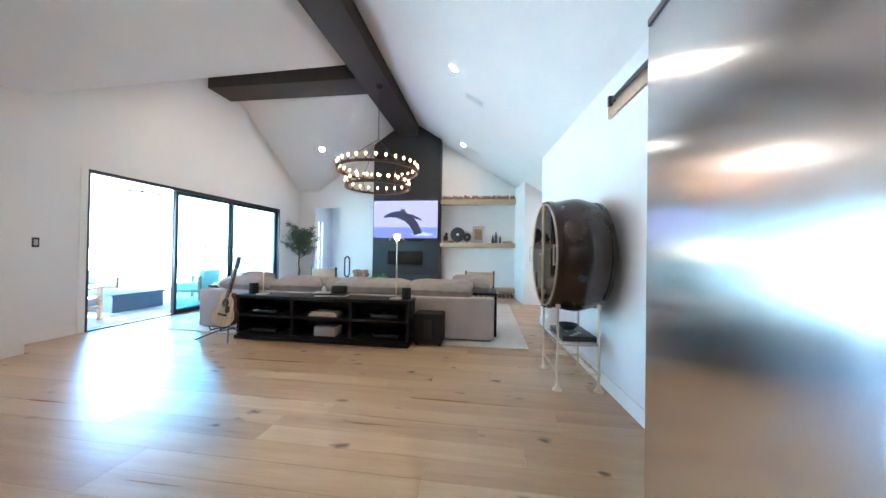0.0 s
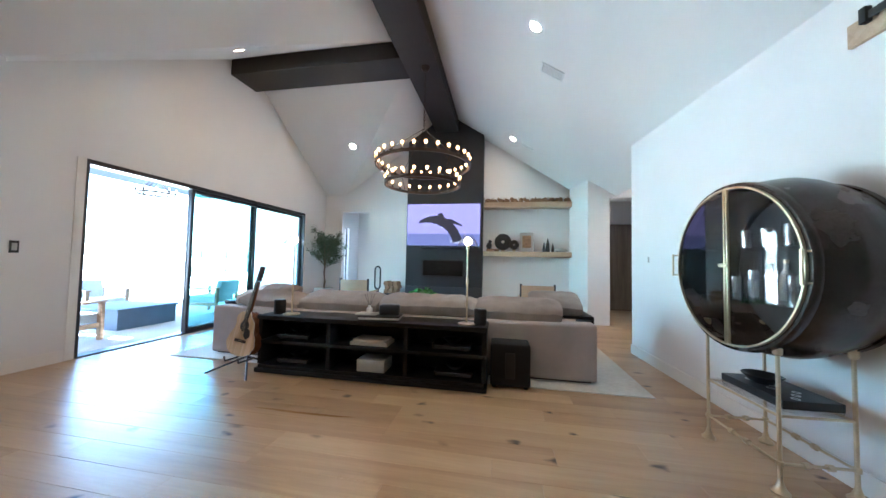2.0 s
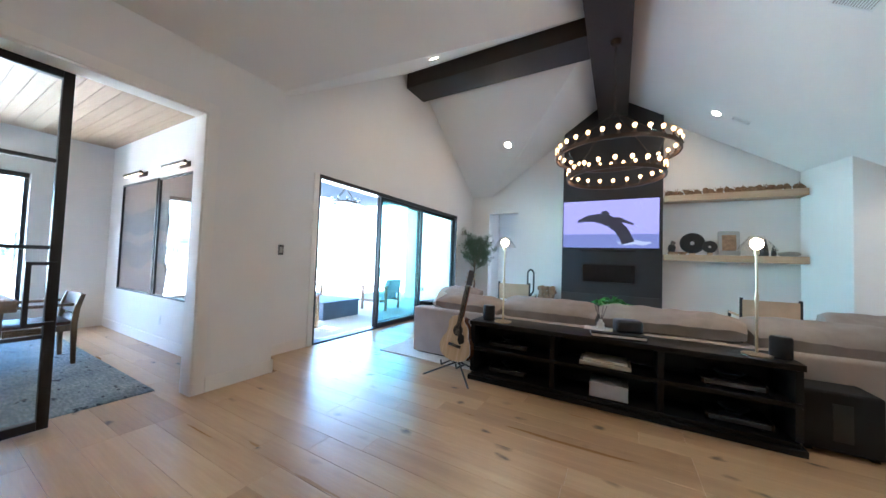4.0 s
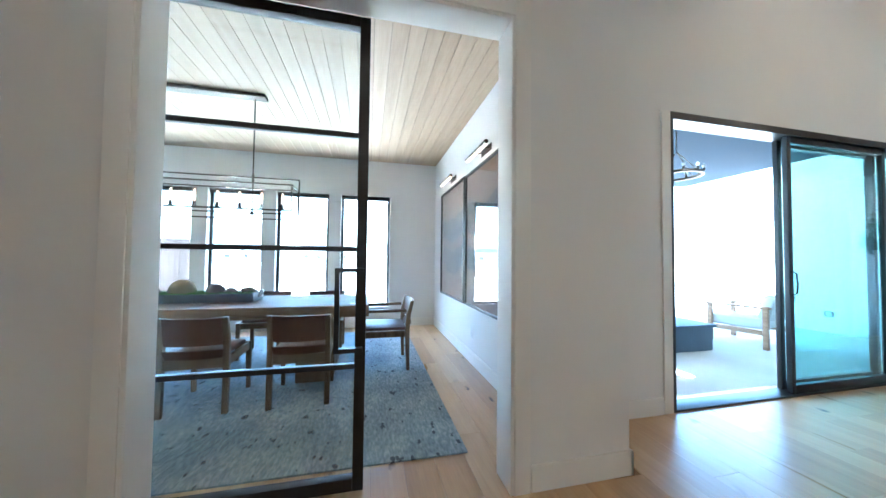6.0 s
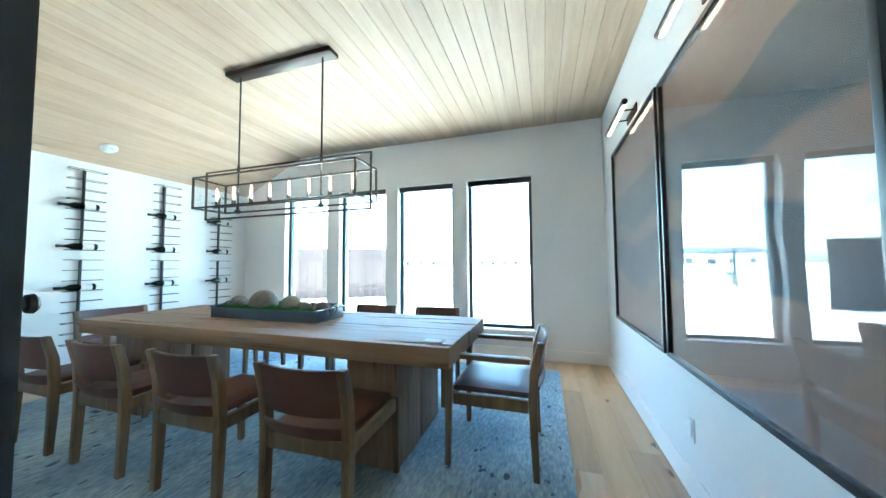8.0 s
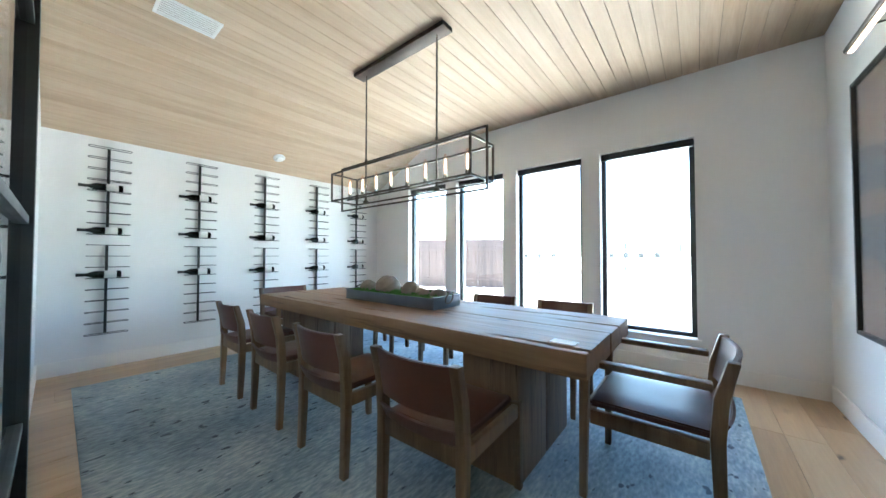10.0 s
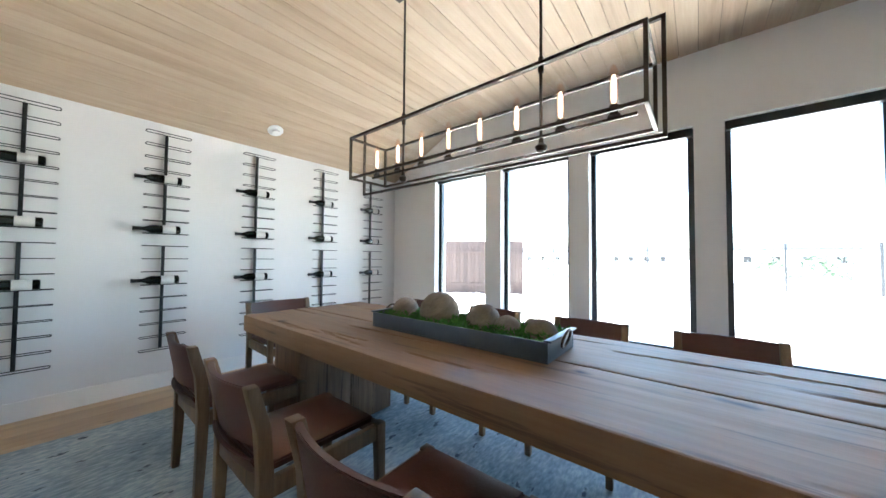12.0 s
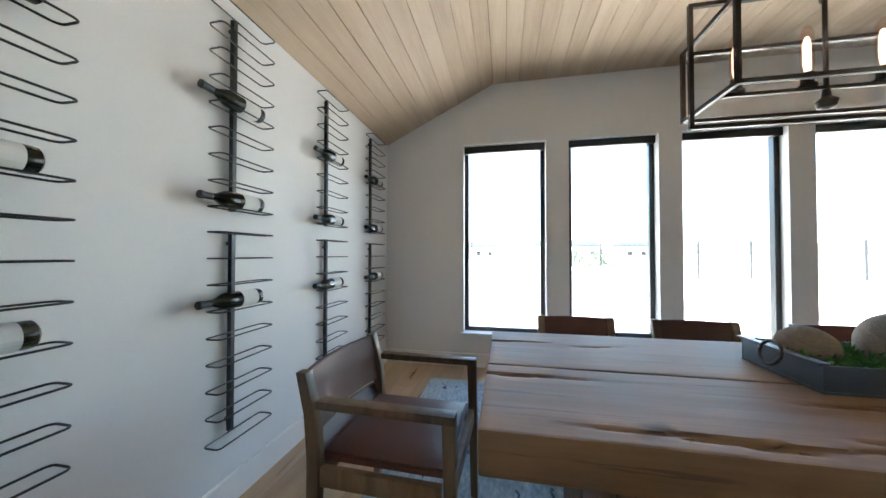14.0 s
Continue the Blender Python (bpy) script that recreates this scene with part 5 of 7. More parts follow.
# ---- guitar on a stand ----
def guitar(m):
    g = thing("acoustic_guitar", "natural spruce acoustic guitar on a black stand", "guitar", "", "", m)
    def outline(s=1.0):
        knots = ((0, 0), (0.02, 0.085), (0.1, 0.165), (0.26, 0.202), (0.42, 0.183), (0.57, 0.14), (0.68, 0.13), (0.82, 0.146), (0.94, 0.118), (0.985, 0.075), (1, 0))
        def half(z):
            for (za, wa), (zb, wb) in zip(knots, knots[1:]):
                if z <= zb:
                    u = (z - za) / (zb - za)
                    return wa + (wb - wa) * (u * u * (3 - 2 * u) if 0.1 < z < 0.94 else u)
            return 0
        pts = []
        for i in range(48):
            a = 2 * math.pi * i / 48
            z = (1 - math.cos(a)) / 2
            x = half(z) * (1 if a < math.pi else -1)
            if x > 0 and z > 0.68:
                x *= 1 - 0.62 * min(1, (z - 0.68) / 0.2) ** 1.4
            pts.append((s * x, 0.25 + s * 0.245 * (2 * z - 1)))
        return pts
    def slab(s, y0, y1):
        bm = bmesh.new()
        a = [bm.verts.new((x, y0, z)) for x, z in outline(s)]
        b = [bm.verts.new((x, y1, z)) for x, z in outline(s)]
        bm.faces.new(a[::-1])
        bm.faces.new(b)
        for i in range(48):
            bm.faces.new((a[i], a[(i + 1) % 48], b[(i + 1) % 48], b[i]))
        bmesh.ops.recalc_face_normals(bm, faces=bm.faces[:])
        return bm
    part("body_sides", slab(0.99, 0.0, 0.1), M_MAHOG, g)
    part("soundboard", slab(1.0, -0.006, -0.0005), M_SPRUCE, g, "pale spruce top")
    part("sound_hole", lathe([(0, -0.001), (0.05, -0.001), (0.05, 0.001), (0, 0.001)], 26, pose(0, -0.0085, 0.335, 90)), M_BLACK, g)
    part("rosette", lathe([(0.052, -0.001), (0.062, -0.001), (0.062, 0.001), (0.052, 0.001), (0.052, -0.001)], 26, pose(0, -0.008, 0.335, 90)), M_ROSEWOOD, g)
    part("binding", slab(1.012, 0.001, 0.008), M_LABEL, g, "cream edge binding")
    part("pickguard", prism([(0.02, 0.0), (0.09, -0.02), (0.11, -0.09), (0.06, -0.13), (0.02, -0.09)], 0, 0.002), M_BLACK, g, "", None, pose(0, -0.0065, 0.32, 90))
    part("bridge", bbox(-0.08, 0.08, -0.015, -0.0065, 0.155, 0.185, 0.003), M_ROSEWOOD, g)
    part("neck", bbox(-0.026, 0.026, -0.012, 0.016, 0.42, 0.84, 0.006), M_MAHOG, g)
    part("fretboard", bbox(-0.027, 0.027, -0.018, -0.0125, 0.36, 0.84, 0.001), M_ROSEWOOD, g)
    hd = part("headstock", bbox(-0.036, 0.036, 0.0, 0.016, 0.845, 1.02, 0.004), M_ROSEWOOD, g)
    for sx in (-1, 1):
        for k in range(3):
            bm = bmesh.new()
            rod(bm, (sx * 0.036, 0.008, 0.88 + k * 0.05), (sx * 0.058, 0.008, 0.88 + k * 0.05), 0.006, 8, 0.009)
            part("tuning_peg", bm, M_BRASS, hd)
    bm = bmesh.new()
    for k in range(6):
        x = -0.02 + k * 0.008
        rod(bm, (x, -0.016, 0.17), (x * 0.8, -0.021, 0.85), 0.0007, 4)
    part("strings", bm, M_BRASS, g)
    return g


guitar(pose(-3.525, 4.33, 0.18, -11, 6, -8))


def guitar_stand(m):
    s = thing("guitar_stand", "black folding guitar stand with splayed legs", "guitar stand", "", "", m)
    bm = bmesh.new()
    rod(bm, (0, 0.14, 0.12), (0, 0.25, 0.62), 0.011)
    part("upright", bm, M_BLACK, s)
    for a, b in (((0, 0.14, 0.16), (-0.3, -0.12, 0.012)), ((0, 0.14, 0.16), (0.3, -0.12, 0.012)), ((0, 0.14, 0.16), (0.02, 0.42, 0.012))):
        bm = bmesh.new()
        rod(bm, a, b, 0.01)
        part("leg", bm, M_BLACK, s)
    for sx in (-0.1, 0.1):
        bm = bmesh.new()
        tube(bm, [(sx * 0.3, 0.14, 0.15), (sx, 0.12, 0.15), (sx, -0.05, 0.15), (sx, -0.06, 0.2)], 0.01)
        part("cradle_arm", bm, M_BLACK, s)
    bm = bmesh.new()
    tube(bm, [(-0.06, 0.19, 0.62), (-0.06, 0.25, 0.62), (0.06, 0.25, 0.62), (0.06, 0.19, 0.62)], 0.009)
    part("neck_yoke", bm, M_BLACK, s)


guitar_stand(pose(-3.52, 4.32, -0.012, 0, 0, -8))


# ---- olive tree ----
def olive(x, y, z0):
    p = solid("plant_pot", lathe([(0, 0), (0.16, 0), (0.22, 0.06), (0.25, 0.5), (0.235, 0.51), (0.2, 0.48), (0, 0.47)], 28), M_TERRA, "round grey stone planter on the floor", "planter", "", "", pose(x, y, 0))
    t = thing("olive_tree", "small potted olive tree with sparse grey-green leaves", "tree", "", "", pose(x, y, 0.46) @ Matrix.Scale(1.08, 4))
    r = random.Random(11)
    bm = bmesh.new()
    trunk = [(0, 0, 0), (0.02, 0.01, 0.2), (-0.015, 0.02, 0.4), (0.02, 0, 0.7), (0.0, -0.02, 1.1)]
    tube(bm, trunk, [0.028, 0.024, 0.021, 0.018, 0.012], 8)
    tips = []
    for i in range(20):
        z = r.uniform(0.5, 0.95)
        a, lean, ln_ = i * 2.4 + r.uniform(-0.3, 0.3), r.uniform(0.15, 1.25), r.uniform(0.35, 0.62)
        p0 = Vector((0, 0, z))
        d = Vector((math.cos(a) * math.sin(lean), math.sin(a) * math.sin(lean), math.cos(lean)))
        p1 = p0 + d * ln_ * 0.5 + Vector((0, 0, 0.04))
        p2 = p0 + d * ln_ + Vector((0, 0, 0.12))
        tube(bm, [p0, p1, p2], [0.009, 0.006, 0.002], 5)
        tips.append((p0, p1, p2))
        for k in range(4):
            q0 = p0.lerp(p2, r.uniform(0.35, 0.95))
            q1 = q0 + Vector((r.uniform(-0.18, 0.18), r.uniform(-0.18, 0.18), r.uniform(-0.02, 0.2)))
            tube(bm, [q0, (q0 + q1) / 2 + Vector((0, 0, 0.015)), q1], [0.004, 0.003, 0.0012], 4)
            tips.append((q0, (q0 + q1) / 2, q1))
    part("trunk", bm, M_BARK, t)
    vs, fs = [], []
    for p0, p1, p2 in tips:
        for k in range(60):
            c = p0.lerp(p2, r.uniform(0.3, 1.05)) + Vector((r.gauss(0, 0.03), r.gauss(0, 0.03), r.gauss(0, 0.03)))
            d = Vector((r.uniform(-1, 1), r.uniform(-1, 1), r.uniform(-0.5, 0.9))).normalized()
            u = d.cross(Vector((r.uniform(-1, 1), r.uniform(-1, 1), r.uniform(-1, 1)))).normalized()
            ln2, w = r.uniform(0.04, 0.075), r.uniform(0.007, 0.012)
            b = len(vs)
            vs += [c, c + d * ln2 * 0.5 + u * w, c + d * ln2, c + d * ln2 * 0.5 - u * w]
            fs.append((b, b + 1, b + 2, b + 3))
    me = bpy.data.meshes.new("crown")
    me.from_pydata([tuple(v) for v in vs], [], fs)
    me.materials.append(M_LEAF)
    o = new("crown", me)
    o.parent = t


olive(-5.38, 9.12, 0)


# ---- drum cabinet ----
def drum_cabinet():
    d = thing("drum_cabinet", "dark metal drum bar cabinet on a brass stand", "cabinet", "", "", pose(1.085, 3.68, 0, 0, 0, 3))
    zc, R = 1.285, 0.54
    M = pose(0, 0, zc, 0, 90, 0)
    part("drum", lathe([(R * 0.97, -0.22), (R * 0.985, -0.2), (R * 1.04, -0.05), (R * 1.055, 0.01), (R * 1.045, 0.06), (R * 0.99, 0.16), (R * 0.955, 0.222), (0, 0.222)], 64, M), M_DRUM, d)
    part("hoop", lathe([(R * 0.94, -0.26), (R * 1.0, -0.26), (R * 1.01, -0.24), (R * 1.01, -0.215), (R * 0.94, -0.215), (R * 0.94, -0.26)], 64, M), M_DRUM, d)
    part("hoop", lathe([(R * 0.95, 0.195), (R * 0.985, 0.195), (R * 0.985, 0.228), (R * 0.95, 0.228), (R * 0.95, 0.195)], 64, M), M_DRUM, d)
    rivet = to_mesh("rivet", lathe([(0, -0.266), (0.006, -0.264), (0.007, -0.26), (0, -0.26)], 8, pose(0, 0, 0, 0, 90, 0)), M_DRUM)
    for i in range(24):
        ra = 2 * math.pi * (i + 0.5) / 24
        o = new("rivet", rivet)
        o.parent = d
        o.matrix_basis = pose(0, R * 0.985 * math.cos(ra), zc + R * 0.985 * math.sin(ra))
    part("inner_back", lathe([(0, 0.17), (R * 0.92, 0.17), (R * 0.92, 0.18), (0, 0.18)], 48, M), M_CABBACK, d)
    fr = part("door_ring", lathe([(R * 0.94, -0.276), (R * 0.96, -0.276), (R * 0.962, -0.262), (R * 0.94, -0.262), (R * 0.94, -0.276)], 64, M), M_BRASS, d, "brass door rim")
    for sy in (-0.012, 0.012):
        part("door_mullion", bbox(-0.28, -0.265, sy - 0.006, sy + 0.006, zc - R * 0.94, zc + R * 0.94, 0.002), M_BRASS, d, "brass centre bar")
    part("door_glass", lathe([(0, -0.268), (R * 0.94, -0.268), (R * 0.94, -0.264), (0, -0.264)], 48, M), M_GLASS, d)
    part("latch", bbox(-0.3, -0.286, -0.035, 0.035, zc - 0.01, zc + 0.015, 0.003), M_BRASS, d)
    for sy in (-1, 1):
        bm = bmesh.new()
        for za in (-0.085, 0.075):
            box(bm, -0.3, -0.262, sy * R * 0.985 - 0.005, sy * R * 0.985 + 0.005, zc + za, zc + za + 0.01)
        box(bm, -0.308, -0.298, sy * R * 0.985 - 0.006, sy * R * 0.985 + 0.006, zc - 0.09, zc + 0.09)
        part("handle", bm, M_BRASS, d, "slim brass bracket handle")
        bm = bmesh.new()
        for za in (-0.97, 0.97):
            box(bm, -0.275, -0.24, sy * 0.03 - 0.006, sy * 0.03 + 0.006, zc + R * za - 0.01, zc + R * za + 0.01)
        part("clip", bm, M_DRUM, d)
    for z in (zc - 0.22, zc + 0.12):
        h = math.sqrt((R * 0.92) ** 2 - (z - zc) ** 2)
        part("glass_shelf", bbox(-0.2, 0.165, -h, h, z - 0.004, z + 0.004, 0), M_GLASS, d)
    legs = [(-0.18, -0.24), (-0.18, 0.33), (0.2, -0.24), (0.2, 0.33)]
    for x, y in legs:
        zt = zc - math.sqrt(R * R - y * y) + 0.03
        part("leg", lathe([(0, 0), (0.042, 0), (0.044, 0.012), (0.026, 0.03), (0.017, 0.055), (0.011, 0.08), (0.011, 0.15), (0.018, 0.155), (0.018, 0.18), (0.0105, 0.185), (0.0105, zt - 0.06), (0.022, zt - 0.05), (0.024, zt), (0, zt)], 18, Matrix.Translation((x, y, 0))), M_BRASS, d)
    for a, b in ((0, 1), (2, 3), (0, 2), (1, 3)):
        for z in (0.165, 0.43):
            if z > 0.4 and (a, b) not in ((0, 1), (2, 3), (0, 2), (1, 3)):
                continue
            bm = bmesh.new()
            p, q = Vector((*legs[a], z)), Vector((*legs[b], z))
            rod(bm, p, q, 0.008, 10)
            if z < 0.3:
                mid = (p + q) / 2
                dr = (q - p).normalized()
                for o in (-0.06, 0.06):
                    rod(bm, mid + dr * (o - 0.014), mid + dr * (o + 0.014), 0.018, 10)
            part("stretcher", bm, M_BRASS, d)
    part("lower_shelf", bbox(-0.18, 0.2, -0.24, 0.33, 0.441, 0.451, 0.002), M_GLASS, d, "clear glass shelf")
    dm = d.matrix_basis
    r = random.Random(3)
    for z in (zc - 0.215, zc + 0.125):
        for i in range(9 if z > zc else 10):
            y = -0.32 + i * (0.08 if z > zc else 0.072)
            if abs(y) > 0.36:
                continue
            hgt = r.uniform(0.09, 0.15) if z > zc else r.uniform(0.12, 0.2)
            solid("drinking_glass", lathe([(0, 0), (0.028, 0), (0.034, hgt), (0.031, hgt), (0.025, 0.008), (0, 0.008)], 14), M_WARE, "clear drinking glass inside the drum cabinet", "glass", "glasses in the cabinet", "", dm @ pose(-0.03 + 0.06 * (i % 2), y, z))
    for i, y in enumerate((-0.12, 0.0, 0.11)):
        b = thing("spirit_bottle", "bottle with a metal cap inside the drum cabinet", "bottle", "bottles in the cabinet", "", dm @ pose(0.08, y, zc - 0.2155))
        part("body", lathe([(0, 0), (0.036, 0), (0.038, 0.15), (0.02, 0.19), (0.013, 0.2), (0.013, 0.24), (0, 0.24)], 16), (M_BOTTLE, M_GREYBOX, M_BOTTLE)[i], b)
        part("cap", lathe([(0, 0.241), (0.015, 0.241), (0.015, 0.265), (0, 0.265)], 14), M_BRASS, b)
    tr = thing("serving_tray", "black square tray with white pattern on the lower shelf", "tray", "", "", dm @ pose(0.04, 0.045, 0.452, 0, 0, 0))
    part("tray_base", bbox(-0.16, 0.16, -0.24, 0.24, 0, 0.05, 0.004), M_BLACK, tr)
    for i in range(7):
        y = -0.2 + i * 0.055
        part("white_motif", lathe([(0.012, 0), (0.022, 0), (0.022, 0.001), (0.012, 0.001), (0.012, 0)], 12, Matrix.Translation((-0.06 + 0.05 * (i % 3), y, 0.0505))), M_LABEL, tr)
    solid("small_stone_bowl", lathe([(0, 0), (0.06, 0), (0.11, 0.05), (0.1, 0.055), (0.055, 0.015), (0, 0.012)], 24), M_CERAMIC, "dark footed bowl on the tray", "bowl", "", "", dm @ pose(0.02, 0.12, 0.503))


drum_cabinet()

# ---- dining table ----
RUGZ = 0.013
solid("dining_rug", bbox(-9.02, -5.6, -2.0, 2.49, 0.0, 0.012, 0.004), M_RUG, "large blue-grey distressed rug under the dining table", "rug")


def slab_top(x0, x1, y0, y1, z0, z1, seed):
    bm = bmesh.new()
    nx, ny = 44, 120
    rc = random.Random(60 + seed)
    splits = [(rc.uniform(x0 + 0.04, x1 - 0.04), rc.uniform(y0 + 0.1, y1 - 0.3), rc.uniform(0.12, 0.4), rc.uniform(0.002, 0.006), rc.uniform(-0.03, 0.03)) for k in range(8)]
    splits += [(rc.uniform(x0 + 0.05, x1 - 0.05), e, rc.uniform(0.3, 0.6), 0.009, rc.uniform(-0.02, 0.02)) for e in (y0, y1)]
    def h(x, y):
        v = 0.0014 * noise.noise(Vector((x * 14, y * 1.6, seed))) + 0.0007 * noise.noise(Vector((x * 50, y * 3, seed + 5)))
        for cx, cy, ln, wd, sk in splits:
            u = abs(y - cy) / ln
            if u < 1:
                off = abs(x - cx - sk * (y - cy) / ln - 0.01 * noise.noise(Vector((y * 5, cx * 9, seed))))
                half = wd * (1 - u * u) + 0.003
                if off < half:
                    v -= 0.012 * (1 - u * u)
        return v
    top = [[bm.verts.new((x0 + (x1 - x0) * i / nx, y0 + (y1 - y0) * j / ny, z1 + h(x0 + (x1 - x0) * i / nx, y0 + (y1 - y0) * j / ny))) for j in range(ny + 1)] for i in range(nx + 1)]
    bot = [[bm.verts.new((x0 + (x1 - x0) * i / nx, y0 + (y1 - y0) * j / ny, z0)) for j in range(ny + 1)] for i in range(nx + 1)]
    for i in range(nx):
        for j in range(ny):
            bm.faces.new((top[i][j], top[i + 1][j], top[i + 1][j + 1], top[i][j + 1]))
            bm.faces.new((bot[i][j], bot[i][j + 1], bot[i + 1][j + 1], bot[i + 1][j]))
    edge = []
    for j in range(ny):
        bm.faces.new((top[0][j], top[0][j + 1], bot[0][j + 1], bot[0][j]))
        bm.faces.new((top[nx][j], bot[nx][j], bot[nx][j + 1], top[nx][j + 1]))
    for i in range(nx):
        bm.faces.new((top[i][0], bot[i][0], bot[i + 1][0], top[i + 1][0]))
        bm.faces.new((top[i][ny], top[i + 1][ny], bot[i + 1][ny], bot[i][ny]))
    bmesh.ops.recalc_face_normals(bm, faces=bm.faces[:])
    rim = [e for e in bm.edges if len(e.link_faces) == 2 and e.calc_face_angle() > 1.2]
    bmesh.ops.bevel(bm, geom=rim, offset=0.008, segments=2, affect="EDGES", profile=0.6)
    return bm


def dining_table():
    t = thing("dining_table", "long rustic reclaimed beam dining table on block pedestals", "dining table")
    x0, x1, y0, y1 = -7.88, -6.875, -1.385, 1.87
    z0, z1 = 0.645, 0.758
    part("tabletop_slab", slab_top(x0, -7.355, y0, y1, z0, z1 - 0.004, 1), M_TABLE, t)
    part("tabletop_slab", slab_top(-7.335, x1, y0, y1, z0, z1, 2), M_TABLE, t)
    part("batten", bbox(-7.5, -7.2, y0 + 0.5, y0 + 0.62, z0 - 0.03, z0 - 0.001, 0.003), M_TABLEG, t)
    for yc in (1.36, -0.88):
        for k in range(2):
            xa = -7.7 + k * 0.375
            part("pedestal_block", bbox(xa, xa + 0.37, yc - 0.17, yc + 0.17, RUGZ, z0 - 0.001, 0.012, 2), M_TABLEG, t)


dining_table()


# ---- dining chairs ----
def curved_back(w, z0, z1, depth, th):
    bm = bmesh.new()
    n = 10
    ring = []
    for i in range(n + 1):
        u = -1 + 2 * i / n
        yy = -depth * (1 - u * u)
        ring.append([(w / 2 * u, yy - th / 2), (w / 2 * u, yy + th / 2)])
    vs = [[[bm.verts.new((p[0], p[1] + (-0.04 if z == z1 else 0.0), z)) for p in r] for r in ring] for z in (z0, z1)]
    for i in range(n):
        for s in (0, 1):
            a, b = vs[0][i][s], vs[0][i + 1][s]
            c, d = vs[1][i + 1][s], vs[1][i][s]
            bm.faces.new((a, b, c, d) if s == 0 else (d, c, b, a))
        for lv in (0, 1):
            a, b, c, d = vs[lv][i][0], vs[lv][i][1], vs[lv][i + 1][1], vs[lv][i + 1][0]
            bm.faces.new((a, b, c, d) if lv == 0 else (d, c, b, a))
    for i in (0, n):
        bm.faces.new((vs[0][i][0], vs[0][i][1], vs[1][i][1], vs[1][i][0]))
    bmesh.ops.recalc_face_normals(bm, faces=bm.faces[:])
    bmesh.ops.bevel(bm, geom=[e for e in bm.edges if len(e.link_faces) == 2 and e.calc_face_angle() > 1.0], offset=0.004, segments=2, affect="EDGES")
    return bm


def taper_leg(x, y, z1, w0, w1, dx=0.0, dy=0.0):
    bm = bmesh.new()
    lo = [bm.verts.new((x + dx + a * w0 / 2, y + dy + b * w0 / 2, 0)) for a, b in ((-1, -1), (1, -1), (1, 1), (-1, 1))]
    hi = [bm.verts.new((x + a * w1 / 2, y + b * w1 / 2, z1)) for a, b in ((-1, -1), (1, -1), (1, 1), (-1, 1))]
    bm.faces.new(lo[::-1])
    bm.faces.new(hi)
    for i in range(4):
        bm.faces.new((lo[i], lo[(i + 1) % 4], hi[(i + 1) % 4], hi[i]))
    bevel(bm, 0.006, 2)
    return bm


def post_back(x, y, top):
    """Back post: leg that splays out below and leans back above the seat."""
    bm = bmesh.new()
    sec = [(0.0, y - 0.012, 0.034), (0.22, y - 0.004, 0.042), (0.44, y, 0.048), (0.6, y - 0.012, 0.048), (top, y - 0.05, 0.04)]
    rings = []
    for z, yy, w in sec:
        rings.append([bm.verts.new((x + a * 0.021, yy + b * w / 2, z)) for a, b in ((-1, -1), (1, -1), (1, 1), (-1, 1))])
    bm.faces.new(rings[0][::-1])
    bm.faces.new(rings[-1])
    for r0, r1 in zip(rings, rings[1:]):
        for i in range(4):
            bm.faces.new((r0[i], r0[(i + 1) % 4], r1[(i + 1) % 4], r1[i]))
    bevel(bm, 0.006, 2)
    return bm


def seat_pad(w, d, z):
    bm = bbox(-w / 2, w / 2, -d / 2, d / 2, 0, 0.05, 0)
    bmesh.ops.subdivide_edges(bm, edges=bm.edges[:], cuts=7, use_grid_fill=True)
    for v in bm.verts:
        u, s = v.co.x / (w / 2), v.co.y / (d / 2)
        if v.co.z > 0.02:
            v.co.z -= 0.02 * max(abs(u), abs(s)) ** 5 + 0.006 * (1 - u * u) * (1 - s * s)
        v.co.z += z
    bmesh.ops.bevel(bm, geom=[e for e in bm.edges if len(e.link_faces) == 2 and e.calc_face_angle() > 0.9], offset=0.008, segments=2, affect="EDGES")
    return bm


def dining_chair(m, arms=False, group="chairs along the dining table"):
    """Faces local +y, with the back at -y."""
    name = "dining_armchair" if arms else "dining_chair"
    c = thing(name, "oak dining %s with brown leather seat and curved back" % ("armchair" if arms else "chair"), "chair", group, "", m)
    W, top = (0.27 if arms else 0.218), 0.748
    D0, D1 = -0.235, 0.245
    for sx in (-W, W):
        part("back_leg", post_back(sx, D0, top), M_CHAIR, c)
        part("front_leg", taper_leg(sx, D1, 0.655 if arms else 0.43, 0.034, 0.044, 0, 0.012), M_CHAIR, c)
        part("side_rail", bbox(sx - 0.014, sx + 0.014, D0 + 0.024, D1 - 0.024, 0.36, 0.425, 0.004), M_CHAIR, c)
        if arms:
            part("armrest", bbox(sx - 0.026, sx + 0.026, D0 + 0.012, D1 + 0.022, 0.628, 0.658, 0.007), M_CHAIR, c)
    part("front_rail", bbox(-W + 0.022, W - 0.022, D1 - 0.014, D1 + 0.014, 0.36, 0.425, 0.004), M_CHAIR, c)
    part("back_rail", bbox(-W + 0.021, W - 0.021, D0 - 0.014, D0 + 0.014, 0.35, 0.425, 0.004), M_CHAIR, c)
    part("seat", seat_pad(2 * W - 0.046, 0.46, 0.426), M_LEATHER, c, "brown leather seat pad")
    part("backrest", curved_back(2 * W - 0.03, 0.53, top - 0.005, 0.035, 0.022), M_LEATHER, c, "brown leather wrapped backrest", None, pose(0, D0 - 0.008, 0))
    part("back_slat", curved_back(2 * W - 0.03, 0.425, 0.5, 0.03, 0.016), M_LEATHER, c, "", None, pose(0, D0 + 0.008, 0))
    return c


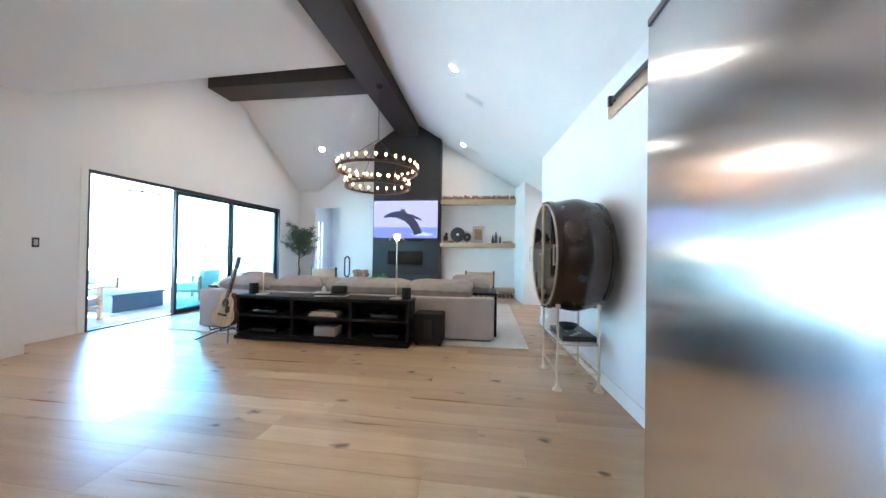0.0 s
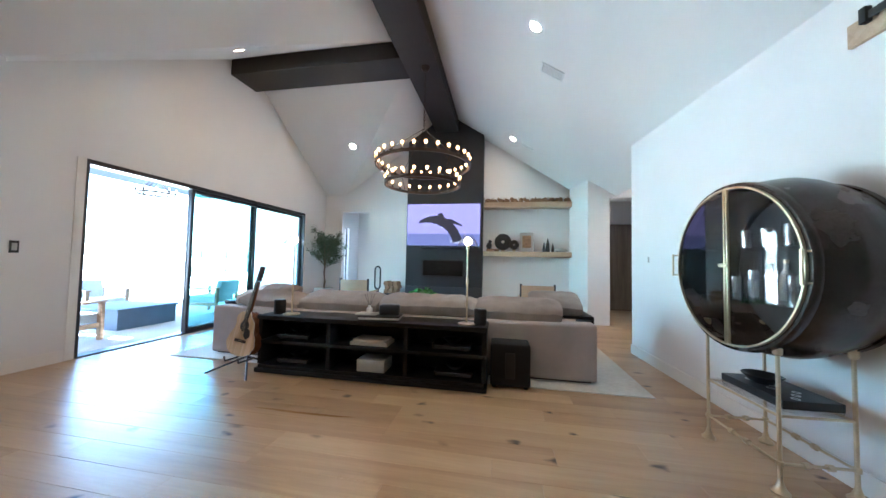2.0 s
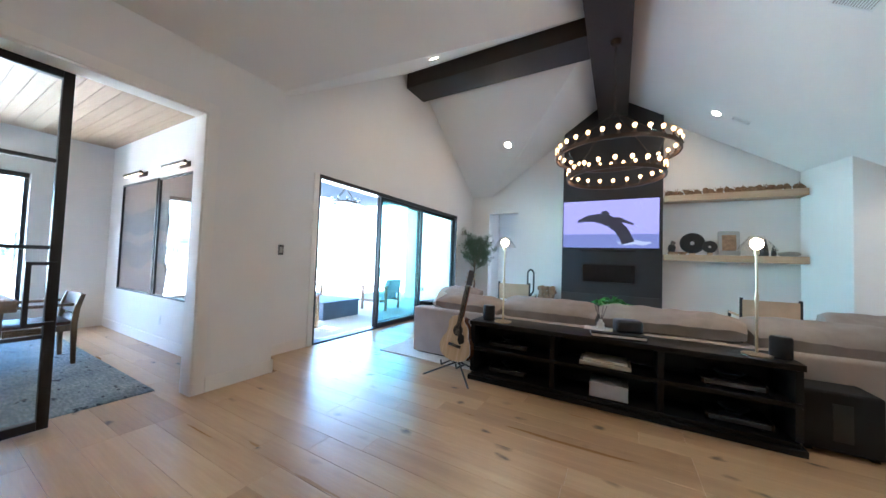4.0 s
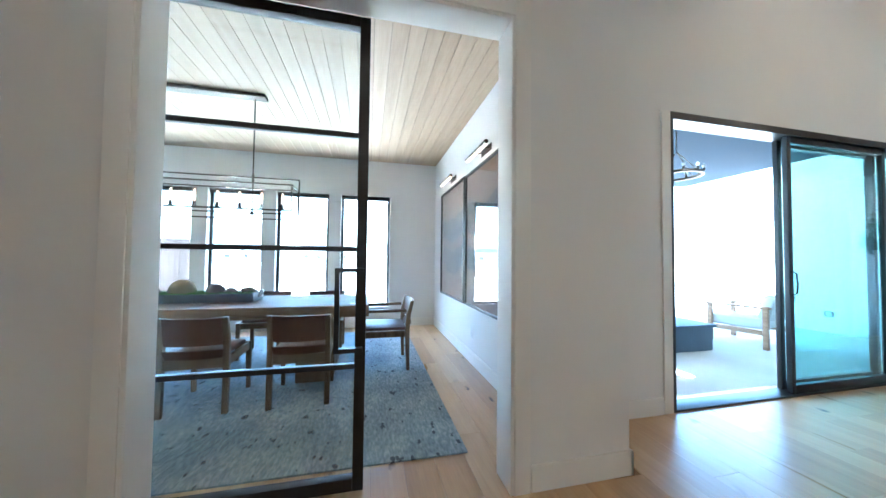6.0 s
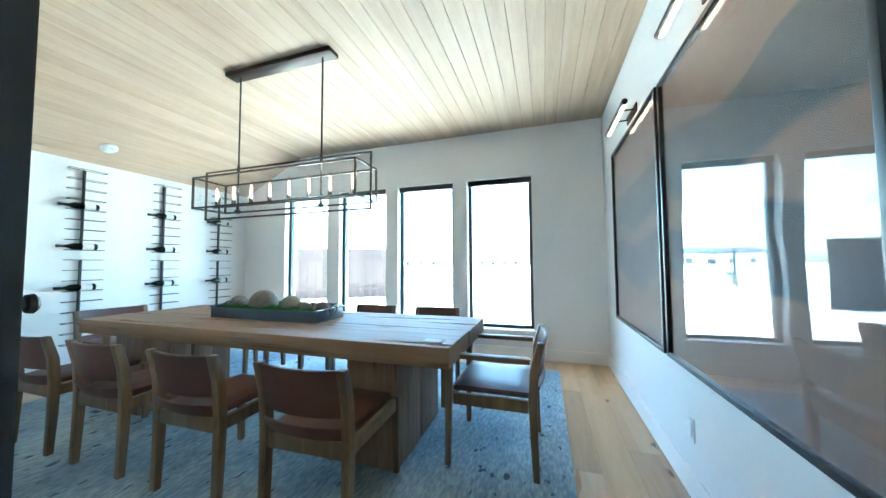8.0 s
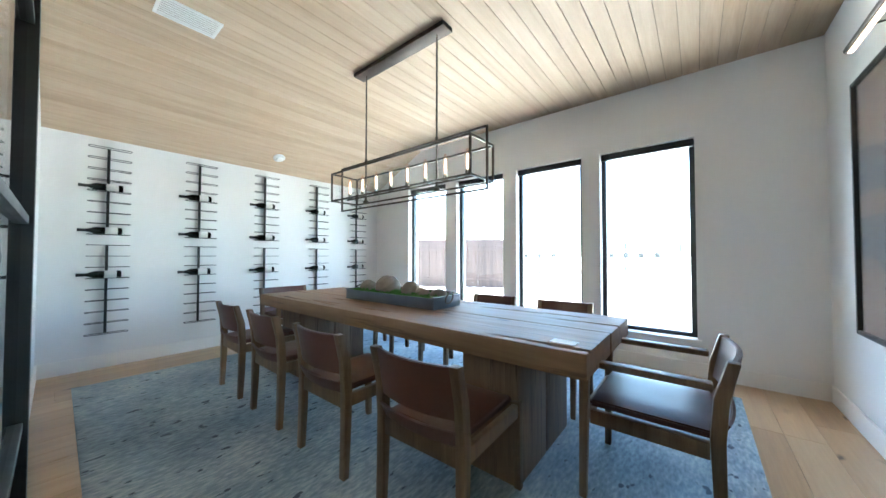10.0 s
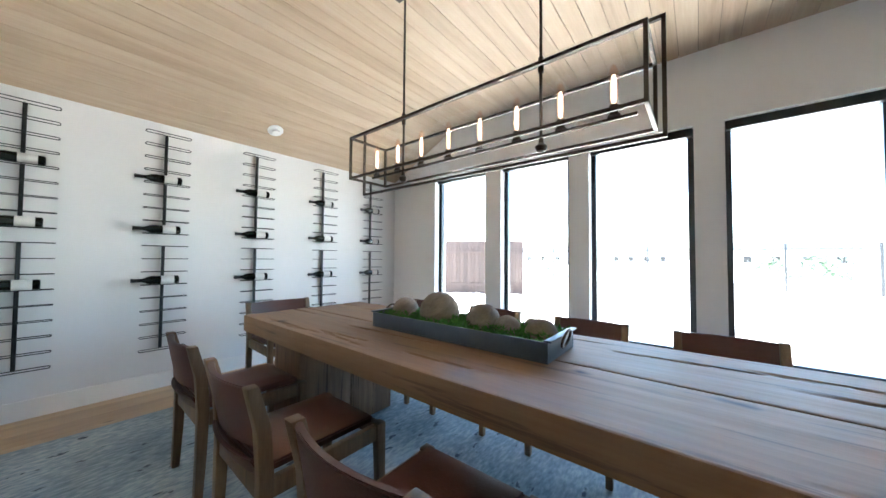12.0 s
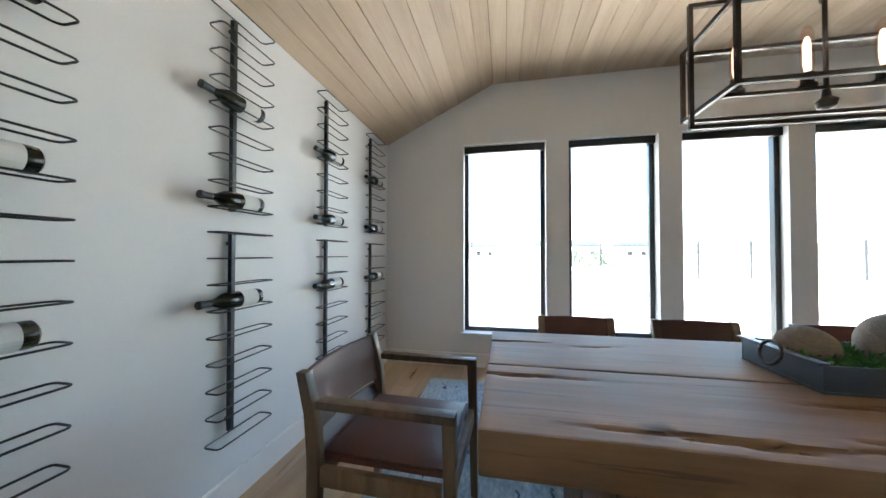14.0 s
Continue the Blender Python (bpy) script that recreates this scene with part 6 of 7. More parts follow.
proto = dining_chair(pose(-6.70, -0.87, RUGZ, 0, 0, 90))
for y in (-0.16, 0.575, 1.315):
    copy_thing(proto, pose(-6.70, y, RUGZ, 0, 0, 90 + (y * 1.3)))
for y in (-0.86, -0.155, 0.6, 1.31):
    copy_thing(proto, pose(-8.07, y, RUGZ, 0, 0, -90 + y))
arm = dining_chair(pose(-7.385, 2.045, RUGZ, 0, 0, 180), True, "armchairs at the table ends")
copy_thing(arm, pose(-7.385, -1.73, RUGZ, 0, 0, -2))


# ---- tray with moss and balls ----
def tray():
    t = thing("centrepiece_tray", "long slate-blue metal tray with ring handles", "tray", "", "", pose(-7.42, 0.165, 0.759))
    L, W = 0.55, 0.165
    bm = bmesh.new()
    box(bm, -W, W, -L, L, 0, 0.008)
    part("tray_base", bm, M_SLATE, t)
    for a in ((-W, -W + 0.008, -L, L, 0.008, 0.085), (W - 0.008, W, -L, L, 0.008, 0.085), (-W + 0.008, W - 0.008, -L, -L + 0.008, 0.008, 0.085), (-W + 0.008, W - 0.008, L - 0.008, L, 0.008, 0.085)):
        part("tray_wall", bbox(*a, 0.002), M_SLATE, t)
    for sy in (-1, 1):
        part("rim", bbox(-W - 0.004, W + 0.004, sy * L - 0.016, sy * L + 0.016, 0.086, 0.094, 0.003), M_SLATE, t)
        bm = bmesh.new()
        tube(bm, [(0.045 * math.cos(a), sy * (L + 0.02) + 0.012 * math.sin(a), 0.075 + 0.04 * math.sin(a)) for a in [i * 2 * math.pi / 20 for i in range(20)]], 0.006, 8, True)
        part("ring_handle", bm, M_BRONZE, t, "dark iron ring handle")
    r = random.Random(21)
    vs, fs = [], []
    for i in range(2600):
        x, y = r.uniform(-W + 0.012, W - 0.012), r.uniform(-L + 0.012, L - 0.012)
        z = 0.07 + 0.035 * max(0, noise.noise(Vector((x * 14, y * 9, 2)))) + r.uniform(0, 0.015)
        d = Vector((r.uniform(-1, 1), r.uniform(-1, 1), r.uniform(0.3, 1.2))).normalized() * r.uniform(0.012, 0.028)
        u = d.cross(Vector((r.uniform(-1, 1), r.uniform(-1, 1), 0.1))).normalized() * 0.005
        b = len(vs)
        c = Vector((x, y, z))
        vs += [c - u, c + u, c + d]
        fs.append((b, b + 1, b + 2))
    bm = bmesh.new()
    nx, ny = 10, 40
    g = [[bm.verts.new((-W + 0.009 + (2 * W - 0.018) * i / nx, -L + 0.009 + (2 * L - 0.018) * j / ny, 0.062 + 0.045 * max(-0.2, noise.noise(Vector(((-W + 2 * W * i / nx) * 14, (-L + 2 * L * j / ny) * 9, 2)))))) for j in range(ny + 1)] for i in range(nx + 1)]
    for i in range(nx):
        for j in range(ny):
            bm.faces.new((g[i][j], g[i + 1][j], g[i + 1][j + 1], g[i][j + 1]))
    me0 = bpy.data.meshes.new("tmp")
    me0.from_pydata([tuple(v) for v in vs], [], fs)
    bm.from_mesh(me0)
    bpy.data.meshes.remove(me0)
    solid("moss_bed", bm, M_MOSS, "bed of green moss filling the tray", "moss", "", "stuff", pose(-7.42, 0.165, 0.759), True)
    for y, rad, x, z in ((-0.285, 0.085, 0.0, 0.842), (0.0, 0.117, 0.0, 0.866), (0.3, 0.09, 0.0, 0.852), (0.45, 0.066, 0.02, 0.836), (0.545, 0.042, -0.06, 0.846), (0.62, 0.078, 0.01, 0.826)):
        solid("woven_ball", ball(rad, (0, 0, 0), 1.0, 0.04, y, 28), M_SPHERE, "pale woven rattan ball nested in moss", "decor ball", "woven balls in the tray", "", pose(-7.44 + x, y, z, 20 * y, 30, 60 * y))


tray()
solid("paper_card", bbox(-7.03, -6.96, 1.685, 1.8, 0.7605, 0.7625, 0), M_LABEL, "small white paper card on the table", "card", "", "", None)


# ---- linear chandelier ----
def linear_chandelier():
    c = thing("linear_chandelier", "rectangular bronze cage chandelier with tubular amber bulbs", "chandelier", "", "", pose(-7.38, 0.22, 0))
    w = 0.014
    ya, yb, xa, za, zb = -0.83, 0.84, 0.15, 1.71, 1.98
    f = bmesh.new()
    for x in (-xa, xa):
        for z in (za, zb):
            bar(f, (x, ya, z), (x, yb, z), w)
        for y in (ya, yb):
            bar(f, (x, y, za + w / 2), (x, y, zb - w / 2), w)
    for y in (ya, yb):
        for z in (za, zb):
            bar(f, (-xa + w / 2, y, z), (xa - w / 2, y, z), w)
    part("box_cage", f, M_BRONZE, c)
    f = bmesh.new()
    y0, y1, z0, z1 = -0.88, 0.88, 1.63, 2.07
    for z in (z0, z1):
        bar(f, (0, y0, z), (0, y1, z), w)
    for y in (y0, y1):
        bar(f, (0, y, z0 + w / 2), (0, y, z1 - w / 2), w)
    part("loop_frame", f, M_BRONZE, c)
    for x in (-xa, xa):
        part("glass_panel", bbox(x - 0.0015, x + 0.0015, ya + 0.01, yb - 0.01, za + 0.01, zb - 0.01, 0), M_GLASS, c)
    f = bmesh.new()
    bar(f, (0, ya + 0.05, 1.735), (0, yb - 0.05, 1.735), 0.012)
    part("lamp_rail", f, M_BRONZE, c)
    for i in range(8):
        y = -0.74 + i * 0.208
        s = part("socket", lathe([(0, 1.742), (0.024, 1.742), (0.024, 1.75), (0.017, 1.752), (0.017, 1.79), (0, 1.79)], 14, Matrix.Translation((0, y, 0))), M_BRONZE, c)
        b = part("bulb", lathe([(0.0, 1.79), (0.012, 1.791), (0.0175, 1.812), (0.0175, 1.92), (0.011, 1.942), (0.004, 1.951), (0, 1.952)], 16, Matrix.Translation((0, y, 0))), M_TUBEGLASS, c, "clear tubular bulb")
        b.visible_shadow = False
        bm = lathe([(0, 1.795), (0.007, 1.798), (0.0105, 1.82), (0.0105, 1.89), (0.006, 1.912), (0, 1.916)], 12, Matrix.Translation((0, y, 0)))
        part("filament", bm, M_HOT, b, "glowing amber filament")
    for y in (-0.48, 0.42):
        f = bmesh.new()
        rod(f, (0, y, 1.735), (0, y, 2.92), 0.007, 10)
        rod(f, (0, y, 2.03), (0, y, 2.1), 0.013, 10)
        part("down_rod", f, M_BRONZE, c)
        part("finial", lathe([(0, 1.66), (0.022, 1.67), (0.028, 1.69), (0.012, 1.705), (0.01, 1.73), (0, 1.73)], 16, Matrix.Translation((0, y, 0))), M_BRONZE, c)
    part("canopy", bbox(-0.06, 0.06, -0.6, 0.53, 2.925, 2.963, 0.004), M_BRONZE, c)


linear_chandelier()


# ---- wine racks and bottles ----
def wine_rack(x, z0, z1, n, group):
    r = thing("wine_rack", "black metal wall wine rack with a central spine", "wine rack", group, "", pose(x, SY, 0))
    part("spine", bbox(-0.011, 0.011, 0.012, 0.034, z0, z1, 0.002), M_BLACK, r)
    for zz in (z0 + 0.05, z1 - 0.05):
        bm = bmesh.new()
        rod(bm, (0, 0.0, zz), (0, 0.012, zz), 0.01, 8)
        part("wall_fixing", bm, M_BLACK, r)
    bm = bmesh.new()
    y0, y1 = 0.037, 0.115
    xa, xb = -0.165, 0.145
    rr = 0.018
    pts = []
    for cx, cy, a0 in ((xb - rr, y1 - rr, 0), (xa + rr, y1 - rr, 90), (xa + rr, y0 + rr, 180), (xb - rr, y0 + rr, 270)):
        for k in range(4):
            a = radians(a0 + 30 * k)
            pts.append((cx + rr * math.cos(a), cy + rr * math.sin(a), 0))
    tube(bm, pts, 0.0036, 6, True)
    me = to_mesh("loop", bm, M_BLACK, True)
    for i in range(n):
        o = new("loop", me)
        o.parent = r
        o.matrix_basis = Matrix.Translation((0, 0, z1 - 0.004 - i * (z1 - z0 - 0.008) / (n - 1)))
    return r


def bottle():
    b = thing("wine_bottle", "dark green wine bottle with a pale label, lying in the rack", "wine bottle", "wine bottles in the racks")
    M = pose(-0.155, 0, 0, 0, 90, 0)
    part("body", lathe([(0, 0.004), (0.03, 0), (0.0365, 0.006), (0.0375, 0.02), (0.0375, 0.185), (0.033, 0.205), (0.019, 0.235), (0.0145, 0.25), (0.014, 0.3), (0.0165, 0.302), (0.0165, 0.312), (0.0, 0.314)], 22, M), M_BOTTLE, b)
    part("label_band", lathe([(0.0381, 0.035), (0.0381, 0.125)], 22, M), M_LABEL, b, "pale paper label")
    part("capsule", lathe([(0.0152, 0.262), (0.0152, 0.3), (0.0172, 0.301), (0.0172, 0.314), (0, 0.3155)], 18, M), M_BLACK, b)
    return b


bot = None
for x in (-5.83, -6.61, -7.37, -8.16, -8.92):
    wine_rack(x, 1.378, 2.285, 9, "upper wine racks")
    wine_rack(x, 0.36, 1.277, 9, "lower wine racks")
    for z in (2.281 - 4 * 0.1124, 2.281 - 8 * 0.1124, 1.273 - 3 * 0.1136):
        m = pose(x + 0.05, SY + 0.076, z + 0.039)
        if bot is None:
            bot = bottle()
            bot.matrix_basis = m
        else:
            copy_thing(bot, m)


# ---- framed prints and picture lights ----
def print_frame(x0, x1, z0, z1):
    f = thing("framed_print", "large black-framed abstract print in taupe and slate bands", "framed art", "large prints")
    y = NY
    d = 0.045
    part("print", bbox(x0 + 0.02, x1 - 0.02, y - 0.02, y - 0.004, z0 + 0.02, z1 - 0.02, 0), M_ART, f)
    part("frame_side", bbox(x0, x0 + 0.025, y - d, y - 0.001, z0, z1, 0.003), M_BLACK, f)
    part("frame_side", bbox(x1 - 0.025, x1, y - d, y - 0.001, z0, z1, 0.003), M_BLACK, f)
    part("frame_bottom", bbox(x0 + 0.025, x1 - 0.025, y - d, y - 0.001, z0, z0 + 0.025, 0.003), M_BLACK, f)
    part("frame_top", bbox(x0 + 0.025, x1 - 0.025, y - d, y - 0.001, z1 - 0.025, z1, 0.003), M_BLACK, f)
    part("glazing", bbox(x0 + 0.025, x1 - 0.025, y - 0.034, y - 0.03, z0 + 0.025, z1 - 0.025, 0), M_ARTGLASS, f, "reflective glazing")
    xc = (x0 + x1) / 2
    l = thing("picture_light", "bronze picture light on two arms over the print, lit", "picture light", "picture lights", "", pose(xc, NY, z1 + 0.095))
    bm = bmesh.new()
    rod(bm, (-0.31, -0.125, 0), (0.31, -0.125, 0), 0.022, 16)
    bevel(bm, 0.003, 1)
    part("hood", bm, M_BRONZE, l)
    bm = bmesh.new()
    rod(bm, (-0.29, -0.121, -0.016), (0.29, -0.121, -0.016), 0.014, 10)
    part("lamp_tube", bm, M_FILAMENT, l)
    for sx in (-0.1, 0.1):
        bm = bmesh.new()
        tube(bm, [(sx, -0.125, 0.012), (sx, -0.08, 0.022), (sx, -0.003, 0.022)], 0.006, 8)
        part("arm", bm, M_BRONZE, l)
    part("backplate", bbox(-0.14, 0.14, -0.012, -0.001, -0.01, 0.06, 0.004), M_BRONZE, l)


M_ARTGLASS = glass("art_glazing", (1, 1, 1), 1.0)
an, al = M_ARTGLASS.node_tree.nodes, M_ARTGLASS.node_tree.links
wave = noise_tex(an, al, 2.2, 1, (1.6, 1, 1))
wb = an.new("ShaderNodeBump")
wb.inputs["Strength"].default_value = 0.1
wb.inputs["Distance"].default_value = 0.02
al.new(wave.outputs[0], wb.inputs["Height"])
al.new(wb.outputs[0], an["Glossy BSDF"].inputs["Normal"])
print_frame(-8.75, -7.46, 0.665, 2.275)
print_frame(-7.415, -6.145, 0.665, 2.26)


def smoke_detector():
    yy = -2.3
    zz = CB - (BRK - yy) * math.tan(sl)
    m = Matrix.Translation((-7.44, yy, zz)) @ Vector((0, math.sin(sl), -math.cos(sl))).to_track_quat("Z", "Y").to_matrix().to_4x4()
    s = thing("smoke_detector", "round white smoke detector on the boarded slope", "smoke detector", "", "", m)
    part("housing", lathe([(0, 0), (0.075, 0), (0.075, 0.012), (0.06, 0.022), (0, 0.022)], 28), M_PLASTIC, s)
    part("sensor", lathe([(0, 0.022), (0.04, 0.022), (0.036, 0.045), (0, 0.048)], 24), M_PLASTIC, s)


smoke_detector()


def dining_vent():
    v = thing("ceiling_vent", "white linear ceiling air vent", "vent", "", "", pose(-6.1, -0.73, CB))
    part("backing", bbox(-0.17, 0.17, -0.1, 0.1, -0.004, 0, 0), M_GREYBOX, v)
    for a in ((-0.19, 0.19, -0.12, -0.1), (-0.19, 0.19, 0.1, 0.12), (-0.19, -0.17, -0.1, 0.1), (0.17, 0.19, -0.1, 0.1)):
        part("frame", bbox(*a, -0.012, 0.0, 0.002), M_PLASTIC, v)
    for i in range(7):
        part("slat", bbox(-0.17, 0.17, -0.09 + i * 0.027, -0.078 + i * 0.027, -0.01, -0.005, 0), M_PLASTIC, v)


dining_vent()

d1 = bpy.data.objects["door_1"]
bm = lathe([(0, 0), (0.012, 0), (0.012, 0.003), (0.006, 0.005), (0.006, 0.009), (0.01, 0.011), (0.011, 0.016), (0.008, 0.019), (0, 0.02)], 20, pose(-5.4575, 1.822, 1.16, 0, -90, 0))
part("lock_knob", bm, M_BLACK, d1, "small black round knob")

# ---- hall door ----
d3 = thing("door_3", "pale brown wood hall door standing in its frame", "door", "", "structure")
part("leaf", bbox(2.25, 3.1, 10.94, 10.99, 0.005, 2.45, 0.004), M_DOORWOOD, d3)
part("door_handle", bbox(2.32, 2.44, 10.9, 10.935, 0.98, 1.0, 0.004), M_BLACK, d3)
w5 = thing("window_5", "bright passage window with black bars behind the fireplace wall", "window", "", "structure")
bm = bmesh.new()
for y in (10.23, 10.71):
    box(bm, -5.6, -5.57, y - 0.015, y + 0.015, 0.3, 2.3)
for z in (0.315, 1.0, 1.65, 2.285):
    box(bm, -5.6, -5.57, 10.245, 10.695, z - 0.015, z + 0.015)
part("window_frame", bm, M_BLACK, w5)
structure("wall_passage_west", wall_x(-5.65, -5.5, BY + 0.2, 11.4, 2.9, [(10.22, 10.72, 0.3, 2.3)]), M_WALL, "white painted passage wall")

# ---- patio and outside ----
structure("ground", bbox(-900, 900, -900, 900, -0.5, -0.12, 0), M_GROUND, "pale dry ground reaching the horizon", "ground")
structure("patio_slab", bbox(-10.2, LX - 0.26, 3.4, 10.2, -0.3, -0.04, 0.01), M_CONCRETE, "pale concrete patio floor", "patio")
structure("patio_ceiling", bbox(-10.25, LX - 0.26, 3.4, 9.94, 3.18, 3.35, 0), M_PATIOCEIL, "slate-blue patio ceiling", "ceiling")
structure("patio_wall", bbox(-8.3, LX - 0.26, 9.95, 10.15, -0.1, 3.35, 0), M_STUCCO, "white stucco patio end wall")
structure("house_foundation", bbox(WX - 0.2, 3.3, -4.2, 13.1, -0.3, -0.06, 0), M_CONCRETE, "concrete house slab", "foundation")


def fire_pit():
    f = thing("fire_pit", "low square slate-blue fire pit block on the patio", "fire pit", "", "", pose(-7.72, 6.15, -0.04))
    part("base", bbox(-0.55, 0.55, -0.5, 0.5, 0, 0.33, 0.01), M_PATIOBLUE, f)
    part("cap", bbox(-0.58, 0.58, -0.53, 0.53, 0.331, 0.37, 0.006), M_PATIOBLUE, f)


fire_pit()


def lounge_chair(m):
    c = thing("patio_chair", "teak patio lounge chair with pale grey cushions", "chair", "patio lounge chairs", "", m)
    for sx in (-0.34, 0.34):
        part("front_leg", bbox(sx - 0.03, sx + 0.03, 0.3, 0.36, 0, 0.58, 0.006), M_TEAK, c)
        part("back_leg", bbox(sx - 0.03, sx + 0.03, -0.38, -0.32, 0, 0.62, 0.006), M_TEAK, c)
        part("armrest", bbox(sx - 0.045, sx + 0.045, -0.4, 0.38, 0.581, 0.61, 0.006), M_TEAK, c)
        part("side_rail", bbox(sx - 0.02, sx + 0.02, -0.31, 0.29, 0.2, 0.27, 0.004), M_TEAK, c)
    part("seat_cushion", bbox(-0.31, 0.31, -0.3, 0.36, 0.27, 0.42, 0.03, 3), M_CANVAS, c)
    part("back_cushion", bbox(-0.31, 0.31, -0.07, 0.07, 0, 0.36, 0.03, 3), M_CANVAS, c, "", None, pose(0, -0.3, 0.42, 14))


lounge_chair(pose(-7.42, 7.7, -0.04, 0, 0, 100))
lounge_chair(pose(-7.0, 4.75, -0.04, 0, 0, 15))
lounge_chair(pose(-8.9, 6.4, -0.04, 0, 0, -90))
wall_plate("patio_outlet", pose(-7.6, 9.949, 0.3, 0, 0, 0), 0.14, 0.1, True, "grey weatherproof outlet on the patio wall", "outlet")


def patio_chandelier():
    c = thing("patio_chandelier", "dark iron ring chandelier hung under the patio roof", "chandelier", "", "", pose(-7.4, 6.32, 2.5))
    rg = part("ring", lathe([(0.3, -0.02), (0.32, -0.02), (0.32, 0.02), (0.3, 0.02), (0.3, -0.02)], 36), M_BRONZE, c)
    for i in range(10):
        a = 2 * math.pi * i / 10
        part("socket", lathe([(0, 0.02), (0.016, 0.02), (0.016, 0.06), (0, 0.06)], 8), M_BRONZE, rg, "", None, pose(0.31 * math.cos(a), 0.31 * math.sin(a), 0))
        part("bulb", lathe([(0, 0.06), (0.02, 0.075), (0.02, 0.1), (0, 0.125)], 10), M_LABEL, rg, "", None, pose(0.31 * math.cos(a), 0.31 * math.sin(a), 0))
    bm = bmesh.new()
    for i in range(4):
        a = i * math.pi / 2
        rod(bm, (0.31 * math.cos(a), 0.31 * math.sin(a), 0), (0, 0, 0.36), 0.006, 6)
    rod(bm, (0, 0, 0.36), (0, 0, 0.679), 0.008, 8)
    part("hanger", bm, M_BRONZE, c)


patio_chandelier()

def fence():
    f = thing("wooden_fence", "weathered cedar board fence by the yard", "fence", "", "structure")
    me = to_mesh("board", bbox(-0.078, 0.078, -0.01, 0.01, 0, 1.95, 0.003), M_FENCE)
    f.matrix_basis = pose(-16.8, -3.8, -0.12, 0, 0, -60)
    for i in range(80):
        o = new("board", me)
        o.parent = f
        o.matrix_basis = pose(i * 0.145 + 0.07, 0.021 * (i % 2) - 0.021, 0.01 * ((i * 7) % 3))
    for z in (0.3, 1.5):
        part("fence_rail", bbox(0, 11.6, 0.011, 0.05, z, z + 0.09, 0), M_FENCE, f)


fence()


def iron_fence():
    f = thing("iron_railing", "thin dark iron yard railing far from the house", "railing", "", "structure")
    me = to_mesh("post", bbox(-0.04, 0.04, -0.04, 0.04, 0, 2.0, 0), M_BLACK)
    for i in range(22):
        o = new("post", me)
        o.parent = f
        o.matrix_basis = pose(-25, -20 + i * 2.4, -0.12)
    me = to_mesh("picket", bbox(-0.008, 0.008, -0.008, 0.008, 0, 1.8, 0), M_BLACK)
    for i in range(200):
        o = new("picket", me)
        o.parent = f
        o.matrix_basis = pose(-25, -20 + i * 0.26, -0.05)
    for z in (0.1, 1.65):
        part("rail", bbox(-25.015, -24.985, -20, 30.4, z, z + 0.03, 0), M_BLACK, f)


iron_fence()


def far_house(x, y, w, d, h):
    k = thing("far_house", "small pale far-off house with a low roof", "house", "far houses", "", pose(x, y, -0.12))
    part("wall", bbox(-d / 2, d / 2, -w / 2, w / 2, 0, h, 0), M_STUCCO, k)
    bm = bmesh.new()
    v = [bm.verts.new(p) for p in ((-d / 2 - 0.4, -w / 2 - 0.4, h), (d / 2 + 0.4, -w / 2 - 0.4, h), (d / 2 + 0.4, w / 2 + 0.4, h), (-d / 2 - 0.4, w / 2 + 0.4, h), (0, -w / 2 - 0.4, h + 1.6), (0, w / 2 + 0.4, h + 1.6))]
    for f in ((0, 3, 2, 1), (0, 1, 4), (2, 3, 5), (1, 2, 5, 4), (3, 0, 4, 5)):
        bm.faces.new([v[i] for i in f])
    part("roof", bm, M_CHIM, k)
    for i in range(4):
        yy = -w / 2 + (i + 0.5) * w / 4
        part("window", bbox(d / 2 - 0.05, d / 2 + 0.02, yy - 0.6, yy + 0.6, 0.9, 2.1, 0), M_SCREEN, k)


for x, y, w in ((-95, -34, 16), (-100, -10, 13), (-92, 14, 15), (-105, 38, 14)):
    far_house(x, y, w, 9, 3.2)


def shrub(x, y, s, seed):
    r = random.Random(seed)
    vs, fs = [], []
    for i in range(420):
        a, e = r.uniform(0, 6.28), r.uniform(0, 1.5)
        rr = s * r.uniform(0.4, 1) ** 0.5 * (0.8 + 0.4 * noise.noise(Vector((math.cos(a) * 2, math.sin(a) * 2, e + seed))))
        c = Vector((rr * math.cos(a) * math.cos(e), rr * math.sin(a) * math.cos(e), rr * math.sin(e) * 0.9 + 0.1))
        d = Vector((r.uniform(-1, 1), r.uniform(-1, 1), r.uniform(-0.3, 1))).normalized() * 0.14 * s
        u = d.cross(Vector((r.uniform(-1, 1), r.uniform(-1, 1), 0.3))).normalized() * 0.05 * s
        b = len(vs)
        vs += [c, c + d * 0.5 + u, c + d, c + d * 0.5 - u]
        fs.append((b, b + 1, b + 2, b + 3))
    me = bpy.data.meshes.new("shrub")
    me.from_pydata([tuple(v) for v in vs], [], fs)
    me.materials.append(M_LEAF)
    o = new("shrub", me)
    o.matrix_basis = pose(x, y, -0.14)
    tagged(o, "low dry grey-green yard shrub", "shrub", "yard shrubs")


for i, (x, y, s_) in enumerate(((-33, -9, 0.8), (-34, -3, 1.0), (-36, 5, 1.6), (-34, 11, 0.9), (-38, 7.5, 2.0), (-33, 18, 1.0), (-26, -6, 0.35), (-32, 25, 1.2))):
    shrub(x, y, s_, 40 + i)

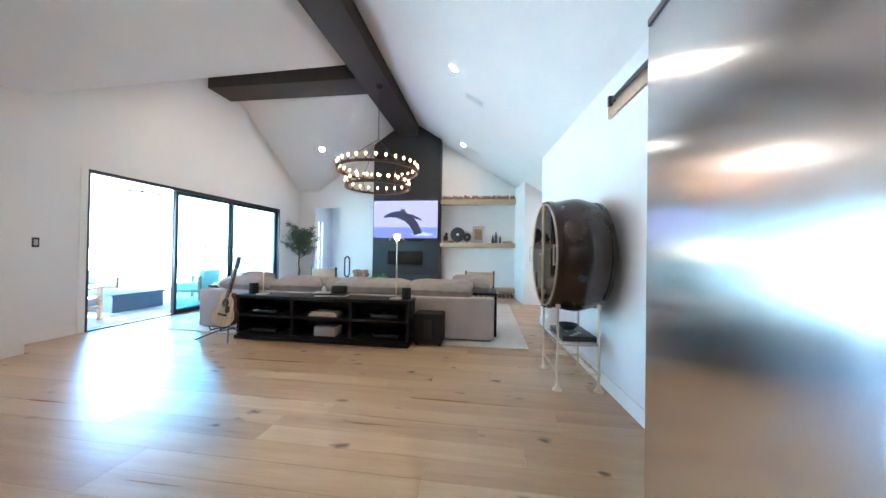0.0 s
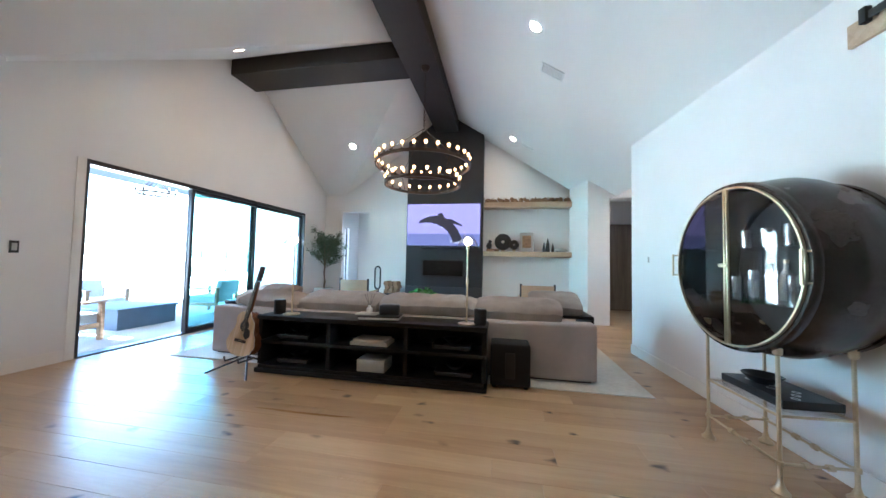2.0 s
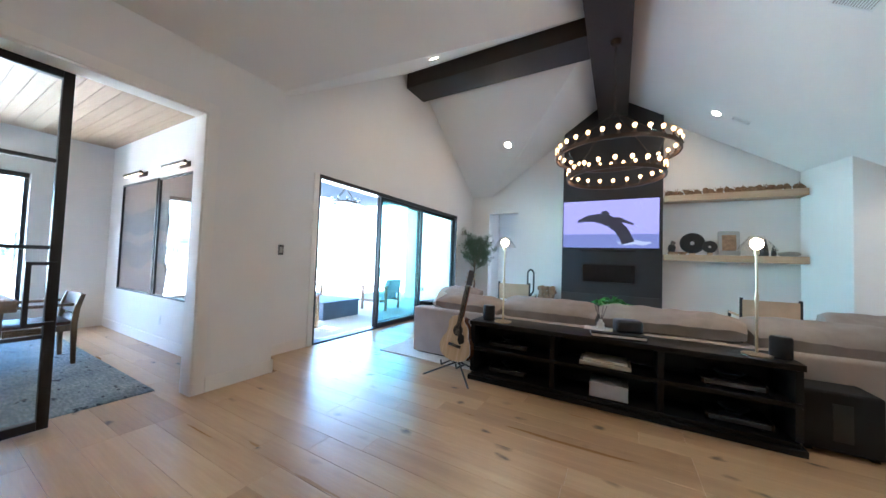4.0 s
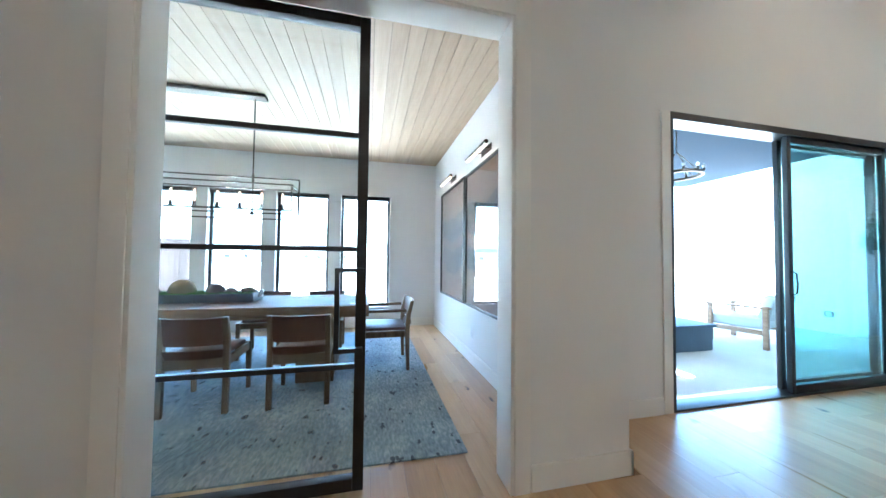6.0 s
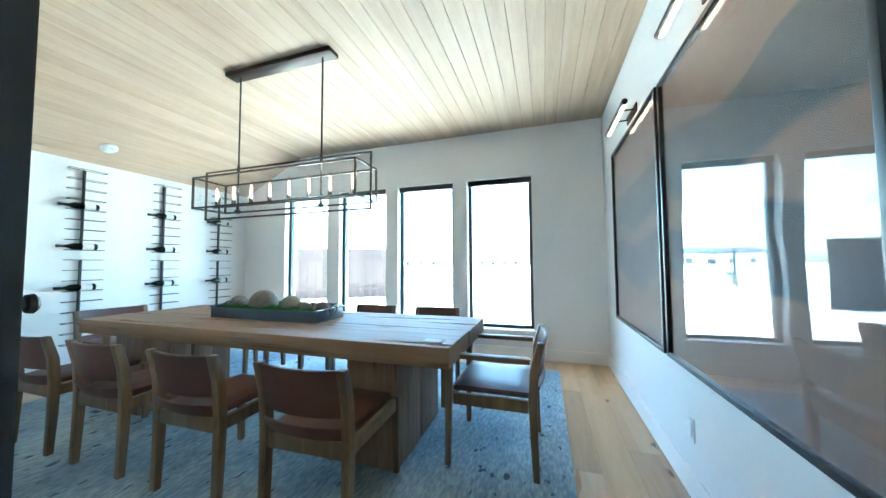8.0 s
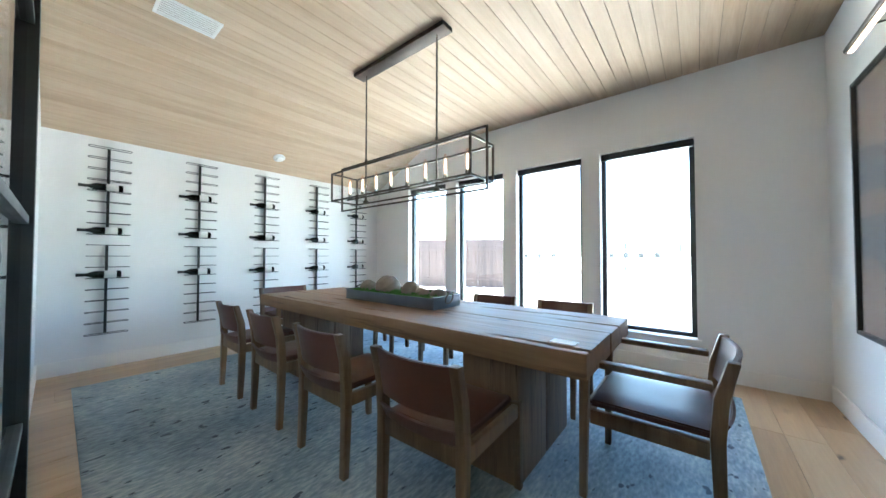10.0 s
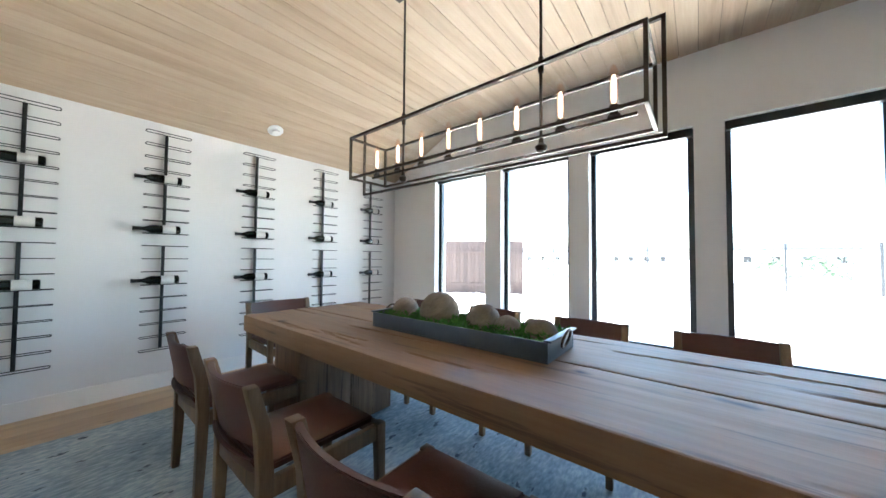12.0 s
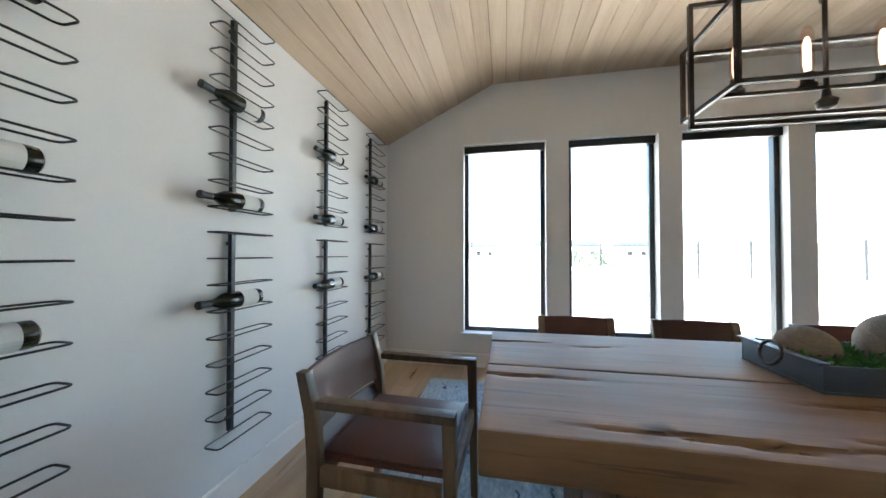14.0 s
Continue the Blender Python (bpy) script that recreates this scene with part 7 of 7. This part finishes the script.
# ---- plank floor, last ----
sub = structure("floor", merge(bbox(LX - 0.0, 3.3, KY, 13.0, -0.06, -0.008, 0), bbox(-6.1, LX - 0.27, BY + 0.15, 11.45, -0.06, -0.008, 0), bbox(WX, LX - 0.002, SY, 3.33, -0.06, -0.008, 0), bbox(LX - 0.26, LX - 0.002, 3.335, BY, -0.06, -0.008, 0)), M_JOINT, "wide-plank pale oak floor", "floor")
plank_len = [1.2, 1.5, 1.8, 2.1]
pw = 0.19
plank_mesh = {}


def plank_data(ln_):
    if ln_ not in plank_mesh:
        bm = bmesh.new()
        a, b, g = ln_ / 2 - 0.0006, pw / 2 - 0.0006, 0.0008
        lo = [bm.verts.new((sx * a, sy * b, -0.009)) for sx, sy in ((-1, -1), (1, -1), (1, 1), (-1, 1))]
        mi = [bm.verts.new((sx * a, sy * b, -0.001)) for sx, sy in ((-1, -1), (1, -1), (1, 1), (-1, 1))]
        hi = [bm.verts.new((sx * (a - g), sy * (b - g), 0)) for sx, sy in ((-1, -1), (1, -1), (1, 1), (-1, 1))]
        bm.faces.new(hi)
        for r0, r1 in ((lo, mi), (mi, hi)):
            for i in range(4):
                bm.faces.new((r0[i], r0[(i + 1) % 4], r1[(i + 1) % 4], r1[i]))
        plank_mesh[ln_] = to_mesh("plank", bm, M_FLOOR, False)
    return plank_mesh[ln_]


fr_ = random.Random(77)
far_bm = bmesh.new()
made = 0
y = -4.0 + pw / 2
while y < 13.0:
    if y < NY + 0.1 and y > SY - 0.1:
        x, xe = -9.41, 1.6
    elif y < 3.33:
        x, xe = -5.2, 1.6
    elif y < 6.2:
        x, xe = -5.99, 1.6
    elif y < BY:
        x, xe = -5.99, 3.2
    elif y < 11.4:
        x, xe = -5.95, 3.2
    else:
        x, xe = 1.5, 3.2
    first = fr_.choice((0.35, 0.7, 1.1))
    x0 = x
    k = 0
    while x0 < xe - 0.05:
        ln_ = fr_.choice(plank_len)
        if k == 0:
            ln_ = fr_.choice((0.6, 0.9, 1.2))
        if x0 + ln_ > xe:
            ln_ = round(xe - x0, 2)
            if ln_ < 0.05:
                break
        near = (-1.2 < y < 4.4 and x0 > -5.3) or (-2.6 < y < 3.06 and x0 < -5.3)
        if near and made < 295:
            o = new("plank", plank_data(ln_))
            o.parent = sub
            o.matrix_basis = Matrix.Translation((x0 + ln_ / 2, y, 0))
            made += 1
        else:
            box(far_bm, x0 + 0.0006, x0 + ln_ - 0.0006, y - pw / 2 + 0.0007, y + pw / 2 - 0.0007, -0.009, 0.0)
        x0 += ln_
        k += 1
    y += pw
o = part("plank_field", far_bm, M_FLOOR_FAR, sub, "", False)
o["kind"] = "stuff"
